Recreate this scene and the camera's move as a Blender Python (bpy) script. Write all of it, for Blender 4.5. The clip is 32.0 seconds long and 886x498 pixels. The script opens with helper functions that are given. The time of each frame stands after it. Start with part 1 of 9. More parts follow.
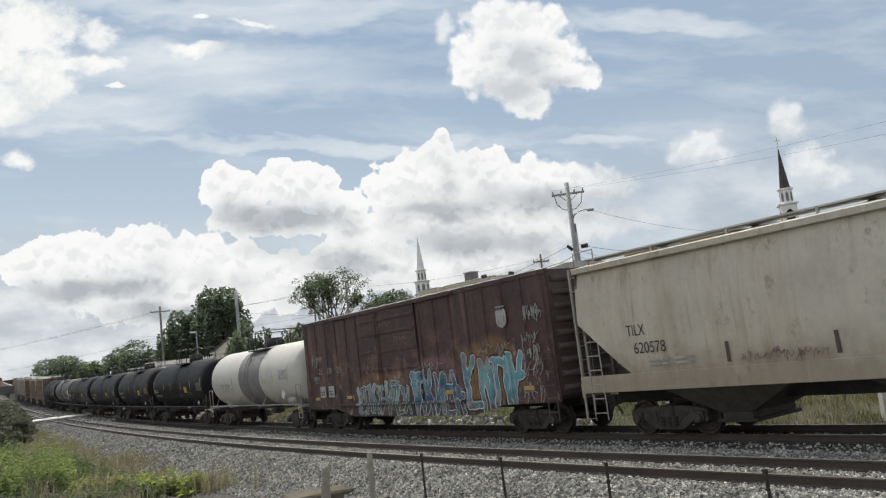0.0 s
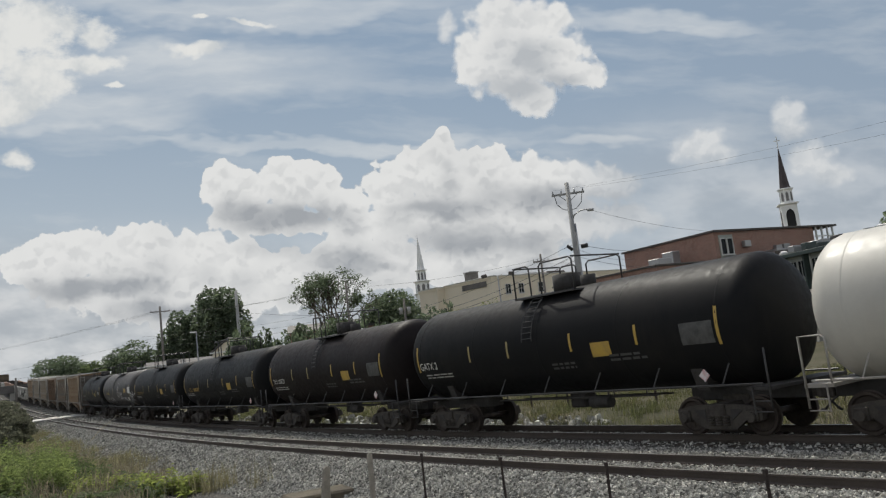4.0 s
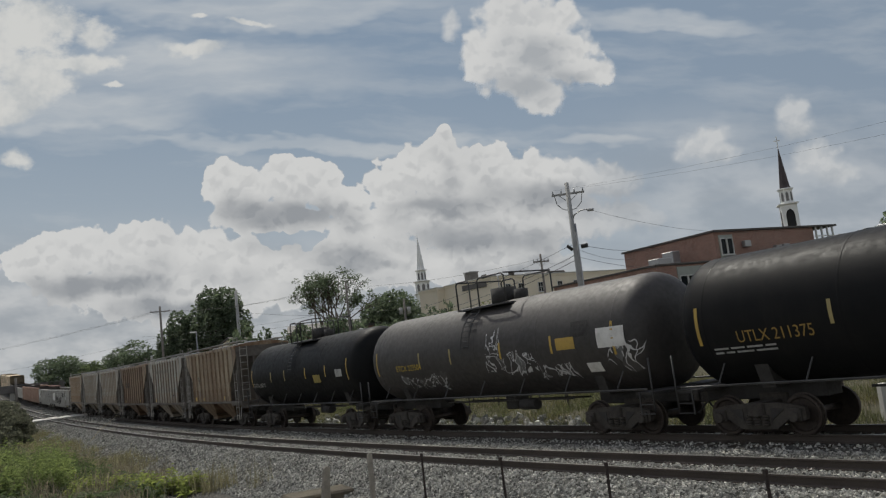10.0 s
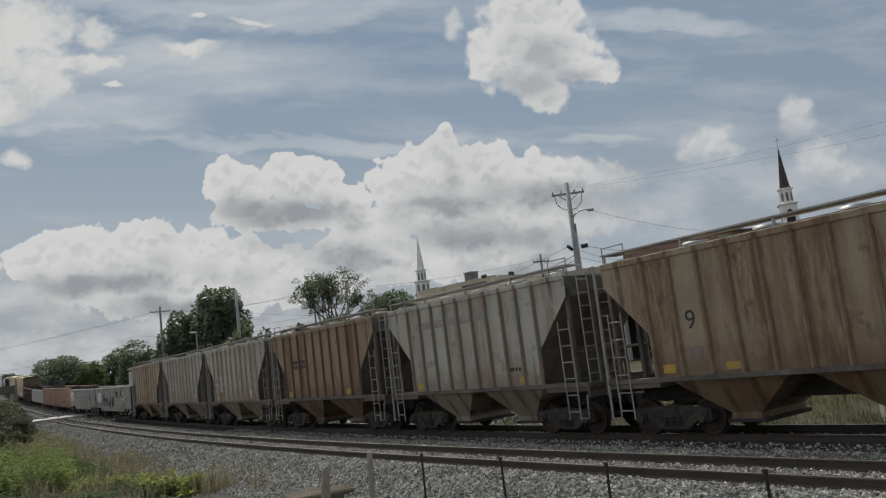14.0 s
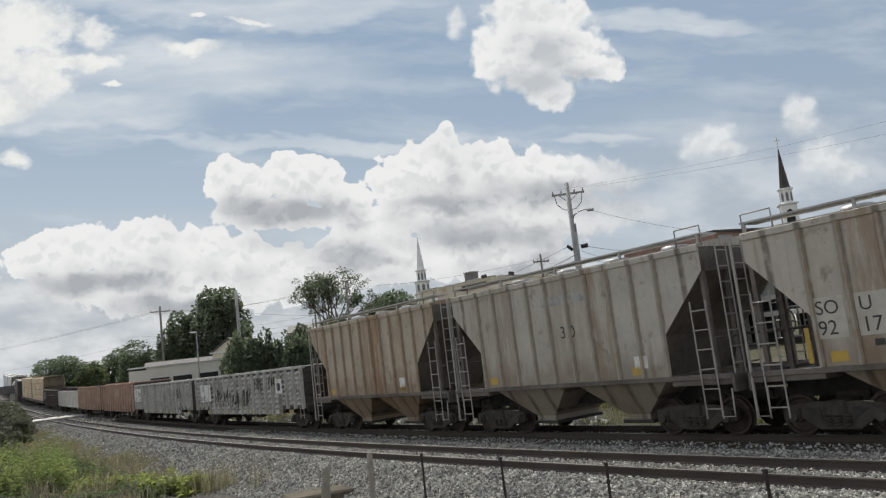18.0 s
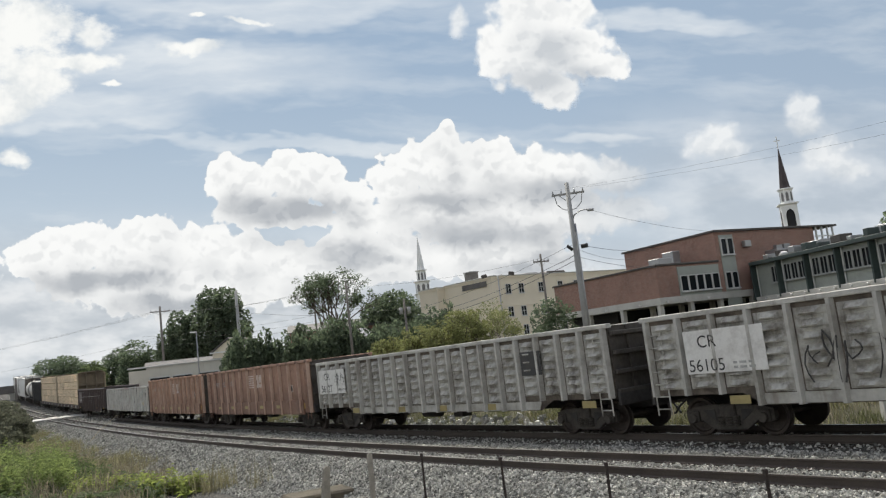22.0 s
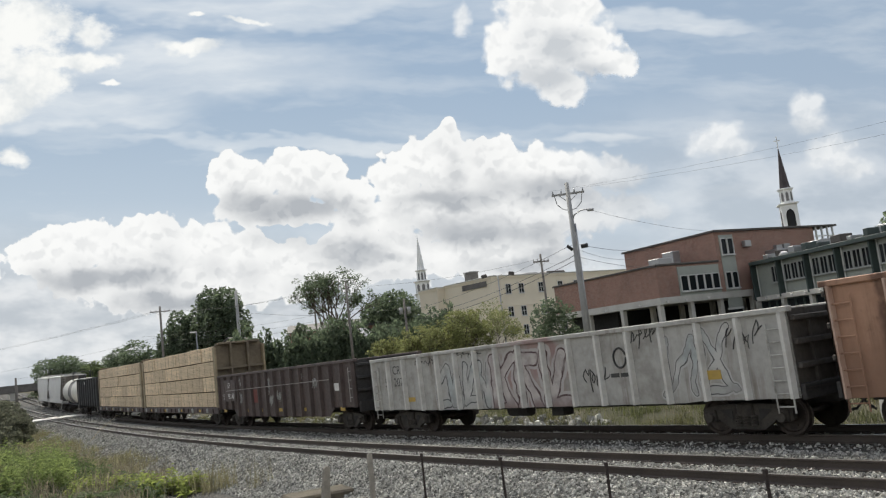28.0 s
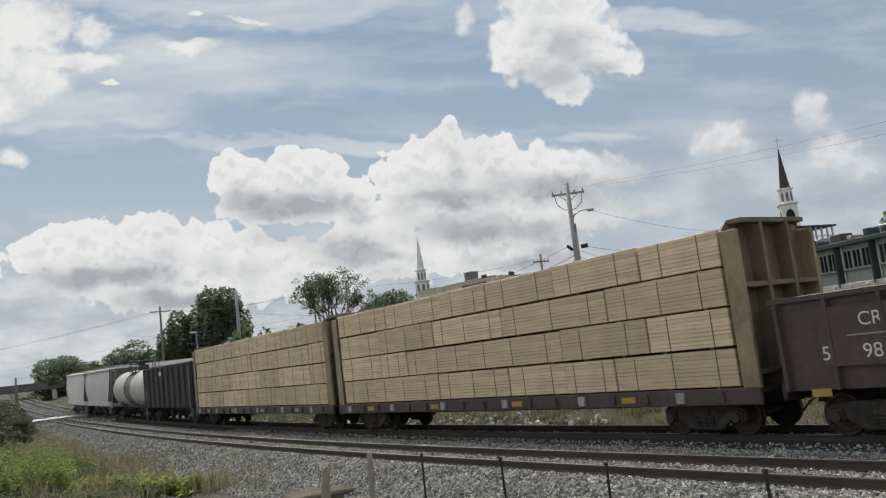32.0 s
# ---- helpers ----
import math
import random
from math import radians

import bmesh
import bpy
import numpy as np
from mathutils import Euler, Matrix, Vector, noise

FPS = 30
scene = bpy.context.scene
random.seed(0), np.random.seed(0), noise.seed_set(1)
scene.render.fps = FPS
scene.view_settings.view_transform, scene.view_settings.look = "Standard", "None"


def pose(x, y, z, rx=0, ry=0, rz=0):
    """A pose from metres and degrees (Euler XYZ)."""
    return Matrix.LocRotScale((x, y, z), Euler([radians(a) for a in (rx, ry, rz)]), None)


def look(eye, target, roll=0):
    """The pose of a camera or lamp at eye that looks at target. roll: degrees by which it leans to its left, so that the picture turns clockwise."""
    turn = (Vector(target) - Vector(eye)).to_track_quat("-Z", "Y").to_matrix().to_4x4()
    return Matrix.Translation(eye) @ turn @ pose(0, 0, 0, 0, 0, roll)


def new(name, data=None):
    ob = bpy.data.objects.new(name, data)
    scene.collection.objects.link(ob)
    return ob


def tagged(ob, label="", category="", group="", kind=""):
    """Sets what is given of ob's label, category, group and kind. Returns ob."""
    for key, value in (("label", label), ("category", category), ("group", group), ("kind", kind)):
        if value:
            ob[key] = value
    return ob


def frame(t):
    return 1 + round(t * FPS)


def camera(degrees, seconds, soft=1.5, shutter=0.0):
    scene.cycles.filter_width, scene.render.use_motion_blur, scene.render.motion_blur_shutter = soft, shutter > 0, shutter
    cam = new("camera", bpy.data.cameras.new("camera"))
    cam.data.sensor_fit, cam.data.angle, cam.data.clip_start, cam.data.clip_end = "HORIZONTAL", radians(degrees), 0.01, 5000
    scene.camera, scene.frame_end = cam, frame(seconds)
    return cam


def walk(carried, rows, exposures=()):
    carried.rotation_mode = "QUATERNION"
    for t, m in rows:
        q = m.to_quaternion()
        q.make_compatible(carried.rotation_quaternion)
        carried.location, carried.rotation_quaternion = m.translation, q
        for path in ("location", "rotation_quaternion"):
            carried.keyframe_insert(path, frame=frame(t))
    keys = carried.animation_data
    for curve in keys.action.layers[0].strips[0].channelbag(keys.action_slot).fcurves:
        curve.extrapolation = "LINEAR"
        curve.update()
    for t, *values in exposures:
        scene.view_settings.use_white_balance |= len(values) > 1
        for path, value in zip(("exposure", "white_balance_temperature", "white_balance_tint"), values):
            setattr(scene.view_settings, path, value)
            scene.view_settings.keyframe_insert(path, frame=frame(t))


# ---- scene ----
# ---- camera ----
EYE_Z = 2.759
cam = camera(57.27, 32.0, soft=1.25)
CAM_POSE = look((0, 0, EYE_Z), (0, 1, EYE_Z + math.tan(0.12386)), -6.697)
walk(cam, [(0, CAM_POSE), (32.0, CAM_POSE)],
     exposures=[(0, 0.03), (1.0, 0.0), (2.0, -0.2), (3.0, -0.4), (6.0, -0.16), (7.3, -0.34), (8.5, -0.6), (13.0, -0.64), (14.5, -0.54), (17.0, -0.33), (18.0, -0.14), (19.5, 0.03), (29.5, 0.03), (30.7, -0.04), (32.0, -0.2)])

# ---- world, sun ----
SUN_ELEV, SUN_AZ = radians(56), radians(-18)      # azimuth from +y towards +x
world = bpy.data.worlds.new("sky")
scene.world = world
world.use_nodes = True
wn = world.node_tree
bg = wn.nodes["Background"]
sky = wn.nodes.new("ShaderNodeTexSky")
sky.sky_type, sky.sun_disc = "NISHITA", False
sky.sun_elevation, sky.sun_rotation = SUN_ELEV, SUN_AZ
sky.air_density, sky.dust_density, sky.ozone_density = 1.0, 3.0, 0.7
wn.links.new(sky.outputs[0], bg.inputs[0])
bg.inputs[1].default_value = 0.15
sun_data = bpy.data.lights.new("sun", "SUN")
sun_data.energy, sun_data.angle, sun_data.color = 3.9, radians(0.6), (1.0, 0.975, 0.88)
sun = new("sun", sun_data)
SUN_DIR = Vector((math.sin(SUN_AZ) * math.cos(SUN_ELEV), math.cos(SUN_AZ) * math.cos(SUN_ELEV), math.sin(SUN_ELEV)))
sun.matrix_world = look(SUN_DIR * 200, (0, 0, 0))

# ---- materials ----
MATS = {}


class Nodes:
    """Short hand for building a node tree."""

    def __init__(self, mat):
        self.t = mat.node_tree

    def n(self, kind, **values):
        node = self.t.nodes.new("ShaderNode" + kind)
        for k, v in values.items():
            if k == "op":
                node.operation = v
            elif k == "blend":
                node.blend_type = v
            elif k == "dtype":
                node.data_type = v
        return node

    def put(self, socket, v):
        if isinstance(v, bpy.types.NodeSocket):
            self.t.links.new(v, socket)
        elif v is not None:
            socket.default_value = v

    def math(self, op, a, b=0.0, c=0.0, clamp=False):
        m = self.n("Math", op=op)
        m.use_clamp = clamp
        self.put(m.inputs[0], a), self.put(m.inputs[1], b), self.put(m.inputs[2], c)
        return m.outputs[0]

    def vmath(self, op, a, b=(0, 0, 0), out=0):
        m = self.n("VectorMath", op=op)
        self.put(m.inputs[0], a), self.put(m.inputs[1], b)
        return m.outputs[out]

    def noise(self, vec, scale, detail=4.0, rough=0.55, color=False):
        m = self.n("TexNoise")
        self.put(m.inputs["Vector"], vec)
        m.inputs["Scale"].default_value, m.inputs["Detail"].default_value = scale, detail
        m.inputs["Roughness"].default_value = rough
        return m.outputs["Color" if color else "Fac"]

    def ramp(self, f, lo, hi, a=0.0, b=1.0, smooth=True):
        m = self.n("MapRange")
        m.interpolation_type = "SMOOTHSTEP" if smooth else "LINEAR"
        self.put(m.inputs[0], f), self.put(m.inputs[1], lo), self.put(m.inputs[2], hi)
        self.put(m.inputs[3], a), self.put(m.inputs[4], b)
        return m.outputs[0]

    def mix(self, f, a, b, blend="MIX"):
        m = self.n("Mix", dtype="RGBA", blend=blend)
        self.put(m.inputs[0], f)
        self.put(m.inputs[6], (*a, 1) if isinstance(a, tuple) and len(a) == 3 else a)
        self.put(m.inputs[7], (*b, 1) if isinstance(b, tuple) and len(b) == 3 else b)
        return m.outputs[2]


def surface(name, base, dark=None, rough=0.7, metal=0.0, grain=8.0, stain=0.7, amount=0.5, bump=0.15, streak=None,
            vary=0.0, leafy=False, bump_scale=None, coat=0.0, spec=0.5):
    """A worn surface: grain and stains at two scales, optional vertical streaks of a second colour, per-object variation."""
    if name in MATS:
        return MATS[name]
    mat = bpy.data.materials.new(name)
    mat.use_nodes = True
    g = Nodes(mat)
    bsdf = mat.node_tree.nodes["Principled BSDF"]
    tc = g.n("TexCoord").outputs["Object"]
    dark = dark or tuple(c * 0.55 for c in base)
    fine = g.noise(tc, grain, 5.0, 0.65)
    coarse = g.noise(tc, stain, 4.0, 0.6)
    f = g.math("MULTIPLY", g.ramp(coarse, 0.38, 0.7), amount)
    f = g.math("ADD", f, g.math("MULTIPLY", g.ramp(fine, 0.3, 0.8), amount * 0.5), clamp=True)
    col = g.mix(f, base, dark)
    if streak:
        scol, width, strength = streak
        sv = g.vmath("MULTIPLY", tc, (width, width, width * 0.06))
        s = g.ramp(g.noise(sv, 1.0, 5.0, 0.7), 0.48, 0.72)
        s2 = g.ramp(g.noise(tc, 0.45, 3.0), 0.35, 0.65)
        col = g.mix(g.math("MULTIPLY", g.math("MULTIPLY", s, s2), strength, clamp=True), col, scol)
    if vary:
        info = g.n("ObjectInfo").outputs["Random"]
        if leafy:
            info = g.n("NewGeometry").outputs["Random Per Island"]
        hsv = g.n("HueSaturation")
        g.put(hsv.inputs["Value"], g.ramp(info, 0, 1, 1 - vary, 1 + vary, smooth=False))
        g.put(hsv.inputs["Color"], col)
        col = hsv.outputs[0]
    g.put(bsdf.inputs["Base Color"], col)
    g.put(bsdf.inputs["Roughness"], g.ramp(fine, 0.2, 0.8, max(rough - 0.12, 0.03), min(rough + 0.12, 1.0)))
    bsdf.inputs["Metallic"].default_value = metal
    bsdf.inputs["Specular IOR Level"].default_value = spec
    bsdf.inputs["Coat Weight"].default_value = coat
    if bump:
        b = g.n("Bump")
        b.inputs["Strength"].default_value, b.inputs["Distance"].default_value = bump, 0.02
        g.put(b.inputs["Height"], g.noise(tc, bump_scale, 4.0) if bump_scale else fine)
        g.put(bsdf.inputs["Normal"], b.outputs[0])
    if leafy and name.endswith(("leaves", "blades")):      # thin leaves let light through
        tl, mx = g.n("BsdfTranslucent"), g.n("MixShader")
        bright = g.n("HueSaturation")
        bright.inputs["Value"].default_value, bright.inputs["Saturation"].default_value = 1.6, 1.1
        g.put(bright.inputs["Color"], col)
        g.put(tl.inputs[0], bright.outputs[0])
        g.put(mx.inputs[0], 0.5), g.put(mx.inputs[1], bsdf.outputs[0]), g.put(mx.inputs[2], tl.outputs[0])
        g.put(mat.node_tree.nodes["Material Output"].inputs[0], mx.outputs[0])
    MATS[name] = mat
    return mat


def glass_dark(name="window_glass"):
    if name in MATS:
        return MATS[name]
    mat = bpy.data.materials.new(name)
    mat.use_nodes = True
    b = mat.node_tree.nodes["Principled BSDF"]
    b.inputs["Base Color"].default_value = (0.015, 0.018, 0.02, 1)
    b.inputs["Roughness"].default_value = 0.06
    b.inputs["Specular IOR Level"].default_value = 0.1
    MATS[name] = mat
    return mat


# ---- mesh helpers ----
def part(name, bm, material, parent=None, label="", smooth=False, m=None):
    """Links a bmesh (or mesh data) as one mesh object under a thing or under a part."""
    if isinstance(bm, bpy.types.Mesh):
        me = bm
    else:
        me = bpy.data.meshes.new(name)
        bm.to_mesh(me)
        bm.free()
        if smooth:
            for p in me.polygons:
                p.use_smooth = True
        if material:
            for mt in material if isinstance(material, (list, tuple)) else [material]:
                me.materials.append(mt)
    ob = new(name, me)
    if m is not None:
        ob.matrix_basis = m
    ob.parent = parent
    if label:
        ob["label"] = label
    return ob


def thing(name, m, label, category, group="", kind=""):
    ob = new(name)
    ob.empty_display_size = 0.3
    ob.matrix_basis = m
    return tagged(ob, label, category, group, kind)


def add_box(bm, x0, x1, y0, y1, z0, z1, bevel=0.0, m=None, mi=0):
    vs = [bm.verts.new(v) for v in ((x0, y0, z0), (x1, y0, z0), (x1, y1, z0), (x0, y1, z0),
                                    (x0, y0, z1), (x1, y0, z1), (x1, y1, z1), (x0, y1, z1))]
    fs = [bm.faces.new([vs[i] for i in f]) for f in ((0, 3, 2, 1), (4, 5, 6, 7), (0, 1, 5, 4), (1, 2, 6, 5), (2, 3, 7, 6), (3, 0, 4, 7))]
    for f in fs:
        f.material_index = mi
    if bevel:
        es = list({e for f in fs for e in f.edges})
        r = bmesh.ops.bevel(bm, geom=es, offset=bevel, segments=1, affect="EDGES")
        vs = list({v for f in r["faces"] for v in f.verts} | {v for v in vs if v.is_valid})
    if m is not None:
        bmesh.ops.transform(bm, matrix=m, verts=[v for v in vs if v.is_valid])
    return bm


def box(*a, **k):
    return add_box(bmesh.new(), *a, **k)


def add_tube(bm, p, q, r0, r1=None, n=8, caps=True, mi=0):
    """A round bar from p to q."""
    p, q = Vector(p), Vector(q)
    r1 = r0 if r1 is None else r1
    d = (q - p).normalized()
    a = d.orthogonal().normalized()
    b = d.cross(a)
    rings = []
    for c, r in ((p, r0), (q, r1)):
        rings.append([bm.verts.new(c + (a * math.cos(t) + b * math.sin(t)) * r) for t in [2 * math.pi * i / n for i in range(n)]])
    for i in range(n):
        f = bm.faces.new((rings[0][i], rings[0][(i + 1) % n], rings[1][(i + 1) % n], rings[1][i]))
        f.smooth = n > 6
        f.material_index = mi
    if caps:
        bm.faces.new(rings[0][::-1]).material_index = mi
        bm.faces.new(rings[1]).material_index = mi
    return bm


def tube(*a, **k):
    return add_tube(bmesh.new(), *a, **k)


def add_path(bm, pts, r, n=6):
    """One bent round bar through a row of places."""
    pts = [Vector(p) for p in pts]
    up = Vector((0.13, 0.29, 0.94))
    rings = []
    for i, p in enumerate(pts):
        d = (pts[min(i + 1, len(pts) - 1)] - pts[max(i - 1, 0)]).normalized()
        if abs(d.dot(up)) > 0.97:
            up = Vector((0.9, 0.3, 0.1))
        a = (up - d * up.dot(d)).normalized()
        b = d.cross(a)
        up = a
        rings.append([p + (a * math.cos(2 * math.pi * k / n) + b * math.sin(2 * math.pi * k / n)) * r for k in range(n)])
    return loft(bm, rings, smooth=n > 5)


def path(*a, **k):
    return add_path(bmesh.new(), *a, **k)


def add_prism(bm, outline, axis, lo, hi, mi=0):
    """Extrudes a closed outline of (a, b) along axis 'x', 'y' or 'z' from lo to hi."""
    def at(a, b, c):
        return {"x": (c, a, b), "y": (a, c, b), "z": (a, b, c)}[axis]
    A = [bm.verts.new(at(a, b, lo)) for a, b in outline]
    B = [bm.verts.new(at(a, b, hi)) for a, b in outline]
    n = len(outline)
    fs = [bm.faces.new((A[i], A[(i + 1) % n], B[(i + 1) % n], B[i])) for i in range(n)]
    fs += [bm.faces.new(A[::-1]), bm.faces.new(B)]
    for f in fs:
        f.material_index = mi
    bmesh.ops.recalc_face_normals(bm, faces=fs)
    return bm


def prism(*a, **k):
    return add_prism(bmesh.new(), *a, **k)


def loft(bm, rings, closed=True, smooth=True, caps=True, mi=0):
    """Skins a row of rings of points."""
    R = [[bm.verts.new(v) for v in ring] for ring in rings]
    n = len(R[0])
    fs = []
    for a, b in zip(R, R[1:]):
        for i in range(n if closed else n - 1):
            fs.append(bm.faces.new((a[i], a[(i + 1) % n], b[(i + 1) % n], b[i])))
    for f in fs:
        f.smooth = smooth
    if caps and closed:
        fs += [bm.faces.new(R[0][::-1]), bm.faces.new(R[-1])]
    for f in fs:
        f.material_index = mi
    bmesh.ops.recalc_face_normals(bm, faces=fs)
    return bm


# ---- the line of the tracks ----
TH, KA, S1, KF, RAMP = -0.984, 0.00169 / 0.92, -9.56 * 0.92, 0.00162 / 0.92, 36.8
X0, Y0 = -6.81687 * 0.92, 41.0009 * 0.92
GR, GR2 = 0.00329, 0.01302 / 0.92 / 100
S_LO, S_HI = -640.0, 420.0
_s = np.linspace(S_LO, S_HI, 10601)
_u = np.clip(-_s - S1, 0, None)
_hd = TH + KA * np.clip(_s, -190, 60) + KF * np.where(_u < RAMP, _u * _u / (2 * RAMP), _u - RAMP / 2)
_hd = np.where(_s < -190, np.interp(-190, _s, _hd), _hd)
_dx, _dy = np.cos(_hd), np.sin(_hd)
_px = np.concatenate([[0], np.cumsum((_dx[1:] + _dx[:-1]) * 0.05)])
_py = np.concatenate([[0], np.cumsum((_dy[1:] + _dy[:-1]) * 0.05)])
_px += X0 - np.interp(0, _s, _px)
_py += Y0 - np.interp(0, _s, _py)
_slope = GR + 2 * GR2 * np.clip(_s, -190, 30)
_slope = np.where(_s > 30, _slope * np.clip(1 - (_s - 30) / 60, 0, 1), _slope)
_slope = np.where(_s < -190, _slope * np.clip(1 + (_s + 190) / 60, 0, 1), _slope)
_pz = np.concatenate([[0], np.cumsum((_slope[1:] + _slope[:-1]) * 0.05)])
_pz -= np.interp(0, _s, _pz)


_LINE = np.stack([_px, _py, _pz, np.cos(_hd), np.sin(_hd)], 1).tolist()


def on_line(s, lat=0.0, z=0.0):
    """The place s metres along the far track, lat metres to its near side, z above its rail tops."""
    k = min(max((s - S_LO) * 10, 0.0), len(_LINE) - 1.001)
    i = int(k)
    k -= i
    x, y, h, c, sn = [a + (b - a) * k for a, b in zip(_LINE[i], _LINE[i + 1])]
    return Vector((x + lat * sn, y - lat * c, h + z))


def travel(t):
    return 0.92 * (10.1958 * t - 0.00844 * t * t / 2 - 0.00099 * t ** 3 / 6)


# ---- clouds: thin sheets of sky far behind the town ----
_m = CAM_POSE.to_3x3()
SKY_R, SKY_U, SKY_F = _m @ Vector((1, 0, 0)), _m @ Vector((0, 1, 0)), _m @ Vector((0, 0, -1))
FOCAL = 1.4358
EYE = Vector((0, 0, EYE_Z))


def sky_sheet(name, u0, u1, v0, v1, radius, mat, label, nu=24, nv=12):
    """A patch of the sky's dome; its UVs are tangents of the angles from the middle of the view, in thousandths of the lens."""
    bm = bmesh.new()
    uvl = bm.loops.layers.uv.new("uv")
    grid = []
    for j in range(nv + 1):
        row = []
        for i in range(nu + 1):
            u, v = u0 + (u1 - u0) * i / nu, v0 + (v1 - v0) * j / nv
            row.append((bm.verts.new((SKY_R * u + SKY_U * v + SKY_F * FOCAL).normalized() * radius), (u, v)))
        grid.append(row)
    for j in range(nv):
        for i in range(nu):
            quad = (grid[j][i], grid[j][i + 1], grid[j + 1][i + 1], grid[j + 1][i])
            f = bm.faces.new([q[0] for q in quad])
            f.smooth = True
            for loop, q in zip(f.loops, quad):
                loop[uvl].uv = q[1]
    ob = part(name, bm, mat, m=Matrix.Translation(EYE))
    return tagged(ob, label, "cloud", kind="structure")


def billows(g, at, scale, detail=2.0):
    """Rounded heads like those of a cauliflower: 1 in the middle of a head, less in the creases."""
    v = g.n("TexVoronoi")
    v.feature, v.voronoi_dimensions = "SMOOTH_F1", "2D"
    g.put(v.inputs["Vector"], at)
    v.inputs["Scale"].default_value, v.inputs["Detail"].default_value = scale, detail
    v.inputs["Roughness"].default_value, v.inputs["Smoothness"].default_value = 0.5, 0.75
    return g.math("SUBTRACT", 1.0, v.outputs["Distance"])


def blob_field(g, at, blobs, blend=0.2):
    """Nearness to a list of ellipses (x, y, a, b), 1 in the middle of one and 0 on its edge."""
    d = None
    for x, y, a, b in blobs:
        c = ((x - 784) / 1000, (441 - y) / 1000, 0)
        r = g.vmath("LENGTH", g.vmath("MULTIPLY", g.vmath("SUBTRACT", at, c), (1000 / a, 1000 / b, 0)), out=1)
        e = g.math("SUBTRACT", 1.0, r)
        d = e if d is None else g.math("SMOOTH_MAX", d, e, blend)
    return d


def warped(g, uv, p, amount, scale, stretch=(1, 1)):
    w = g.vmath("SUBTRACT", g.noise(g.vmath("MULTIPLY", p, (stretch[0], stretch[1], 1)), scale, 4.0, 0.6, True), (0.5, 0.5, 0.5))
    return g.vmath("ADD", uv, g.vmath("MULTIPLY", w, (amount, amount, 0)))


WHITE, SHADE, HAZE = (0.90, 0.905, 0.895), (0.43, 0.455, 0.485), (0.60, 0.64, 0.675)


def sky_mat(name, colour_alpha):
    """A sheet that glows with the sky's own light: colour_alpha(g, uv, x, y) gives its colour and cover."""
    mat = bpy.data.materials.new(name)
    mat.use_nodes = True
    g = Nodes(mat)
    t = mat.node_tree
    t.nodes.remove(t.nodes["Principled BSDF"])
    uv = g.n("TexCoord").outputs["UV"]
    sep = g.n("SeparateXYZ")
    g.put(sep.inputs[0], uv)
    col, alpha = colour_alpha(g, uv, sep.outputs[0], sep.outputs[1])
    alpha = g.math("MULTIPLY", alpha, g.ramp(sep.outputs[1], -0.62, -0.5), clamp=True)
    em, tr, mx = g.n("Emission"), g.n("BsdfTransparent"), g.n("MixShader")
    g.put(em.inputs[0], col)
    em.inputs[1].default_value = 1.04
    g.put(mx.inputs[0], alpha), g.put(mx.inputs[1], tr.outputs[0]), g.put(mx.inputs[2], em.outputs[0])
    g.put(t.nodes["Material Output"].inputs[0], mx.outputs[0])
    return mat


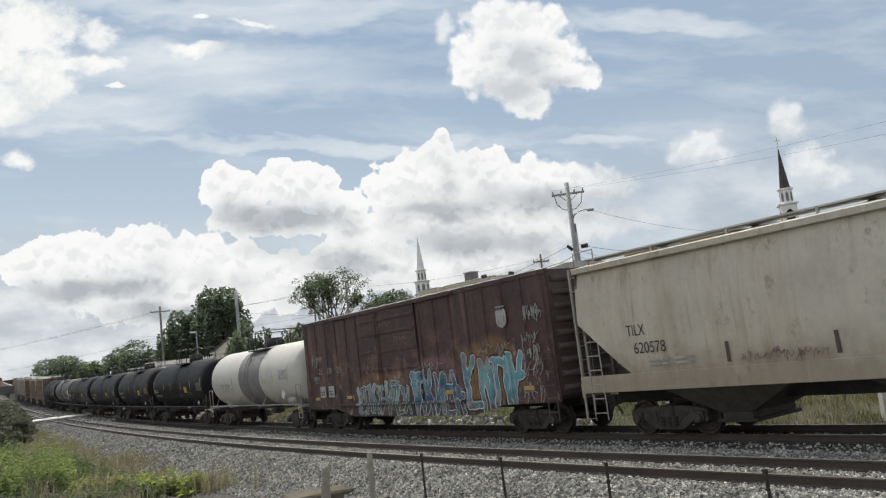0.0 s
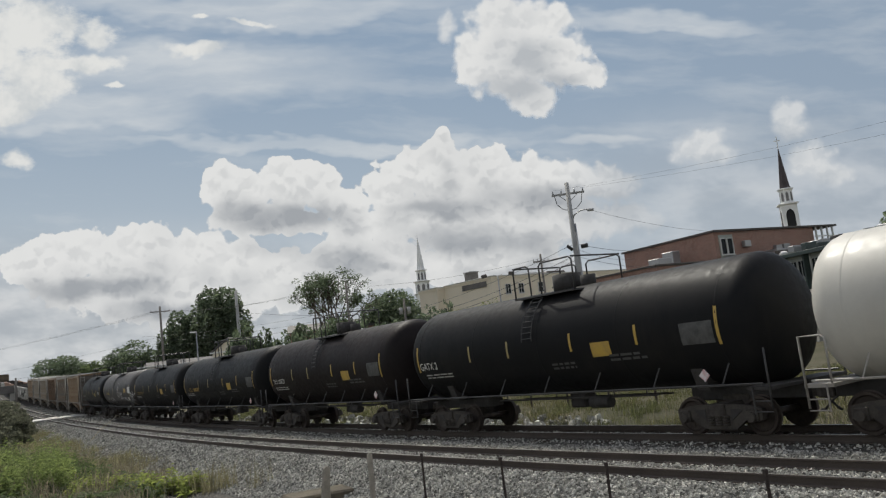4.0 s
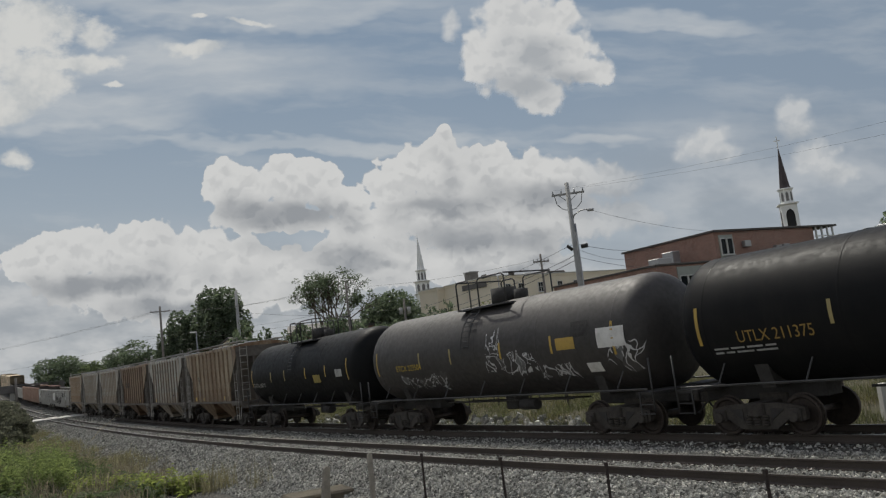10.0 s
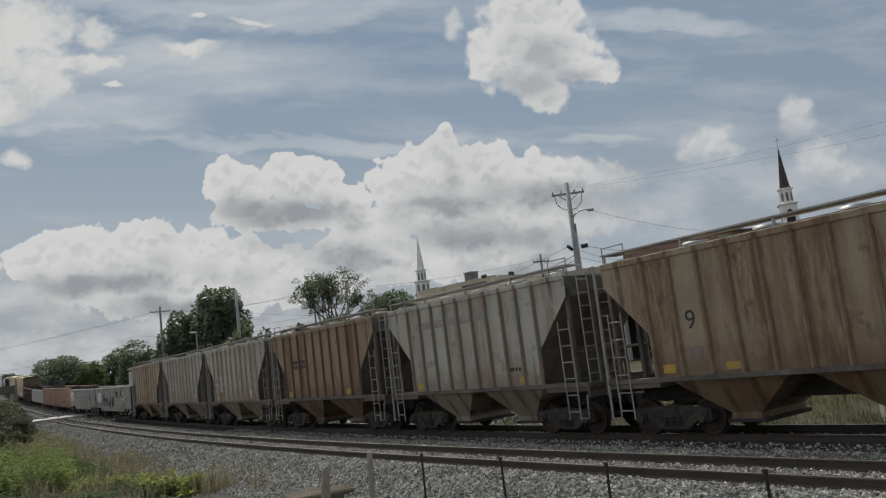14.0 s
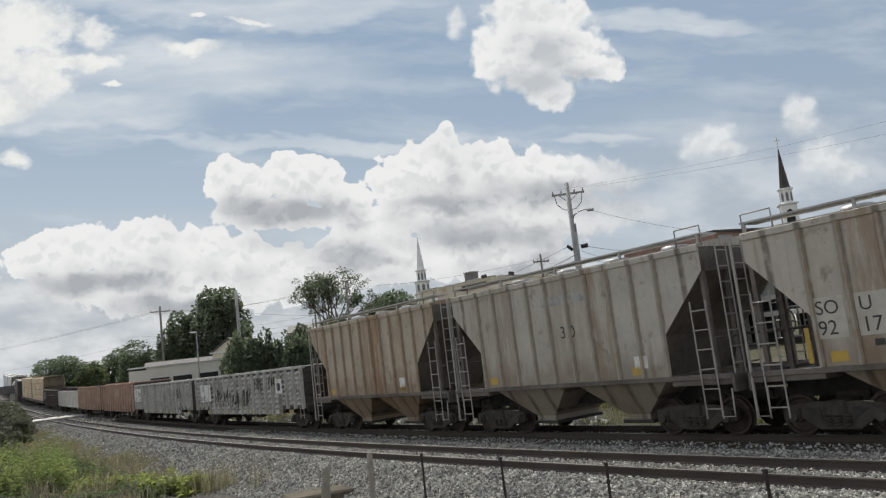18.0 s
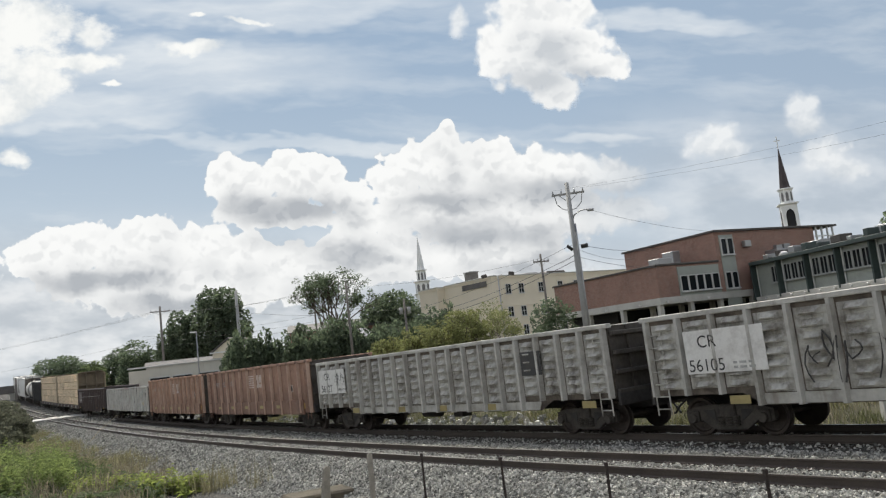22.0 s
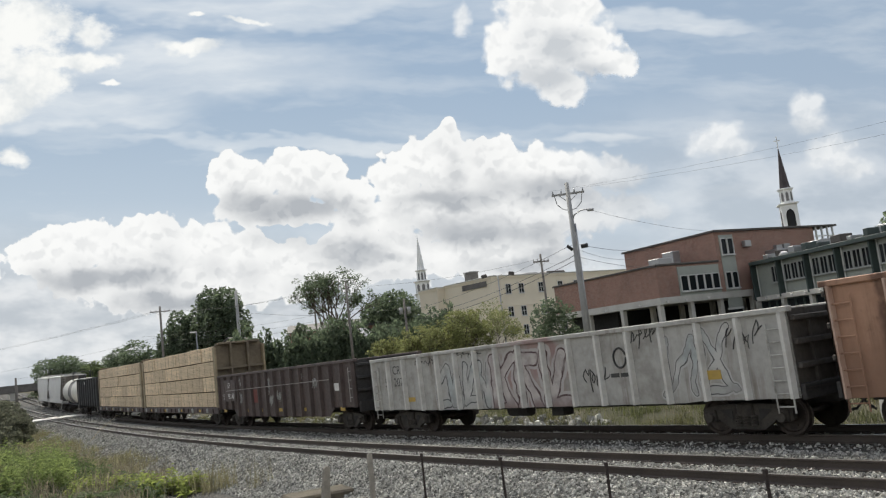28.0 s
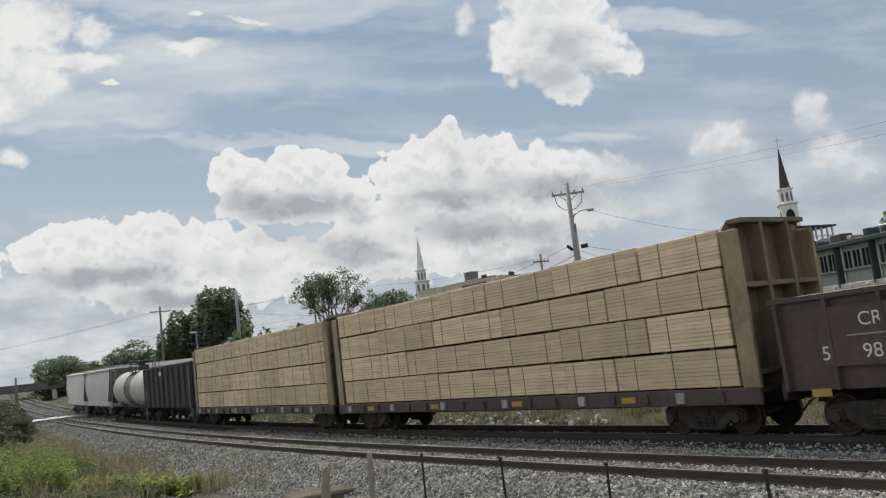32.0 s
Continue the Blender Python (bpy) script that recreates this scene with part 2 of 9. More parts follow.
def cumulus(blobs, bases, seed, edge=(0.02, 0.13), heads=24.0, warp=0.05, top=WHITE, low=SHADE, veil=False, crease=0.3, cover=1.0, full=0.1):
    def build(g, uv, x, y):
        p = g.vmath("ADD", uv, (seed, seed * 0.7, 0))
        q = warped(g, uv, p, warp, 8.0)
        heap = billows(g, warped(g, p, p, 0.03, 20.0), heads)

        def body(at, k):
            return g.math("ADD", g.math("ADD", blob_field(g, at, blobs, 0.4), full), g.math("MULTIPLY", g.math("SUBTRACT", k, 0.42), 0.5))

        d = body(q, heap)
        alpha = g.ramp(g.math("ADD", d, g.math("MULTIPLY", g.math("SUBTRACT", g.noise(p, 60.0, 4.0, 0.6), 0.5), 0.16)), edge[0], g.ramp(x, 0.1, 0.42, edge[1], 0.75) if veil else edge[1])
        # the light comes from above: heads are white on top and grey on the side turned down
        above = g.ramp(g.math("ADD", blob_field(g, g.vmath("ADD", q, (-0.012, 0.046, 0)), blobs, 0.4), g.math("MULTIPLY", heap, 0.25)), 0.15, 1.0)
        heap2 = billows(g, g.vmath("ADD", warped(g, p, p, 0.03, 20.0), (-0.003, 0.012, 0)), heads)
        turned = g.ramp(g.math("SUBTRACT", heap2, heap), -0.08, 0.3)
        shade = g.math("MULTIPLY", turned, g.math("MULTIPLY", g.ramp(d, 0.0, 0.7), crease))
        soft = g.noise(p, 7.0, 3.0, 0.5)
        base = g.ramp(g.math("ADD", blob_field(g, warped(g, uv, p, 0.09, 7.0, (1, 1.6)), bases, 0.3), g.math("MULTIPLY", g.math("SUBTRACT", soft, 0.5), 1.1)), -0.35, 0.8)
        shade = g.math("ADD", shade, g.math("ADD", g.math("MULTIPLY", base, 0.62), g.math("MULTIPLY", above, 0.34)), clamp=True)
        shade = g.math("ADD", shade, g.math("MULTIPLY", g.ramp(soft, 0.45, 0.7), 0.12), clamp=True)
        col = g.mix(shade, top, low)
        if veil:      # milky haze and broken low cloud towards the horizon and the east
            low_y = g.ramp(y, 0.08, -0.12)
            east = g.math("MULTIPLY", g.ramp(x, 0.1, 0.5), g.ramp(y, 0.3, 0.1))
            v = g.math("MAXIMUM", low_y, g.math("MULTIPLY", east, 0.55))
            lumps = g.noise(g.vmath("MULTIPLY", p, (1.0, 2.0, 1)), 6.0, 4.0, 0.55)
            far = g.mix(g.ramp(lumps, 0.36, 0.62), (0.76, 0.775, 0.785), (0.47, 0.5, 0.535))
            va = g.math("MULTIPLY", v, g.ramp(lumps, 0.3, 0.55, 0.95, 0.75))
            mist = g.math("MULTIPLY", g.ramp(x, 0.18, 0.42), 0.75)
            col = g.mix(g.math("SUBTRACT", 1.0, g.math("MULTIPLY", alpha, g.math("SUBTRACT", 1.0, mist))), col, far)
            alpha = g.math("MAXIMUM", g.math("MULTIPLY", alpha, g.math("SUBTRACT", 1.0, g.math("MULTIPLY", mist, 0.5))), va)
        return col, g.math("MULTIPLY", alpha, cover)
    return build


def high_cloud(g, uv, x, y):
    """Blue sky with wind-drawn streaks and a ragged bright heap in the west."""
    p = g.vmath("ADD", uv, (3.7, 3.7, 0))
    blue = g.mix(g.ramp(y, -0.3, 0.45), (0.47, 0.57, 0.65), (0.30, 0.41, 0.555))
    blue = g.mix(g.ramp(x, 0.1, 0.8, 0.0, 0.5), blue, (0.33, 0.415, 0.52))
    rot = g.n("Mapping")
    rot.inputs["Rotation"].default_value, rot.inputs["Scale"].default_value = (0, 0, radians(-9)), (1.1, 5.5, 1)
    g.put(rot.inputs["Vector"], warped(g, p, p, 0.05, 5.0))
    s = g.ramp(g.noise(rot.outputs[0], 3.2, 5.0, 0.55), 0.36, 0.72)
    wq = warped(g, uv, p, 0.16, 4.0, (1, 2.5))
    wide = g.ramp(blob_field(g, wq, [(340, 120, 330, 62), (130, 190, 260, 44), (420, 8, 420, 34), (560, 250, 420, 20), (1060, 250, 90, 22), (1180, 40, 200, 24)], 0.4), -0.35, 0.6)
    a = g.math("MAXIMUM", g.math("MULTIPLY", s, 0.34), g.math("MULTIPLY", wide, g.math("ADD", 0.42, g.math("MULTIPLY", s, 0.34))))
    rag = g.noise(g.vmath("MULTIPLY", p, (1, 1.5, 1)), 16.0, 6.0, 0.62)
    west = blob_field(g, warped(g, uv, p, 0.09, 7.0), [(20, 60, 150, 95), (60, 140, 90, 60), (20, 185, 50, 40), (150, 112, 80, 22), (175, 60, 46, 30), (-160, 80, 190, 130), (340, 92, 62, 14), (440, 38, 48, 8), (205, 150, 20, 7), (345, 28, 16, 8), (40, 276, 36, 22)], 0.25)
    heap = g.ramp(g.math("ADD", west, g.math("MULTIPLY", g.math("SUBTRACT", rag, 0.5), 1.5)), -0.05, 0.55)
    col = g.mix(g.math("MAXIMUM", a, g.ramp(y, 0.35, -0.3, 0.05, 0.4)), blue, (0.80, 0.83, 0.845))
    heap_col = g.mix(g.ramp(g.noise(p, 11.0, 4.0, 0.6), 0.42, 0.66), (0.93, 0.93, 0.90), (0.72, 0.75, 0.76))
    return g.mix(g.math("MULTIPLY", heap, 0.95), col, heap_col), 1.0


BANK = [(50, 480, 62, 52), (125, 462, 75, 58), (205, 460, 75, 56), (262, 440, 56, 52), (350, 450, 56, 48), (420, 462, 56, 46), (500, 482, 66, 46), (575, 478, 60, 46), (300, 520, 280, 60),
        (388, 325, 40, 44), (430, 345, 70, 44), (512, 330, 66, 54), (560, 325, 52, 48), (610, 368, 50, 40), (636, 406, 80, 44), (480, 392, 140, 30),
        (780, 245, 20, 20), (785, 280, 42, 42), (722, 312, 62, 50), (690, 342, 52, 52), (785, 322, 90, 62), (862, 306, 78, 56), (932, 318, 78, 50), (1005, 330, 78, 48), (1085, 325, 76, 44),
        (800, 385, 160, 58), (950, 390, 170, 60), (1110, 385, 140, 52), (660, 470, 130, 60), (880, 470, 180, 60), (-120, 480, 120, 80), (-330, 500, 160, 90), (1700, 380, 180, 80), (1950, 420, 200, 90)]
BANK_BASES = [(170, 515, 140, 24), (60, 590, 70, 50), (500, 390, 140, 32), (420, 372, 60, 24), (820, 425, 150, 34), (1000, 352, 130, 30), (760, 372, 90, 24), (640, 470, 90, 22), (320, 560, 120, 24), (950, 480, 160, 24)]
PUFF = [(905, 110, 92, 78), (903, 62, 86, 62), (842, 100, 54, 50), (972, 105, 62, 54), (1026, 136, 44, 30), (940, 176, 50, 28), (868, 44, 54, 40), (960, 48, 40, 34)]
PUFF_BASES = [(940, 100, 44, 36), (900, 165, 60, 26), (985, 140, 44, 26)]
WISP = [(786, 46, 16, 26), (1225, 268, 44, 26), (1246, 244, 34, 24), (1262, 274, 34, 22), (1384, 210, 32, 26), (1396, 236, 30, 24), (1430, 284, 44, 30), (1466, 310, 36, 22), (1400, 196, 20, 14)]
WISP_BASES = [(1250, 284, 50, 18), (1400, 250, 40, 20), (1450, 320, 50, 20)]
sheet_cirrus = sky_sheet("backdrop", -2.6, 2.6, -0.62, 0.95, 4700, sky_mat("thin_high_cloud", high_cloud), "thin high cloud streaked across a pale blue sky", 40, 16)
sheet_bank = sky_sheet("backdrop", -1.6, 1.5, -0.62, 0.36, 4500, sky_mat("cumulus_bank", cumulus(BANK, BANK_BASES, 1.3, veil=True, full=0.03, crease=0.26)), "long bank of white and grey cumulus above the horizon", 30, 10)
sheet_puff = sky_sheet("backdrop", -0.08, 0.46, 0.18, 0.56, 4300, sky_mat("cumulus_puff", cumulus(PUFF, PUFF_BASES, 5.1, (0.0, 0.36), 22.0, 0.1, low=(0.56, 0.59, 0.62), full=0.1)), "large white cumulus puff high in the sky", 8, 8)
sheet_small = sky_sheet("backdrop", -0.86, 0.8, 0.02, 0.5, 4100, sky_mat("cumulus_scraps", cumulus(WISP, WISP_BASES, 8.2, (-0.1, 0.75), 30.0, 0.05, low=HAZE, cover=0.72, full=0.22)), "small scraps of white cumulus", 14, 6)


def fill_cloud_ring(radius=4900, n=72, rows=14):
    """Unseen glowing cloud added behind and beside the view as fill light, from the horizon to mid height."""
    bm = bmesh.new()
    uvl = bm.loops.layers.uv.new("uv")
    grid = []
    for j in range(rows + 1):
        e = radians(-3 + 58 * j / rows)
        row = []
        for i in range(n + 1):
            a = radians(48 + 264 * i / n)
            row.append((bm.verts.new((math.sin(a) * math.cos(e) * radius, math.cos(a) * math.cos(e) * radius, math.sin(e) * radius)), (i / n, j / rows)))
        grid.append(row)
    for j in range(rows):
        for i in range(n):
            quad = (grid[j][i], grid[j][i + 1], grid[j + 1][i + 1], grid[j + 1][i])
            f = bm.faces.new([q[0] for q in quad])
            for loop, q in zip(f.loops, quad):
                loop[uvl].uv = q[1]

    def look_of(g, uv, x, y):
        p = g.vmath("MULTIPLY", uv, (4.6, 1.0, 1))
        puff = g.ramp(g.noise(warped(g, p, p, 0.2, 3.0), 3.0, 6.0, 0.6), 0.4, 0.6, 0.55, 1.0)
        col = g.mix(g.ramp(g.noise(p, 5.0, 4.0), 0.4, 0.65), WHITE, (0.66, 0.69, 0.71))
        side = g.math("MULTIPLY", g.ramp(x, 0.0, 0.08), g.ramp(x, 1.0, 0.92))
        return col, g.math("MULTIPLY", g.math("MULTIPLY", puff, side), g.ramp(y, 1.0, 0.7))

    ob = part("backdrop", bm, sky_mat("fill_cloud_sheet", look_of), m=Matrix.Translation(EYE))
    return tagged(ob, "unseen glowing ring of broken white cloud added as fill light", "cloud", kind="structure")


fill_cloud_ring()


def drift(du, dv):
    """A turn of a sky sheet about the eye that carries its clouds by du, dv thousandths of the lens."""
    return Matrix.Translation(EYE) @ Matrix.Rotation(-du / FOCAL, 4, SKY_U) @ Matrix.Rotation(dv / FOCAL, 4, SKY_R)


DRIFTING = [(sheet_cirrus, [(0, drift(0, 0)), (32.0, drift(-0.008, 0.004))]), (sheet_bank, [(0, drift(0, 0)), (32.0, drift(0.014, 0.022))]),
            (sheet_puff, [(0, drift(0, 0)), (32.0, drift(0.07, 0.022))]), (sheet_small, [(0, drift(0, 0)), (32.0, drift(0.036, 0.014))])]
# ---- ground ----
def ballast_mat():
    if "ballast" in MATS:
        return MATS["ballast"]
    mat = bpy.data.materials.new("ballast")
    mat.use_nodes = True
    g = Nodes(mat)
    b = mat.node_tree.nodes["Principled BSDF"]
    tc = g.n("TexCoord").outputs["Object"]
    vor = g.n("TexVoronoi")
    vor.inputs["Scale"].default_value = 27.0
    g.put(vor.inputs["Vector"], tc)
    cell = g.n("SeparateColor")
    g.put(cell.inputs[0], vor.outputs["Color"])
    tone = g.ramp(cell.outputs[0], 0, 1, 0.0, 1.0, smooth=False)
    col = g.mix(tone, (0.028, 0.027, 0.025), (0.16, 0.156, 0.144))
    dust = g.ramp(g.noise(tc, 0.5, 3.0), 0.35, 0.7, 0.0, 0.3)
    col = g.mix(dust, col, (0.125, 0.115, 0.097))
    g.put(b.inputs["Base Color"], col)
    b.inputs["Roughness"].default_value = 0.9
    b.inputs["Specular IOR Level"].default_value = 0.12
    bp = g.n("Bump")
    bp.inputs["Strength"].default_value, bp.inputs["Distance"].default_value = 0.9, 0.04
    g.put(bp.inputs["Height"], g.math("SUBTRACT", 1.0, vor.outputs["Distance"]))
    g.put(b.inputs["Normal"], bp.outputs[0])
    MATS["ballast"] = mat
    return mat


M_BALLAST = ballast_mat()
M_GRASS = surface("dry_grass_ground", (0.07, 0.07, 0.045), (0.11, 0.1, 0.072), 0.95, grain=30, stain=0.25, amount=0.8, bump=0.5, spec=0.05)
M_RAIL = surface("rail_steel", (0.075, 0.06, 0.05), (0.04, 0.033, 0.028), 0.85, metal=0.0, grain=40, amount=0.5, bump=0.1)
M_RAILTOP = surface("polished_rail_head", (0.5, 0.48, 0.45), (0.36, 0.34, 0.32), 0.32, metal=1.0, grain=60, amount=0.3, bump=0.0)
M_TIE = surface("creosoted_timber", (0.075, 0.062, 0.05), (0.035, 0.029, 0.024), 0.9, grain=30, stain=3, amount=0.7, bump=0.4, vary=0.3, spec=0.15)

NEAR_LAT = 4.05          # centre of the near track from the centre of the far one


def ground_height(lat, s):
    """Height of the ground relative to the rails, by the distance from the far track's centre."""
    prof = [(-4000, 3.0), (-60, 0.6), (-22, 0.3), (-12, -0.1), (-7, -0.5), (-5.2, -0.95), (-3.6, -0.95), (-1.9, -0.24), (-1.2, -0.19), (1.2, -0.19),
            (5.4, -0.19), (5.75, -0.27), (7.2, -0.85), (8.4, -1.0), (12.0, -0.9), (14.0, -0.5), (15.2, 0.3), (16.1, 1.15), (19, 1.2), (60, 0.9), (4000, 3.0)]
    return float(np.interp(lat, [p[0] for p in prof], [p[1] for p in prof]))


def build_ground():
    bm = bmesh.new()
    lats = [-3500, -900, -300, -120, -60, -40, -30, -22, -17, -12, -9, -7, -6, -5.2, -4.4, -3.6, -2.7, -1.9, -1.2, 0, 1.2, 1.9, 2.6, 3.6, 4.6, 5.4,
            5.75, 6.2, 6.7, 7.2, 7.7, 8.4, 9.5, 11, 12, 13, 14, 14.6, 15.2, 16.1, 17, 20, 26, 40, 60, 120, 300, 900, 3500]
    ss = [-640, -560, -480, -400, -320, -260] + list(np.arange(-220, -60, 8.0)) + list(np.arange(-60, 44, 2.0)) + list(np.arange(48, 120, 8.0)) + [150, 200, 260, 330, 420]
    ss = [float(v) for v in ss]
    grid = []
    rnd = random.Random(5)
    for s in ss:
        row = []
        for la in lats:
            p = on_line(s, la)
            z = p.z + ground_height(la, s)
            if abs(la) < 60:
                z += (noise.noise(Vector((p.x * 0.35, p.y * 0.35, 0))) * 0.06) * (1 if la < -5 or la > 6 else 0.15)
            row.append(bm.verts.new((p.x, p.y, z)))
        grid.append(row)
    for a, b in zip(grid, grid[1:]):
        for j in range(len(lats) - 1):
            f = bm.faces.new((a[j], a[j + 1], b[j + 1], b[j]))
            mid = (lats[j] + lats[j + 1]) / 2
            f.material_index = 0 if -4.4 < mid < 14.2 else 1
            f.smooth = True
    bmesh.ops.recalc_face_normals(bm, faces=bm.faces[:])
    ob = part("ground", bm, [M_BALLAST, M_GRASS])
    tagged(ob, "railway embankment of grey crushed stone ballast with dry grass beside it", "ground", kind="structure")
    # the plain that carries on to the horizon
    return ob


build_ground()


def build_plain():
    bm = bmesh.new()
    n = 48
    c = on_line(-20)
    rings = []
    for r in (250, 700, 1800, 4600):
        rings.append([(c.x + r * math.cos(2 * math.pi * i / n), c.y + r * math.sin(2 * math.pi * i / n), -2.5) for i in range(n)])
    loft(bm, rings, caps=False)
    bm.faces.new([bm.verts.new((c.x + 250 * math.cos(2 * math.pi * i / n), c.y + 250 * math.sin(2 * math.pi * i / n), -2.5)) for i in range(n)])
    ob = part("ground", bm, M_GRASS)
    tagged(ob, "wide grassy plain that runs out to the horizon", "ground", kind="structure")


build_plain()


# ---- rails and ties ----
RAIL_OUT = [(-0.07, -0.17), (0.07, -0.17), (0.07, -0.155), (0.012, -0.135), (0.010, -0.045), (0.036, -0.035), (0.036, -0.006), (0.028, 0.0), (-0.028, 0.0), (-0.036, -0.006),
            (-0.036, -0.035), (-0.010, -0.045), (-0.012, -0.135), (-0.07, -0.155)]


def build_track(name, centre, tie_range):
    track = thing("railway_track", Matrix(), name, "railway track", "railway tracks", "structure")
    for side in (-0.69, 0.69):
        bm = bmesh.new()
        rings = []
        for s in list(np.arange(-300, -40, 8.0)) + list(np.arange(-40, 50, 2.0)) + list(np.arange(50, 131, 8.0)):
            rings.append([on_line(float(s), centre + side + a, b) for a, b in RAIL_OUT])
        loft(bm, rings, smooth=False)
        bm.faces.ensure_lookup_table()
        k = len(RAIL_OUT)
        for i, f in enumerate(bm.faces):
            if i < (len(rings) - 1) * k and i % k == 7:
                f.material_index = 1
        part("rail", bm, [M_RAIL, M_RAILTOP], track)
    tie = box(-0.115, 0.115, -1.3, 1.3, -0.36, -0.175, 0.015)
    me = bpy.data.meshes.new("tie")
    tie.to_mesh(me)
    tie.free()
    me.materials.append(M_TIE)
    plate = bmesh.new()
    for y in (-0.69, 0.69):
        add_box(plate, -0.09, 0.09, y - 0.17, y + 0.17, -0.176, -0.158)
        for dx in (-0.06, 0.06):
            for dy in (-0.1, 0.1):
                add_box(plate, dx - 0.012, dx + 0.012, y + dy - 0.012, y + dy + 0.012, -0.16, -0.135)
    pm = bpy.data.meshes.new("tie_plate")
    plate.to_mesh(pm)
    plate.free()
    pm.materials.append(M_RAIL)
    rnd = random.Random(3)
    for i in range(*tie_range):
        s = i * 0.52 + rnd.uniform(-0.04, 0.04)
        p, q = on_line(s - 0.3, centre), on_line(s + 0.3, centre)
        d = q - p
        a = math.atan2(d.y, d.x) + rnd.uniform(-0.02, 0.02)
        m = Matrix.Translation((p + q) / 2 + Vector((0, 0, rnd.uniform(-0.02, 0.005)))) @ Matrix.Rotation(a, 4, "Z")
        part("tie", me, None, track, m=m)
        part("tie_plate", pm, None, track, m=m)


# ---- trees ----
M_BARK = surface("bark", (0.11, 0.085, 0.065), (0.05, 0.04, 0.03), 0.95, grain=14, stain=2, amount=0.7, bump=0.6)
M_LEAF = surface("green_leaves", (0.135, 0.165, 0.082), (0.085, 0.108, 0.056), 0.6, grain=3, stain=0.4, amount=0.6, bump=0.0, vary=0.35, leafy=True, spec=0.15)
M_LEAF_DK = surface("dark_evergreen_leaves", (0.12, 0.148, 0.095), (0.08, 0.1, 0.066), 0.65, grain=3, stain=0.4, amount=0.6, bump=0.0, vary=0.35, leafy=True, spec=0.15)
M_LEAF_YL = surface("yellow_green_leaves", (0.2, 0.21, 0.095), (0.14, 0.15, 0.07), 0.6, grain=3, stain=0.4, amount=0.6, bump=0.0, vary=0.4, leafy=True, spec=0.15)
M_WEED = surface("weed_leaves", (0.155, 0.19, 0.072), (0.105, 0.132, 0.054), 0.6, grain=3, stain=0.8, amount=0.6, bump=0.0, vary=0.45, leafy=True, spec=0.15)


def leaf_cloud(rnd, blobs, count, size, flat=0.6):
    """Vertices and faces of many small leaf clumps scattered in the shells of ellipsoids (centre, radii)."""
    V, F = [], []
    vol = [r[0] * r[1] * r[2] for c, r in blobs]
    tot = sum(v ** 0.67 for v in vol)
    for (c, r), v in zip(blobs, vol):
        for _ in range(int(count * v ** 0.67 / tot)):
            d = Vector((rnd.gauss(0, 1), rnd.gauss(0, 1), rnd.gauss(0, 1))).normalized()
            k = rnd.uniform(0.55, 1.0) ** 0.6 * (1 + 0.22 * noise.noise(Vector((d.x * 2 + c[0], d.y * 2 + c[1], d.z * 2 + c[2]))))
            p = Vector((c[0] + d.x * r[0] * k, c[1] + d.y * r[1] * k, c[2] + d.z * r[2] * k))
            sz = size * rnd.uniform(0.5, 1.5)
            a = Vector((rnd.gauss(0, 1), rnd.gauss(0, 1), rnd.gauss(0, flat))).normalized()
            b = a.orthogonal().normalized()
            b = (b * math.cos(rnd.random() * 6) + a.cross(b) * math.sin(rnd.random() * 6)).normalized()
            i = len(V)
            m = p + a.cross(b) * sz * 0.25
            V += [p - a * sz, m + b * sz * 0.45, p + a * sz, m - b * sz * 0.45]
            F += [(i, i + 1, i + 2, i + 3)]
    return V, F


def leaf_part(name, V, F, mat, parent):
    me = bpy.data.meshes.new(name)
    me.from_pydata([tuple(v) for v in V], [], F)
    me.materials.append(mat)
    return part(name, me, None, parent)


def tree(x, y, z, height, width, mat, label, seed, trunk=0.25, leaves=5000, leaf=0.35, base=0.3, lobes=9, name="tree", cat="tree", lobe=(0.17, 0.28), core=True):
    rnd = random.Random(seed)
    t = thing(name, pose(x, y, z), label, cat)
    bm = bmesh.new()
    pts = [Vector((rnd.uniform(-.04, .04) * width * i, rnd.uniform(-.04, .04) * width * i, height * (base + 0.35) * i / 4)) for i in range(5)]
    for i in range(4):
        add_tube(bm, pts[i], pts[i + 1], trunk * (1 - 0.16 * i), trunk * (1 - 0.16 * (i + 1)), 9, caps=False)
    blobs = []
    for k in range(lobes):
        a = k * 2.4 + rnd.uniform(-.4, .4)
        h = base + (1 - base) * (k + 0.5) / lobes
        rad = width * 0.5 * math.sin(math.pi * min(max((h - base) / (1 - base) * 0.72 + 0.2, 0), 1)) * rnd.uniform(0.45, 0.75)
        c = (rad * math.cos(a), rad * math.sin(a), height * h * 0.92)
        rr = width * rnd.uniform(*lobe)
        blobs.append((c, (rr, rr, rr * rnd.uniform(0.7, 1.0) * min(1.6, height / width))))
        s = pts[2 + k % 3]
        mid = (s + Vector(c)) / 2 + Vector((rnd.uniform(-.3, .3), rnd.uniform(-.3, .3), 0.2))
        add_tube(bm, s, mid, trunk * 0.4, trunk * 0.26, 6, caps=False)
        add_tube(bm, mid, c, trunk * 0.26, trunk * 0.08, 6, caps=False)
    if core:
        blobs.append(((0, 0, height * (base + (1 - base) * 0.5)), (width * 0.3, width * 0.3, height * (1 - base) * 0.42)))
    part("trunk", bm, M_BARK, t)
    V, F = leaf_cloud(rnd, blobs, leaves, leaf)
    leaf_part("crown", V, F, mat, t)
    return t


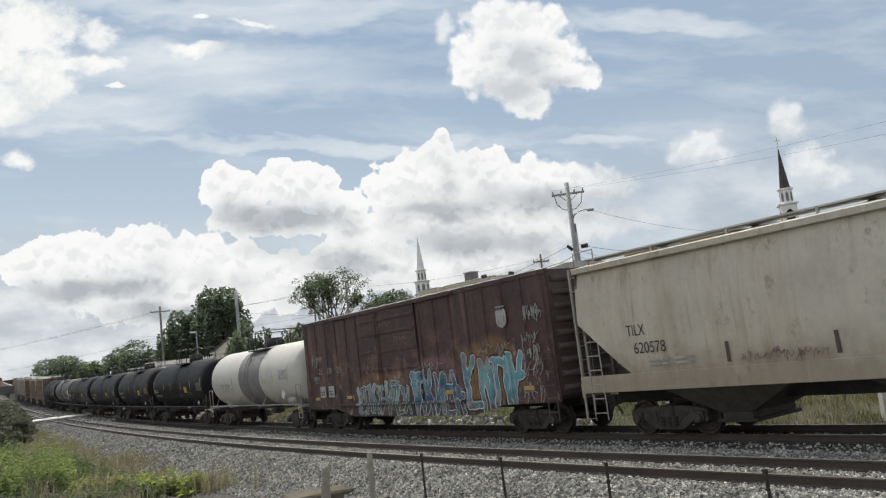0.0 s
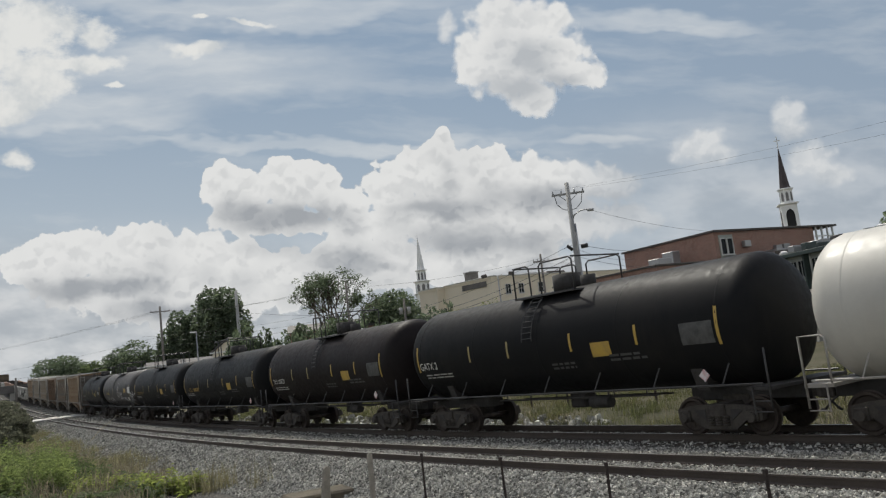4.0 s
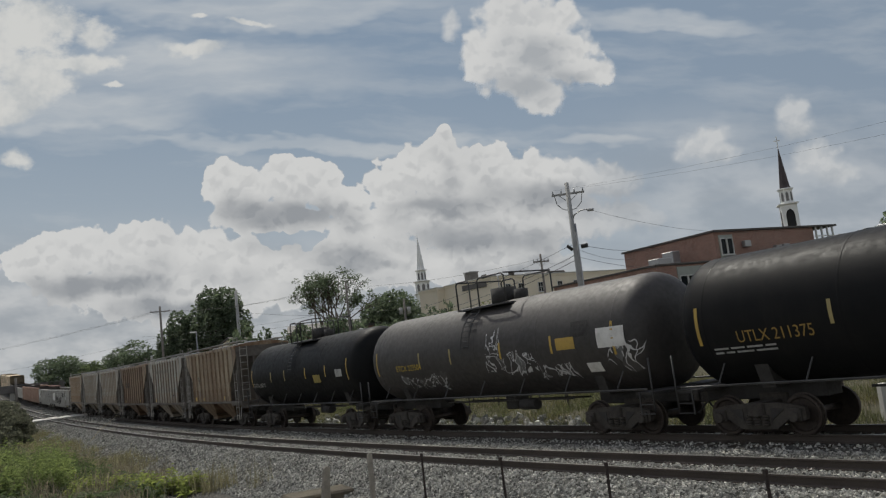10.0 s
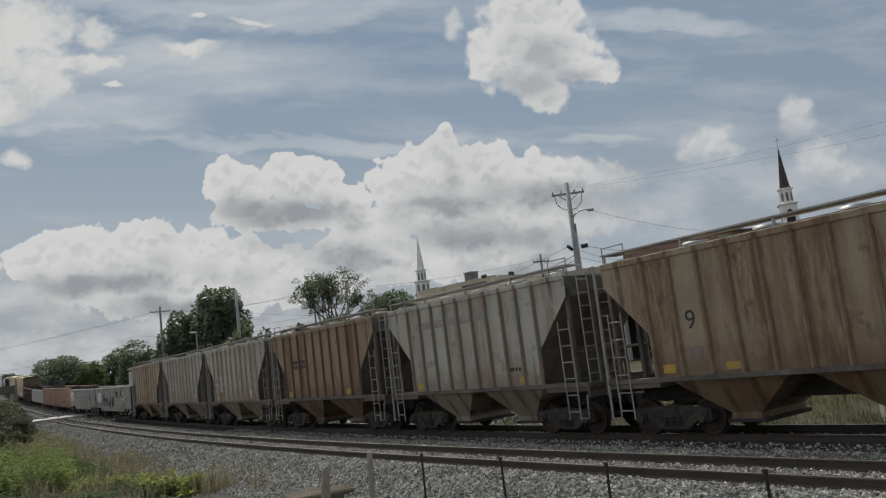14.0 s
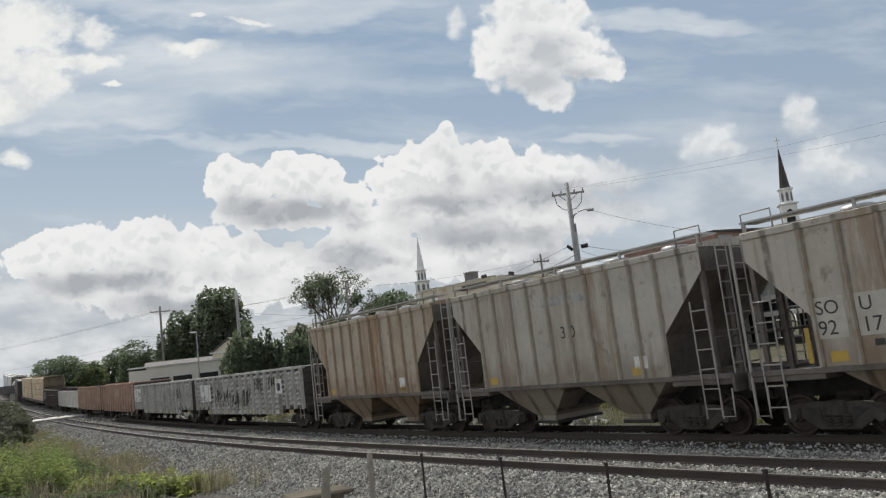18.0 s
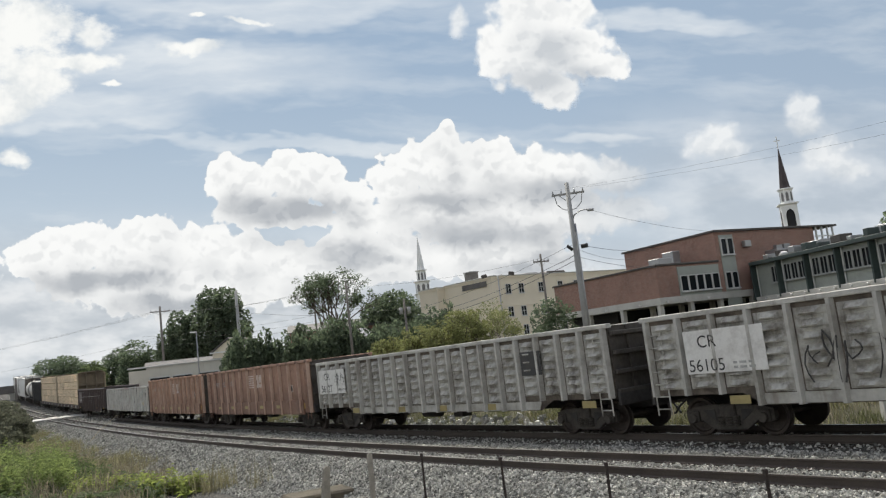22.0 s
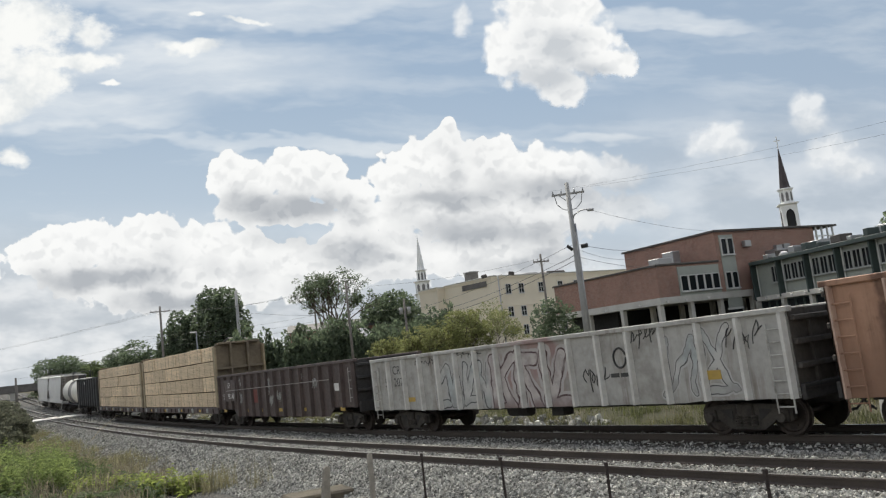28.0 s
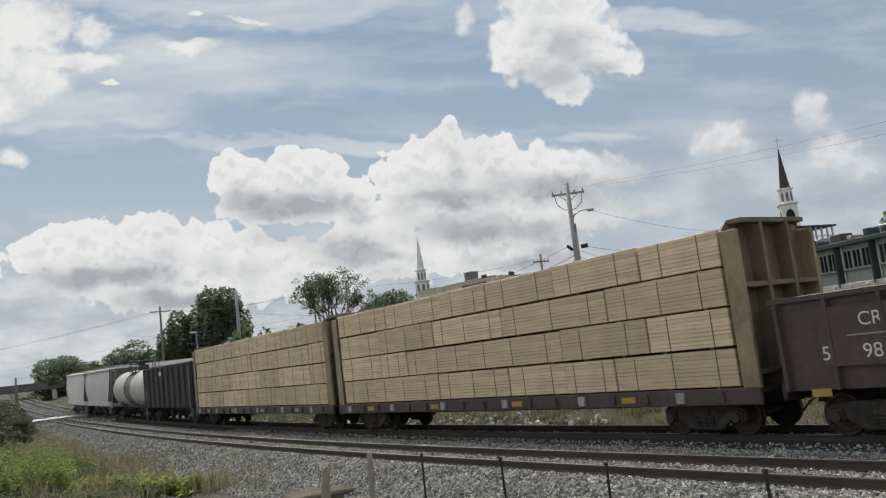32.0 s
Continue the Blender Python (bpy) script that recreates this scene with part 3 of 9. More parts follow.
def branching_tree(x, y, z, height, spread, mat, label, seed, trunk=0.22, fork=0.42, stems=5, levels=4, leaves=26, leaf=0.2):
    """An airy tree: stems that fork again and again, with small loose tufts of leaves at the twigs."""
    rnd = random.Random(seed)
    t = thing("tree", pose(x, y, z), label, "tree")
    bm, blobs = bmesh.new(), []
    base = Vector((0, 0, height * fork))
    add_tube(bm, (0, 0, -0.3), base, trunk * 1.2, trunk, 8, caps=False)

    def grow(p, d, length, r, level):
        mid = p + d * length * 0.5 + Vector((rnd.gauss(0, 1), rnd.gauss(0, 1), rnd.gauss(0, 0.5))) * length * 0.07
        q = p + d * length
        add_tube(bm, p, mid, r, r * 0.82, 6, caps=False)
        add_tube(bm, mid, q, r * 0.82, r * 0.66, 6, caps=False)
        if level < 3:
            w = length * 0.5
            blobs.append((tuple(q), (w, w, w * 0.8)))
        if level == 0:
            return
        for _ in range(3 if level > 1 else 2):
            e = (d + Vector((rnd.gauss(0, 0.45), rnd.gauss(0, 0.45), rnd.gauss(0.12, 0.25)))).normalized()
            grow(q, e, length * rnd.uniform(0.58, 0.8), r * 0.6, level - 1)

    for k in range(stems):
        a = 2 * math.pi * k / stems + rnd.uniform(-0.4, 0.4)
        d = Vector((math.cos(a) * spread, math.sin(a) * spread, 1.0)).normalized()
        grow(base - Vector((0, 0, rnd.uniform(0, 0.25) * height * fork)), d, height * (1 - fork) * rnd.uniform(0.32, 0.42), trunk * 0.62, levels)
    part("trunk", bm, M_BARK, t)
    V, F = [], []
    for c, r in blobs:
        v, f = leaf_cloud(rnd, [(c, r)], leaves, leaf)
        F += [tuple(i + len(V) for i in q) for q in f]
        V += v
    leaf_part("crown", V, F, mat, t)
    return t


def conifer(x, y, z, height, width, mat, label, seed, leaves=4200, leaf=0.27):
    """A cedar-like evergreen: drooping sprays in tiers that narrow to an uneven tip."""
    rnd = random.Random(seed)
    t = thing("evergreen_tree", pose(x, y, z), label, "tree")
    part("trunk", tube((0, 0, -0.3), (0, 0, height * 0.9), 0.14, 0.03, 7), M_BARK, t)
    blobs = []
    tiers = 15
    for k in range(tiers):
        h = 0.04 + 0.94 * k / (tiers - 1)
        rad = width * 0.5 * min(1.0, (1 - h) ** 0.5) * rnd.uniform(0.8, 1.15)
        for j in range(5 if h < 0.75 else 2):
            a = k * 1.9 + j * 1.257 + rnd.uniform(-0.35, 0.35)
            rr = max(rad * rnd.uniform(0.35, 0.55), 0.22)
            blobs.append(((math.cos(a) * rad * 0.62, math.sin(a) * rad * 0.62, height * h + rnd.uniform(-0.2, 0.2)), (rr, rr, rr * 1.2)))
    V, F = leaf_cloud(rnd, blobs, leaves, leaf, 1.6)
    leaf_part("crown", V, F, mat, t)
    return t


# ---- railcar materials ----
M_TRUCK = surface("dusty_cast_steel", (0.08, 0.07, 0.06), (0.035, 0.03, 0.027), 0.8, metal=0.2, grain=18, stain=3, amount=0.7, bump=0.2)
M_WHEEL = surface("worn_wheel_steel", (0.07, 0.055, 0.046), (0.03, 0.024, 0.022), 0.6, metal=0.5, grain=20, stain=4, amount=0.6, bump=0.1)
M_UNDER = surface("underframe_black", (0.045, 0.042, 0.04), (0.025, 0.022, 0.02), 0.8, grain=10, stain=2, amount=0.6, bump=0.15)
M_GRAB = surface("pale_painted_steel", (0.36, 0.345, 0.315), (0.2, 0.17, 0.145), 0.55, grain=20, amount=0.5, bump=0.05)
M_GRAB_DK = surface("dark_painted_steel", (0.05, 0.05, 0.05), (0.03, 0.027, 0.025), 0.55, grain=20, amount=0.5, bump=0.05)
M_YELLOW = surface("yellow_reflective_sheeting", (0.5, 0.33, 0.06), (0.32, 0.22, 0.07), 0.5, grain=14, stain=3, amount=0.5, bump=0.0)
M_DIMREFLECT = surface("grimy_reflective_sheeting", (0.36, 0.29, 0.12), (0.24, 0.2, 0.1), 0.55, grain=14, stain=3, amount=0.5, bump=0.0)
M_WHITEPAINT = surface("white_stencil_paint", (0.72, 0.71, 0.68), (0.5, 0.48, 0.45), 0.6, grain=24, stain=4, amount=0.6, bump=0.0)
M_BLACKPAINT = surface("black_stencil_paint", (0.035, 0.035, 0.035), (0.06, 0.055, 0.05), 0.6, grain=24, stain=4, amount=0.5, bump=0.0)
M_YELPAINT = surface("yellow_stencil_paint", (0.6, 0.42, 0.05), (0.4, 0.28, 0.06), 0.6, grain=24, stain=4, amount=0.5, bump=0.0)
M_GREYPLATE = surface("faded_grey_panel_paint", (0.42, 0.42, 0.40), (0.25, 0.25, 0.24), 0.6, grain=9, stain=5, amount=0.8, bump=0.0)
M_TANKWHITE = surface("white_tank_paint", (0.52, 0.505, 0.455), (0.4, 0.385, 0.345), 0.5, grain=5, stain=0.6, amount=0.4, bump=0.02, streak=((0.4, 0.37, 0.33), 3.0, 0.25))
M_TANKGREY = surface("spilled_grey_tank_band", (0.2, 0.193, 0.188), (0.14, 0.135, 0.13), 0.75, grain=8, stain=1.2, amount=0.6, bump=0.03, streak=((0.14, 0.13, 0.12), 5.0, 0.5))
M_TANKBLACK = surface("black_tank_paint", (0.0115, 0.012, 0.013), (0.019, 0.0185, 0.018), 0.5, grain=6, stain=0.5, amount=0.7, bump=0.03, streak=((0.026, 0.024, 0.022), 3.0, 0.5), spec=0.07)
M_TANKRED = surface("faded_dark_tank_paint", (0.016, 0.0135, 0.0135), (0.027, 0.022, 0.021), 0.5, grain=6, stain=0.5, amount=0.7, bump=0.03, streak=((0.034, 0.028, 0.025), 3.0, 0.5), spec=0.07)
# darker than the car sides: the shade on the ends is in the colour
M_HOP_END = surface("grimy_shaded_hopper_paint", (0.16, 0.14, 0.12), (0.08, 0.07, 0.06), 0.75, grain=6, stain=0.8, amount=0.8, bump=0.05)
M_GONWHITE = surface("scuffed_white_gondola_paint", (0.5, 0.49, 0.455), (0.28, 0.265, 0.235), 0.6, grain=7, stain=1.2, amount=0.75, bump=0.06, streak=((0.17, 0.14, 0.11), 3.5, 0.7))
M_GONPANEL = surface("scuffed_corrugated_gondola_panel", (0.5, 0.49, 0.45), (0.16, 0.145, 0.12), 0.65, grain=9, stain=2.2, amount=0.75, bump=0.06, streak=((0.07, 0.055, 0.045), 3.2, 0.9))
# rusty sheet kept dark so the grooves' shade is in its colour
M_GONBACK = surface("rust_and_shade_side_sheet", (0.15, 0.125, 0.10), (0.06, 0.048, 0.04), 0.8, grain=9, stain=2.0, amount=0.9, bump=0.1)
M_RIBRED = surface("worn_red_rib_paint", (0.52, 0.37, 0.29), (0.34, 0.21, 0.155), 0.62, grain=9, stain=1.0, amount=0.6, bump=0.03)
M_GONBROWN = surface("dark_oxide_brown_gondola_paint", (0.086, 0.062, 0.056), (0.055, 0.041, 0.037), 0.6, grain=7, stain=0.7, amount=0.6, bump=0.05, streak=((0.16, 0.11, 0.09), 3.0, 0.35))
M_GONDARK = surface("dark_car_steel", (0.08, 0.07, 0.06), (0.04, 0.035, 0.03), 0.85, grain=7, stain=1, amount=0.7, bump=0.1)
M_HOPBLACK = surface("black_open_hopper_paint", (0.05, 0.05, 0.052), (0.03, 0.03, 0.03), 0.6, grain=7, stain=0.7, amount=0.6, bump=0.05)
M_HOPLGREY = surface("pale_grey_hopper_paint", (0.64, 0.63, 0.6), (0.5, 0.485, 0.46), 0.55, grain=6, stain=0.6, amount=0.5, bump=0.03, streak=((0.25, 0.22, 0.19), 2.5, 0.4))
M_BULKHEAD = surface("dull_brown_bulkhead_paint", (0.22, 0.175, 0.115), (0.12, 0.095, 0.07), 0.7, grain=7, stain=1.0, amount=0.7, bump=0.05, streak=((0.1, 0.075, 0.05), 3.0, 0.6))
M_BULKEDGE = surface("tan_bulkhead_edge_paint", (0.36, 0.29, 0.18), (0.2, 0.15, 0.095), 0.7, grain=7, stain=1.0, amount=0.7, bump=0.05)
M_ROOFMETAL = surface("galvanized_roof_metal", (0.42, 0.42, 0.41), (0.26, 0.24, 0.22), 0.45, metal=0.6, grain=10, stain=1, amount=0.6, bump=0.05)
M_DIMBAR = surface("worn_grey_stencil_paint", (0.27, 0.25, 0.215), (0.4, 0.37, 0.32), 0.7, grain=9, stain=3, amount=0.8, bump=0.0)
M_DIMTAG = surface("worn_pale_tag_paint", (0.26, 0.2, 0.18), (0.14, 0.09, 0.08), 0.7, bump=0.0)


def graffiti(name, base, areas, palette, line=(0.75, 0.75, 0.74), line_width=0.035, cell=1.3, density=1.0, base_dark=None, streak=None, line2=None):
    """Car paint with sprayed lettering-like shapes inside elliptical areas (x, z, half width, half height) of the car's side."""
    if name in MATS:
        return MATS[name]
    mat = surface(name, base, base_dark, 0.6, grain=7, stain=0.7, amount=0.65, bump=0.05, streak=streak)
    g = Nodes(mat)
    bsdf = mat.node_tree.nodes["Principled BSDF"]
    old = bsdf.inputs["Base Color"].links[0].from_socket
    tc = g.n("TexCoord").outputs["Object"]
    sep = g.n("SeparateXYZ")
    g.put(sep.inputs[0], tc)
    flat = g.n("CombineXYZ")
    g.put(flat.inputs[0], sep.outputs[0]), g.put(flat.inputs[2], sep.outputs[2])
    p = flat.outputs[0]
    warp = g.vmath("SUBTRACT", g.noise(p, 1.6, 2.0, 0.5, True), (0.5, 0.5, 0.5))
    wp = g.vmath("ADD", p, g.vmath("MULTIPLY", warp, (0.9, 0, 0.7)))
    mask = None
    for x, z, a, b in areas:
        d = g.vmath("MULTIPLY", g.vmath("SUBTRACT", wp, (x, 0, z)), (1 / a, 0, 1 / b))
        sq = g.vmath("MULTIPLY", g.vmath("ABSOLUTE", d), (1, 1, 1))
        s = g.n("SeparateXYZ")
        g.put(s.inputs[0], sq)
        m = g.math("SUBTRACT", 1.0, g.math("MAXIMUM", s.outputs[0], s.outputs[2]))
        mask = m if mask is None else g.math("MAXIMUM", mask, m)
    inside = g.ramp(mask, 0.0, 0.06)
    vor = g.n("TexVoronoi")
    vor.inputs["Scale"].default_value = cell
    g.put(vor.inputs["Vector"], g.vmath("MULTIPLY", wp, (1.0, 0, 0.7)))
    rnd = g.n("SeparateColor")
    g.put(rnd.inputs[0], vor.outputs["Color"])
    ramp = g.n("ValToRGB")
    ramp.color_ramp.interpolation = "CONSTANT"
    els = ramp.color_ramp.elements
    for i, c in enumerate(palette):
        e = els[i] if i < len(els) else els.new(i / len(palette))
        e.position, e.color = i / len(palette), (*c, 1)
    g.put(ramp.inputs[0], rnd.outputs[0])
    fill = g.mix(g.ramp(g.noise(p, 5.0, 3.0), 0.35, 0.75, 0.0, 0.5), ramp.outputs[0], base)
    keep = g.math("LESS_THAN", rnd.outputs[1], density)
    col = g.mix(g.math("MULTIPLY", inside, keep), old, fill)
    vor2 = g.n("TexVoronoi")
    vor2.feature = "DISTANCE_TO_EDGE"
    vor2.inputs["Scale"].default_value = cell
    g.put(vor2.inputs["Vector"], g.vmath("MULTIPLY", wp, (1.0, 0, 0.7)))
    edge = g.math("LESS_THAN", vor2.outputs[0], line_width)
    gap = g.math("GREATER_THAN", g.noise(p, 1.1, 2.0), 0.42)
    col = g.mix(g.math("MULTIPLY", g.math("MULTIPLY", edge, inside), gap), col, line)
    wire = g.math("LESS_THAN", g.math("ABSOLUTE", g.math("SUBTRACT", g.noise(g.vmath("MULTIPLY", wp, (1.5, 0, 0.8)), 1.6, 1.0), 0.5)), line_width * 0.35)
    col = g.mix(g.math("MULTIPLY", wire, inside), col, line2 or line)
    g.put(bsdf.inputs["Base Color"], col)
    return mat


def panel_paint(name, base, rust, x0, step, amount, seed=0.0, seam=(0.07, 0.05, 0.035), seam_w=0.07, seam_k=0.75):
    """Car paint whose plates between the ribs have rusted each in its own way, with dirt and the ribs' shade painted
    along them.
    """
    mat = surface(name, base, tuple(c * 0.72 for c in base), 0.66, grain=6, stain=0.8, amount=0.55, bump=0.05, streak=(tuple(c * 0.6 for c in rust), 3.2, 0.7))
    g = Nodes(mat)
    b = mat.node_tree.nodes["Principled BSDF"]
    old = b.inputs["Base Color"].links[0].from_socket
    tc = g.n("TexCoord").outputs["Object"]
    sp = g.n("SeparateXYZ")
    g.put(sp.inputs[0], tc)
    k = g.math("DIVIDE", g.math("SUBTRACT", sp.outputs[0], x0), step)
    wn = g.n("TexWhiteNoise")
    wn.noise_dimensions = "1D"
    g.put(wn.inputs["W"], g.math("ADD", g.math("FLOOR", k), seed))
    run = g.ramp(g.noise(g.vmath("MULTIPLY", tc, (3.5, 1, 0.55)), 1.0, 5.0, 0.7), 0.38, 0.6, 0.15, 1.0)
    f = g.math("MULTIPLY", g.math("MULTIPLY", g.ramp(wn.outputs["Value"], 0.3, 0.75), run), amount)
    col = g.mix(f, old, rust)
    foot = g.math("MULTIPLY", g.ramp(g.math("ADD", sp.outputs[2], g.math("MULTIPLY", g.noise(tc, 2.2, 4.0), 1.2)), 3.0, 1.9), 0.6)
    col = g.mix(foot, col, tuple(c * 0.6 for c in rust))
    blot = g.math("MULTIPLY", g.ramp(g.noise(g.vmath("MULTIPLY", tc, (1, 1, 0.8)), 2.4, 6.0, 0.7), 0.56, 0.7), 0.55)
    col = g.mix(blot, col, tuple(c * 0.55 for c in rust))
    fr = g.math("FRACT", k)
    near = g.math("MULTIPLY", g.math("MINIMUM", fr, g.math("SUBTRACT", 1.0, fr)), step)
    # darkened beside each seam; on ribbed cars this paints the rib's shade
    seam_dirt_shade = g.math("MULTIPLY", g.ramp(near, seam_w * 1.7, seam_w * 0.5), g.ramp(g.noise(g.vmath("MULTIPLY", tc, (1.0, 1, 0.8)), 2.6, 4.0), 0.34, 0.58, 0.2, 1.0))
    col = g.mix(g.math("MULTIPLY", seam_dirt_shade, seam_k), col, seam)
    g.put(b.inputs["Base Color"], col)
    return mat


def segment_field(g, p, strokes):
    """Distance from p to the nearest of a set of strokes (x0, z0, x1, z1) in the car's side plane."""
    d = None
    for x0, z0, x1, z1 in strokes:
        bx, bz = x1 - x0, z1 - z0
        pa = g.vmath("SUBTRACT", p, (x0, 0, z0))
        k = g.math("MULTIPLY", g.vmath("DOT_PRODUCT", pa, (bx, 0, bz), out=1), 1.0 / max(bx * bx + bz * bz, 1e-4), clamp=True)
        c = g.n("CombineXYZ")
        g.put(c.inputs[0], g.math("MULTIPLY", k, bx)), g.put(c.inputs[2], g.math("MULTIPLY", k, bz))
        e = g.vmath("LENGTH", g.vmath("SUBTRACT", pa, c.outputs[0]), out=1)
        d = e if d is None else g.math("MINIMUM", d, e)
    return d


def letter_strokes(x0, x1, z0, z1, n, seed):
    """Slanted, interlocking strokes like those of sprayed block lettering; they spell nothing."""
    rnd = random.Random(seed)
    out, w = [], (x1 - x0) / n
    for i in range(n):
        a, b = x0 + w * (i + 0.16), x0 + w * (i + 0.84)
        j = lambda q=0.12: rnd.uniform(-q, q)
        lo, hi, mid = z0 + j() * 0.5, z1 + j(), (z0 + z1) / 2 + j()
        lean = rnd.uniform(-0.1, 0.22)
        every = [(a, lo, a + lean, hi), (b, lo, b + lean, hi), (a, hi, b + lean, hi - 0.1), (a, mid, b, mid + j()), (a, lo, b, lo + 0.08), (a, lo, b + lean, hi), (a, hi, b, lo), (a, mid, b + lean, hi)]
        for k in [0] + rnd.sample(range(1, 8), 2) + ([rnd.choice((1, 5, 6))] if rnd.random() < 0.5 else []):
            out.append(every[k])
    return out


def mural(mat, words_list):
    """Sprays lettering over a paint: each word (x0, x1, z0, z1, count, seed, thickness, fills, outline, shadow, halo)."""
    g = Nodes(mat)
    bsdf = mat.node_tree.nodes["Principled BSDF"]
    col = bsdf.inputs["Base Color"].links[0].from_socket
    tc = g.n("TexCoord").outputs["Object"]
    sep, flat = g.n("SeparateXYZ"), g.n("CombineXYZ")
    g.put(sep.inputs[0], tc)
    near = g.math("LESS_THAN", sep.outputs[1], 0.0)
    g.put(flat.inputs[0], sep.outputs[0]), g.put(flat.inputs[2], sep.outputs[2])
    p0 = flat.outputs[0]
    wob = g.vmath("SUBTRACT", g.noise(p0, 1.3, 2.0, 0.5, True), (0.5, 0.5, 0.5))
    p = g.vmath("ADD", p0, g.vmath("MULTIPLY", wob, (0.5, 0, 0.35)))
    worn = g.ramp(g.noise(p0, 2.2, 6.0, 0.7), 0.32, 0.55, 0.35, 1.0)
    for x0, x1, z0, z1, n, seed, th, fills, outline, shadow, halo in words_list:
        d = segment_field(g, p, letter_strokes(x0, x1, z0, z1, n, seed))
        if halo:
            cx, cz, a, b = (x0 + x1) / 2, (z0 + z1) / 2 + 0.25, (x1 - x0) * 0.58, (z1 - z0) * 0.85
            r = g.vmath("LENGTH", g.vmath("MULTIPLY", g.vmath("SUBTRACT", p, (cx, 0, cz)), (1 / a, 0, 1 / b)), out=1)
            soft = g.math("MULTIPLY", g.ramp(r, 1.0, 0.75), g.ramp(g.noise(p0, 1.1, 3.0), 0.35, 0.6, 0.1, 0.75))
            col = g.mix(g.math("MULTIPLY", soft, near), col, halo)
        dark = g.ramp(d, th * 2.0, th * 1.85)
        col = g.mix(g.math("MULTIPLY", g.math("MULTIPLY", dark, near), worn), col, shadow)
        line = g.ramp(d, th * 1.36, th * 1.28)
        col = g.mix(g.math("MULTIPLY", g.math("MULTIPLY", line, near), worn), col, outline)
        t = g.ramp(g.math("ADD", g.noise(p0, 0.75, 2.0), g.math("MULTIPLY", g.math("SUBTRACT", sep.outputs[2], z0), 0.12)), 0.35, 0.75)
        f = g.mix(g.ramp(t, 0.0, 0.5), fills[0], fills[1])
        f = g.mix(g.ramp(t, 0.5, 1.0), f, fills[2])
        low = g.ramp(g.math("ADD", sep.outputs[2], g.math("MULTIPLY", g.noise(p0, 2.0, 2.0), 0.6)), z0 + 0.75, z0 + 0.35, 0.0, 0.7)
        f = g.mix(low, f, fills[3])
        body = g.ramp(d, th * 1.0, th * 0.94)
        col = g.mix(g.math("MULTIPLY", g.math("MULTIPLY", body, near), worn), col, f)
    g.put(bsdf.inputs["Base Color"], col)
    return mat


# ---- railcar parts ----
def mesh_of(name, bm, mats, smooth=False):
    me = bpy.data.meshes.new(name)
    bm.to_mesh(me)
    bm.free()
    for m in mats if isinstance(mats, (list, tuple)) else [mats]:
        me.materials.append(m)
    if smooth:
        for p in me.polygons:
            p.use_smooth = True
    return me


def make_side_frame():
    bm = bmesh.new()
    out = [(-1.12, 0.60), (-1.12, 0.36), (-0.98, 0.30), (-0.72, 0.36), (-0.42, 0.16), (0.42, 0.16), (0.72, 0.36), (0.98, 0.30), (1.12, 0.36), (1.12, 0.60),
           (0.85, 0.66), (0.45, 0.70), (-0.45, 0.70), (-0.85, 0.66)]
    add_prism(bm, out, "y", -0.06, 0.06)
    for sx in (-1, 1):                      # journal boxes with roller bearing caps
        add_box(bm, sx * 0.9 - 0.14, sx * 0.9 + 0.14, -0.13, 0.06, 0.32, 0.58, 0.02)
        add_tube(bm, (sx * 0.9, -0.2, 0.42), (sx * 0.9, -0.1, 0.42), 0.1, 0.12, 12)
        # dark plate painted for the shade in the window between pedestal and spring nest
        add_prism(bm, [(sx * 0.66, 0.58), (sx * 0.34, 0.60), (sx * 0.34, 0.34)][::sx], "y", -0.075, -0.062, 1)
    for k in (-0.2, 0.0, 0.2):              # springs
        for j in range(4):
            add_tube(bm, (k, -0.07, 0.24 + j * 0.06), (k, -0.07, 0.275 + j * 0.06), 0.075, None, 10)
    return mesh_of("side_frame", bm, [M_TRUCK, M_UNDER])


def make_wheelset():
    bm = bmesh.new()
    for sy in (-1, 1):
        rings = []
        for y, r in ((0.66, 0.40), (0.66, 0.445), (0.69, 0.45), (0.70, 0.42), (0.80, 0.42), (0.80, 0.36), (0.765, 0.33), (0.75, 0.15), (0.80, 0.12), (0.80, 0.03)):
            rings.append([(r * math.cos(2 * math.pi * i / 24), sy * y, r * math.sin(2 * math.pi * i / 24)) for i in range(24)])
        loft(bm, rings, smooth=False)
        for k in range(3):                  # cast marks on the plate
            a = 2.1 * k
            add_box(bm, -0.03, 0.03, sy * 0.757 - 0.008, sy * 0.757 + 0.008, 0.2, 0.27, m=Matrix.Rotation(a, 4, "Y"))
    add_tube(bm, (0, -0.98, 0), (0, 0.98, 0), 0.08, None, 12)
    return mesh_of("wheelset", bm, M_WHEEL)


ME_SIDE_FRAME, ME_WHEELSET = make_side_frame(), make_wheelset()
ME_BOLSTER = mesh_of("bolster", add_box(box(-0.2, 0.2, -1.1, 1.1, 0.42, 0.72, 0.03), -0.35, 0.35, -0.35, 0.35, 0.6, 0.85, 0.03), M_TRUCK)
ME_COUPLER = mesh_of("coupler", add_box(add_box(box(-0.35, 0.30, -0.09, 0.09, 0.72, 0.90, 0.02), 0.22, 0.48, -0.17, 0.1, 0.68, 0.94, 0.03), 0.30, 0.44, 0.02, 0.2, 0.7, 0.92, 0.03), M_TRUCK)
ME_HOSE = mesh_of("air_hose", add_tube(add_tube(tube((0, 0.25, 0.8), (0.25, 0.27, 0.62), 0.025, None, 6), (0.25, 0.27, 0.62), (0.45, 0.2, 0.45), 0.025, None, 6), (0.45, 0.2, 0.45), (0.62, 0.05, 0.42), 0.03, None, 6), M_UNDER)
WHEELS = []


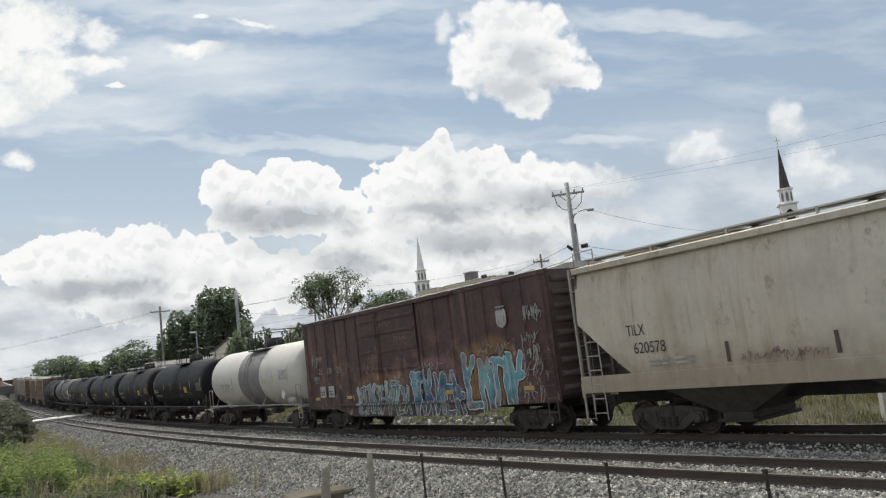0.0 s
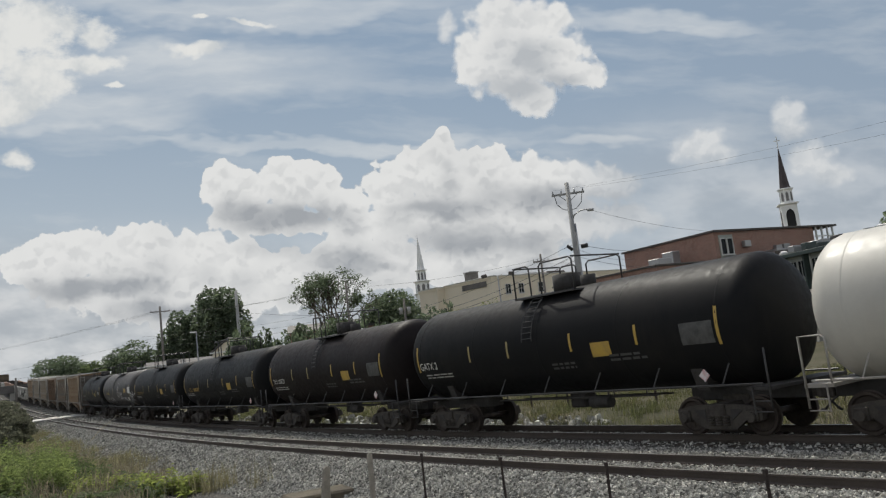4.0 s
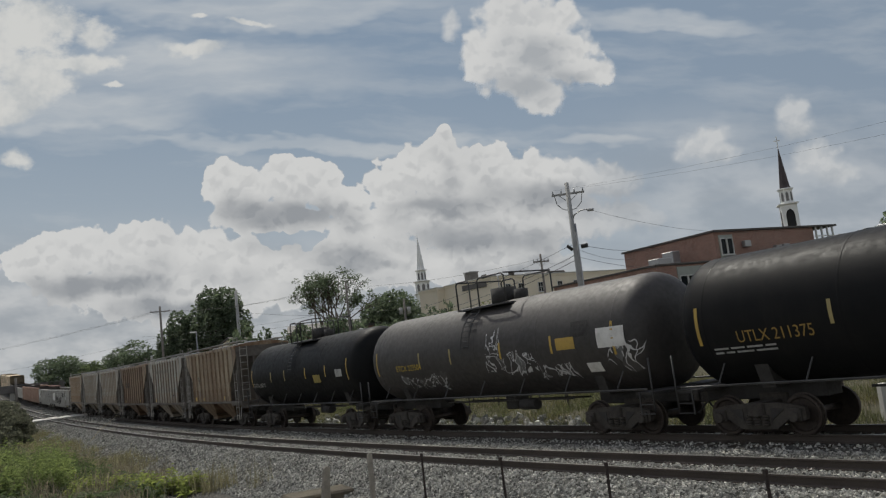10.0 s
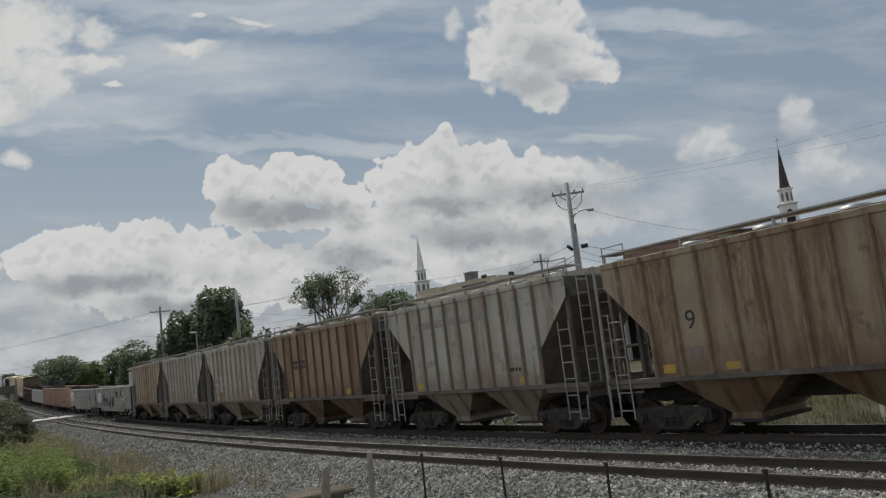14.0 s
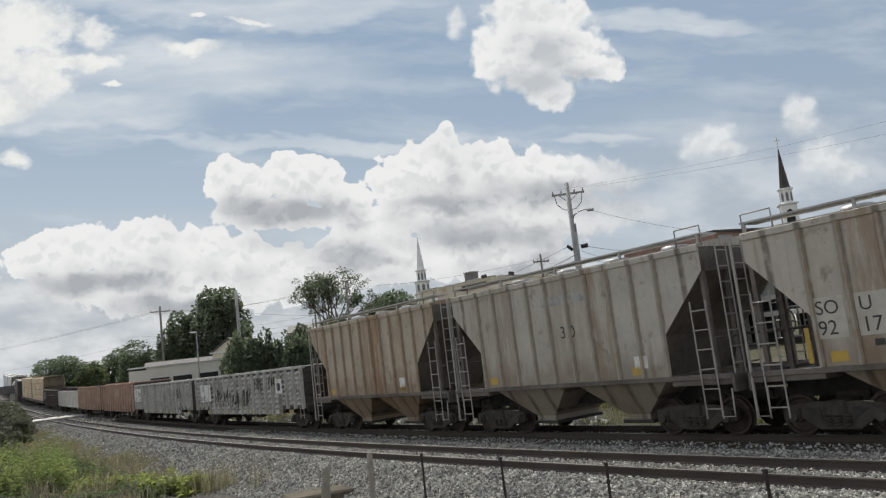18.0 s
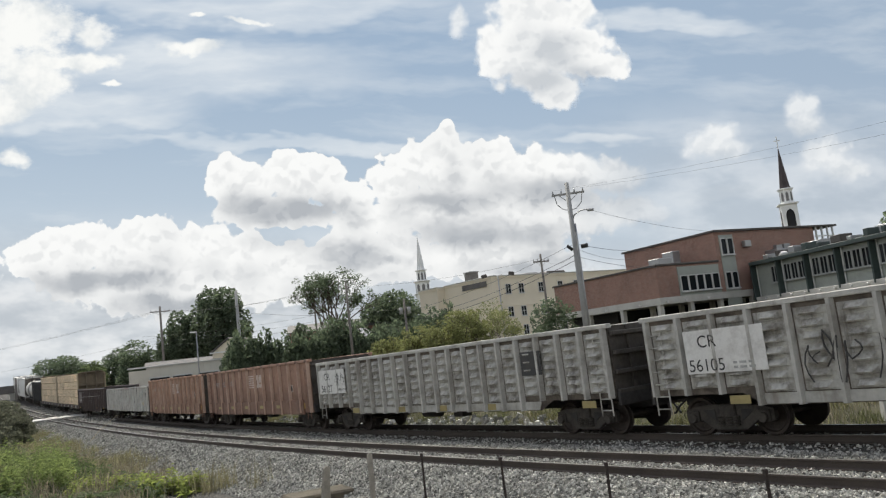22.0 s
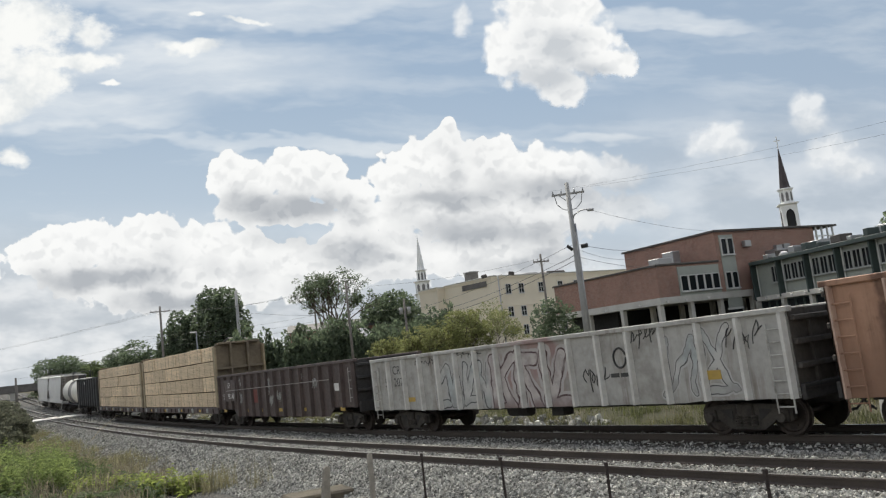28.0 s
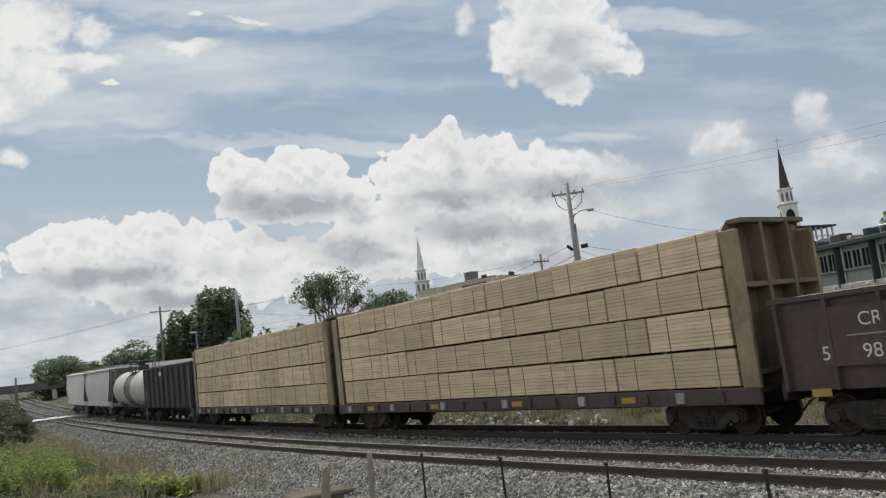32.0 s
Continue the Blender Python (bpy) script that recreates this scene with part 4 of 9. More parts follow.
def truck(car, x):
    b = part("truck", ME_BOLSTER, None, car, m=pose(x, 0, 0))
    part("side_frame", ME_SIDE_FRAME, None, b, m=pose(0, -0.98, 0))
    part("side_frame", ME_SIDE_FRAME, None, b, m=pose(0, 0.98, 0, 0, 0, 180))
    for sx in (-0.9, 0.9):
        w = part("wheelset", ME_WHEELSET, None, b)
        w.matrix_parent_inverse = pose(sx, 0, 0.42)
        WHEELS.append(w)


def running_gear(car, half, inset=1.9):
    for sx in (-1, 1):
        truck(car, sx * (half - inset))
        part("coupler", ME_COUPLER, None, car, m=pose(sx * (half + 0.05), 0, 0, 0, 0, 0 if sx > 0 else 180))
        part("air_hose", ME_HOSE, None, car, m=pose(sx * (half - 0.1), 0, 0, 0, 0, 0 if sx > 0 else 180))


def ladder(car, x, y, z0, z1, rungs, mat, axis="x", w=0.38, name="ladder"):
    """Two stiles with rungs, standing on the side (axis x) or on the end (axis y) of a car."""
    bm = bmesh.new()
    dx, dy = (w / 2, 0) if axis == "x" else (0, w / 2)
    for s in (-1, 1):
        add_tube(bm, (x + s * dx, y + s * dy, z0), (x + s * dx, y + s * dy, z1), 0.018, None, 6)
    for i in range(rungs):
        z = z0 + (z1 - z0) * (i + 0.5) / rungs
        add_tube(bm, (x - dx, y - dy, z), (x + dx, y + dy, z), 0.016, None, 6)
    return part(name, bm, mat, car)


def words(car, text, x, z, size, mat, y=-1.53, name="lettering", label="", curve=None, squeeze=1.0):
    """Stencilled characters on a car's near side; curve=(radius, centre height) wraps them round a tank."""
    cu = bpy.data.curves.new("lettering", "FONT")
    cu.body, cu.size, cu.extrude = text, size, 0.0
    ob = bpy.data.objects.new("lettering", cu)
    scene.collection.objects.link(ob)
    dg = bpy.context.evaluated_depsgraph_get()
    me = bpy.data.meshes.new_from_object(ob.evaluated_get(dg))
    bpy.data.objects.remove(ob)
    bpy.data.curves.remove(cu)
    for v in me.vertices:
        lx, lz = v.co.x * squeeze, v.co.y
        if curve:
            r, cz = curve
            a = math.asin(max(-1, min(1, (z - cz) / r))) + lz / r
            v.co = (x + lx, -(r + 0.012) * math.cos(a), cz + (r + 0.012) * math.sin(a))
        else:
            v.co = (x + lx, y, z + lz)
    me.materials.clear()
    me.materials.append(mat)
    return part(name, me, None, car, label)


def bars(car, x, z, w, rows, mat, y=-1.53, h=0.07, gap=0.05, name="stencil_line", curve=None, seed=1):
    """Small unreadable lettering as plain bars."""
    rnd = random.Random(seed)
    for i in range(rows):
        x0, zz = x, z - i * (h + gap)
        while x0 < x + w * rnd.uniform(0.8, 1.0):
            ww = rnd.uniform(0.12, 0.34) * max(w, 0.6)
            x1 = min(x0 + ww, x + w)
            panel(car, name, x0, x1, zz, zz + h, mat, y, curve)
            x0 = x1 + 0.06


def scribble(car, x, z, w, h, mat, seed, y=-1.53, r=0.018, turns=7):
    """A loose sprayed tag: a run of slashed, hooked strokes, unreadable."""
    rnd = random.Random(seed)
    bm = bmesh.new()
    n = max(3, int(turns * 0.8))
    for i in range(n):
        cx, cw, lean = x + w * (i + 0.5) / n, w / n * rnd.uniform(0.5, 1.1), rnd.uniform(-0.1, 0.25) * h
        lo, hi = z + h * rnd.uniform(-0.1, 0.25), z + h * rnd.uniform(0.7, 1.15)
        pts = [(cx - cw * 0.5, y, lo + rnd.uniform(0, 0.3) * h), (cx - cw * rnd.uniform(0.1, 0.4) + lean, y, hi), (cx + cw * rnd.uniform(-0.2, 0.2), y, (lo + hi) / 2 + rnd.uniform(-0.15, 0.15) * h)]
        pts += [(cx + cw * rnd.uniform(0.3, 0.7) + lean, y, hi - rnd.uniform(0, 0.3) * h), (cx + cw * rnd.uniform(0.2, 0.5), y, lo)][:rnd.randint(1, 2)]
        fine = [pts[0]]
        for p, q in zip(pts, pts[1:]):      # each stroke bows a little
            bow = rnd.uniform(-0.18, 0.18) * h
            fine += [(p[0] + (q[0] - p[0]) * k + bow * math.sin(math.pi * k), y, p[2] + (q[2] - p[2]) * k) for k in (0.25, 0.5, 0.75, 1.0)]
        add_path(bm, fine, r * rnd.uniform(0.7, 1.2), 4)
    return part("graffiti_tag", bm, mat, car)


def plate(bm, x0, x1, z0, z1, y, curve=None, n=4):
    """A thin plate on the near side, flat or wrapped round a tank."""
    if not curve:
        add_box(bm, x0, x1, y - 0.004, y + 0.01, z0, z1)
        return
    r, cz = curve
    a0, a1 = math.asin(max(-1, min(1, (z0 - cz) / r))), math.asin(max(-1, min(1, (z1 - cz) / r)))
    ring = [a0 + (a1 - a0) * i / n for i in range(n + 1)]
    A = [bm.verts.new((x0, -(r + 0.008) * math.cos(a), cz + (r + 0.008) * math.sin(a))) for a in ring]
    B = [bm.verts.new((x1, -(r + 0.008) * math.cos(a), cz + (r + 0.008) * math.sin(a))) for a in ring]
    for i in range(n):
        bm.faces.new((A[i], B[i], B[i + 1], A[i + 1]))


def panel(car, name, x0, x1, z0, z1, mat, y=-1.53, curve=None, label=""):
    bm = bmesh.new()
    plate(bm, x0, x1, z0, z1, y, curve)
    return part(name, bm, mat, car, label)


MOVERS = []


def railcar(name, s_lo, s_hi, label, category, group=""):
    car = thing(name, Matrix(), label, category, group)
    half = (s_hi - s_lo) / 2
    MOVERS.append((car, (s_lo + s_hi) / 2, half * 0.72))
    return car, half


# ---- tank cars ----
def tank_car(s_lo, s_hi, mat, label, rail=M_GRAB_DK, R=1.5, cz=2.52, band=None, ends=None, marks=True, platform=0.0, dome=M_UNDER, pale=False, top_rail=None):
    top_rail = top_rail or rail
    car, half = railcar("tank_car", s_lo, s_hi, label, "tank car", "tank cars of the train")
    L = half - 0.1                        # half length of the shell with its heads
    n = 40
    prof = [(-L, 0.05), (-L + 0.02, 0.4), (-L + 0.08, 0.78), (-L + 0.18, 1.1), (-L + 0.32, 1.33), (-L + 0.48, 1.45), (-L + 0.66, 1.5)]
    prof = [(x, r * R / 1.5) for x, r in prof]
    prof += [(x, R) for x in np.linspace(-L + 1.6, L - 1.6, 9)] + [(-x, r) for x, r in prof[::-1]]
    bm = bmesh.new()
    loft(bm, [[(x, r * math.sin(2 * math.pi * i / n), cz + r * math.cos(2 * math.pi * i / n)) for i in range(n)] for x, r in prof])
    part("tank_shell", bm, mat, car, smooth=False)
    bm = bmesh.new()                      # weld seams
    for x in np.linspace(-L + 0.98, L - 0.98, 5 if not band else 4):
        loft(bm, [[(x + dx, (R + h) * math.sin(2 * math.pi * i / n), cz + (R + h) * math.cos(2 * math.pi * i / n)) for i in range(n)] for dx, h in ((-0.03, 0), (0, 0.008), (0.03, 0))], caps=False)
    part("weld_seam", bm, mat, car)
    if band:
        bm = bmesh.new()
        loft(bm, [[(x, (R + 0.012) * math.sin(2 * math.pi * i / n), cz + (R + 0.012) * math.cos(2 * math.pi * i / n)) for i in range(n)] for x in np.linspace(band[0], band[1], 4)], caps=False)
        part("painted_band", bm, M_TANKGREY if not ends else ends, car, "dull grey band round the tank's middle")
    # saddle, stub sills and end platforms
    for sx in (-1, 1):
        part("end_sill", box(min(sx * (L - 2.9), sx * half), max(sx * (L - 2.9), sx * half), -0.3, 0.3, 0.72, 1.1, 0.02), M_UNDER, car)
        part("end_platform", box(min(sx * (half - 0.62), sx * half), max(sx * (half - 0.62), sx * half), -1.45, 1.45, 1.02, 1.1, 0.01), M_UNDER if not pale else M_GRAB, car)
        bm = bmesh.new()
        add_prism(bm, [(-0.95, 1.02), (0.95, 1.02), (1.2, 1.75), (0.8, 1.4), (0, 1.2), (-0.8, 1.4), (-1.2, 1.75)], "x", sx * (L - 2.0) - 0.16, sx * (L - 2.0) + 0.16)
        part("saddle", bm, M_UNDER if not pale else mat, car)
        # end hand rails
        for sy in (-1, 1):
            x1, x0 = sx * (half - 0.06), sx * (half - 0.6)
            pts = [(x0, sy * 1.47, 1.1), (x0, sy * 1.47, 1.98), (x0 + sx * 0.08, sy * 1.47, 2.04), (x1, sy * 1.47, 2.04), (x1, sy * 1.47, 0.62)]
            if not pale:
                pts = [(x1, sy * 1.47, 0.62), (x1, sy * 1.47, 1.9)]
            bm = path(pts, 0.024)
            add_tube(bm, (x1 - sx * 0.42, sy * 1.47, 0.55), (x1 - sx * 0.42, sy * 1.47, 1.1), 0.02, None, 6)
            for z in (0.58, 0.8):
                add_tube(bm, (x1, sy * 1.47, z), (x1 - sx * 0.42, sy * 1.47, z), 0.016, None, 6)
            part("end_handrail", bm, rail, car)
    for sy in (-1, 1):                    # side walkway rail low on the shell
        bm = bmesh.new()
        add_tube(bm, (-half + 0.2, sy * 1.46, 1.16), (half - 0.2, sy * 1.46, 1.16), 0.028, None, 6)
        for x in np.linspace(-half + 1.2, half - 1.2, 7):
            add_tube(bm, (x, sy * 1.46, 1.16), (x + 0.12, sy * 1.28, 1.62), 0.018, None, 6)
        part("side_handrail", bm, rail, car)
    bm = bmesh.new()                      # brake rigging and bottom outlet
    add_tube(bm, (-half * 0.45, -0.5, 0.92), (half * 0.45, -0.5, 0.92), 0.03, None, 6)
    add_tube(bm, (-half * 0.45, 0.5, 0.85), (half * 0.4, 0.5, 0.85), 0.03, None, 6)
    for x in np.linspace(-half * 0.4, half * 0.4, 6):
        add_tube(bm, (x, -0.5, 0.92), (x, -0.5, 1.15), 0.02, None, 6)
    add_box(bm, -0.3, 0.3, -0.25, 0.25, 0.62, 1.05, 0.04)
    add_tube(bm, (0.9, -0.55, 0.8), (1.6, -0.55, 0.8), 0.16, None, 12)
    part("brake_rigging", bm, M_UNDER, car)
    # top platform, dome and rails
    px = platform
    part("manway", tube((px, 0, cz + R - 0.1), (px, 0, cz + R + 0.42), 0.42, None, 16), dome, car)
    part("valve_housing", tube((px + 0.85, 0, cz + R - 0.1), (px + 0.85, 0, cz + R + 0.28), 0.22, None, 12), dome, car)
    for sy in (-1, 1):
        part("top_platform", box(px - 1.25, px + 1.25, sy * 0.78 - 0.22, sy * 0.78 + 0.22, cz + R - 0.16, cz + R - 0.11), top_rail, car)
    top = cz + R + 0.78
    for sy in (-1, 1):
        for a, b in ((-1.25, -0.55), (-0.1, 1.25)):
            q = [(px + a, sy * 0.95, cz + R - 0.12), (px + a, sy * 0.95, top - 0.08), (px + a + 0.1, sy * 0.95, top), (px + b - 0.1, sy * 0.95, top), (px + b, sy * 0.95, top - 0.08), (px + b, sy * 0.95, cz + R - 0.12)]
            part("platform_railing", path(q, 0.026), top_rail, car)
    for x in (px - 1.25, px + 1.25):
        part("platform_crossbar", tube((x, -0.95, top), (x, 0.95, top), 0.026, None, 6), top_rail, car)
    bm = bmesh.new()                      # ladder that follows the shell
    lo_a = -62 if band else 4
    for sx in (-0.21, 0.21):
        pts = []
        for k in range(9):
            a = radians(lo_a + k * (54 - lo_a) / 8)
            pts.append((px - 0.3 + sx, -(R + 0.1) * math.cos(a), cz + (R + 0.1) * math.sin(a)))
        add_path(bm, pts, 0.018, 5)
    for k in range(9):
        a = radians(lo_a + 3 + k * (51 - lo_a) / 8)
        add_tube(bm, (px - 0.51, -(R + 0.1) * math.cos(a), cz + (R + 0.1) * math.sin(a)), (px - 0.09, -(R + 0.1) * math.cos(a), cz + (R + 0.1) * math.sin(a)), 0.014, None, 5)
    part("ladder", bm, rail if not band else M_TANKGREY, car)
    running_gear(car, half, 1.75)
    curve = (R, cz)
    if marks:
        for k, x in enumerate((-L + 0.82, -L * 0.46, -L * 0.19, L * 0.19, L * 0.52, L - 0.98)):
            hh = 0.42 if k in (0, 5) else 0.24
            panel(car, "reflector_strip", x - 0.04, x + 0.04, 2.47 - hh, 2.47 + hh, M_YELLOW if k > 2 or k == 0 else M_DIMREFLECT, curve=curve)
    return car, curve, L
# ---- covered hoppers ----
def hopper_side(h, d_in, z_sill, z_d0, z_d1, z_top):
    return [(-h, z_top), (-h, z_d1), (-h + d_in, z_d0), (-h + d_in, z_sill), (h - d_in, z_sill), (h - d_in, z_d0), (h, z_d1), (h, z_top)]


def covered_hopper(s_lo, s_hi, mat, label, ribs=9, bays=2, mat_end=M_HOP_END, d_in=1.3, z_top=4.27, round_side=False, grab=M_GRAB, mat_bay=None, mat_rib=None):
    car, half = railcar("covered_hopper", s_lo, s_hi, label, "hopper car", "covered hoppers of the train")
    h = half - (0.25 if round_side else 0.4)
    zs, zd0, zd1 = 1.42, 2.35, 3.7
    if round_side:
        zd0, zd1 = 1.65, 2.9
    W = 1.5
    out = hopper_side(h, d_in, zs, zd0, zd1, z_top)
    for sy in (-1, 1):
        bm = bmesh.new()
        if round_side:                      # gently bulged sheet
            xs = np.linspace(-h, h, 41)
            rings = []
            for x in xs:
                lim = zs if abs(x) < h - d_in else zd0 + (zd1 - zd0) * (abs(x) - (h - d_in)) / d_in
                ring = []
                for k in range(9):
                    z = lim + (z_top - lim) * k / 8
                    q = (z - 2.8) / 1.5
                    ring.append((x, sy * (W + 0.05 - 0.17 * q * q * (1 if q > 0 else 0.35)), z))
                rings.append(ring)
            loft(bm, rings, closed=False)
        else:
            add_prism(bm, out, "y", sy * (W - 0.02), sy * W)
        part("side_sheet", bm, mat, car)
    # slope sheets at the ends and cross ridge inside
    for sx in (-1, 1):
        bm = bmesh.new()
        x0, x1, x2 = sx * (h - 0.02), sx * (h - d_in), sx * (h - d_in - 0.5)
        pr = [(x0, z_top), (x0, zd1), (x1, zd0), (x2, zs - 0.1), (x2 - sx * 0.04, zs - 0.1), (x1 - sx * 0.05, zd0 + 0.03), (x0 - sx * 0.05, zd1 + 0.03), (x0 - sx * 0.05, z_top)]
        add_prism(bm, pr, "y", -W + 0.03, W - 0.03)
        part("end_slope_sheet", bm, mat_end, car)
        for sy in (-1.38, -0.5, 0.5, 1.38):  # posts between platform and slope sheet
            part("end_post", box(min(x0, x0 - sx * 0.1), max(x0, x0 - sx * 0.1), sy - 0.05, sy + 0.05, 1.2, zd1 + 0.2), mat_end, car)
        part("end_rail", tube((x0, -1.38, 2.2), (x0, 1.38, 2.2), 0.03, None, 6), mat_end, car)
        part("end_platform", box(min(sx * (h - d_in), sx * half), max(sx * (h - d_in), sx * half), -1.48, 1.48, 1.18, 1.32, 0.015), mat_end, car)
        part("end_sill_plate", box(min(sx * (half - 0.08), sx * half), max(sx * (half - 0.08), sx * half), -1.5, 1.5, 1.02, 1.4, 0.015), mat if round_side else mat_end, car)
        for sy in (-1, 1):
            ladder(car, sx * (half - 0.62), sy * 1.52, 0.45, 3.05 if not round_side else 2.6, 6, grab, w=0.42)
            if sx < 0:
                part("corner_post", tube((sx * (half - 0.1), sy * 1.5, 0.45), (sx * (half - 0.1), sy * 1.47, z_top + 0.05), 0.032, None, 6), grab, car)
            ladder(car, sx * (half - 0.04), sy * 1.18, 1.1, z_top, 9, grab, "y")
            part("side_step", path([(sx * (half - 0.1), sy * 1.5, 1.1), (sx * (half - 0.1), sy * 1.53, 0.5), (sx * (half - 0.42), sy * 1.53, 0.5), (sx * (half - 0.42), sy * 1.5, 1.1)], 0.02), grab, car)
        # brake wheel
        if sx > 0:
            bm = bmesh.new()
            ring = [(half + 0.06, 0.75 + 0.28 * math.cos(t), 2.35 + 0.28 * math.sin(t)) for t in np.linspace(0, 2 * math.pi, 15)]
            add_path(bm, ring, 0.018, 5)
            for k in range(0, 14, 3):
                add_tube(bm, (half + 0.06, 0.75, 2.35), ring[k], 0.012, None, 5)
            part("brake_wheel", bm, mat_end, car)
    part("roof", prism([(-W, z_top - 0.03), (W, z_top - 0.03), (W, z_top + 0.02), (0.8, z_top + 0.14), (0, z_top + 0.18), (-0.8, z_top + 0.14), (-W, z_top + 0.02)], "x", -h, h), mat, car)
    for sy in (-1, 1):
        part("side_sill", box(-half + 0.05, half - 0.05, sy * 1.46 - 0.06, sy * 1.46 + 0.06, 1.13 if round_side else 1.3, zs + (0.14 if round_side else 0.0), 0.012), mat if round_side else mat_end, car)
        part("top_chord", box(-h, h, sy * W - 0.04, sy * W + 0.04, z_top - 0.12, z_top + 0.03, 0.012), mat, car)
    # ribs
    if ribs:
        rib = mesh_of("rib", prism([(-0.05, 0.0), (0.05, 0.0), (0.03, -0.07), (-0.03, -0.07)], "z", zs, z_top - 0.12), mat_rib or mat)
        for i in range(ribs):
            x = -h + d_in + (2 * h - 2 * d_in) * i / (ribs - 1)
            part("rib", rib, None, car, m=pose(x, -W, 0))
            part("rib", rib, None, car, m=pose(x, W, 0, 0, 0, 180))
    # discharge bays
    span = (2 * h - 2 * d_in) / bays
    for i in range(bays):
        cx = -h + d_in + span * (i + 0.5)
        bm = bmesh.new()
        loft(bm, [[(cx - span * 0.46, -1.42, zs - 0.02), (cx + span * 0.46, -1.42, zs - 0.02), (cx + span * 0.46, 1.42, zs - 0.02), (cx - span * 0.46, 1.42, zs - 0.02)],
                  [(cx - 0.38, -0.85, 0.5), (cx + 0.38, -0.85, 0.5), (cx + 0.38, 0.85, 0.5), (cx - 0.38, 0.85, 0.5)],
                  [(cx - 0.38, -0.85, 0.36), (cx + 0.38, -0.85, 0.36), (cx + 0.38, 0.85, 0.36), (cx - 0.38, 0.85, 0.36)]], smooth=False)
        part("discharge_hopper", bm, mat_bay or mat, car)
        part("outlet_gate", box(cx - 0.5, cx + 0.5, -0.9, 0.9, 0.28, 0.36, 0.01), M_UNDER, car)
    part("centre_sill", box(-half + 0.1, half - 0.1, -0.25, 0.25, 0.74, 1.15), M_UNDER, car)
    # running boards with their posts, and hatches
    for sy in (-1, 1):
        yb = sy * (0.62 if round_side else 1.1)
        part("running_board", box(-h - 0.05, h + 0.05, yb - 0.3, yb + 0.3, z_top + 0.24, z_top + 0.28), M_ROOFMETAL, car)
        rp = mesh_of("running_board_post", box(-0.03, 0.03, -0.02, 0.02, z_top, z_top + 0.27), M_ROOFMETAL)
        for x in np.linspace(-h + 0.05, h - 0.05, max(5, int(h * 1.1))):
            part("running_board_post", rp, None, car, m=pose(x, yb + sy * 0.28, 0))
    for sx in (-1, 1):
        bm = bmesh.new()
        q = [(sx * (h + 0.02), -1.35, z_top), (sx * (h + 0.02), -1.35, z_top + 0.45), (sx * (h + 0.02) - sx * 0.7, -1.35, z_top + 0.45), (sx * (h + 0.02) - sx * 0.7, -1.35, z_top)]
        add_path(bm, q, 0.02)
        part("roof_grab_iron", bm, grab, car)
    for i in range(bays * 2):
        cx = -h + 0.8 + (2 * h - 1.6) * (i + 0.5) / (bays * 2)
        part("roof_hatch", tube((cx, 0, z_top + 0.1), (cx, 0, z_top + 0.27), 0.36, 0.33, 14), M_ROOFMETAL, car)
    running_gear(car, half, 1.55 if bays == 2 else 2.3)
    return car, h


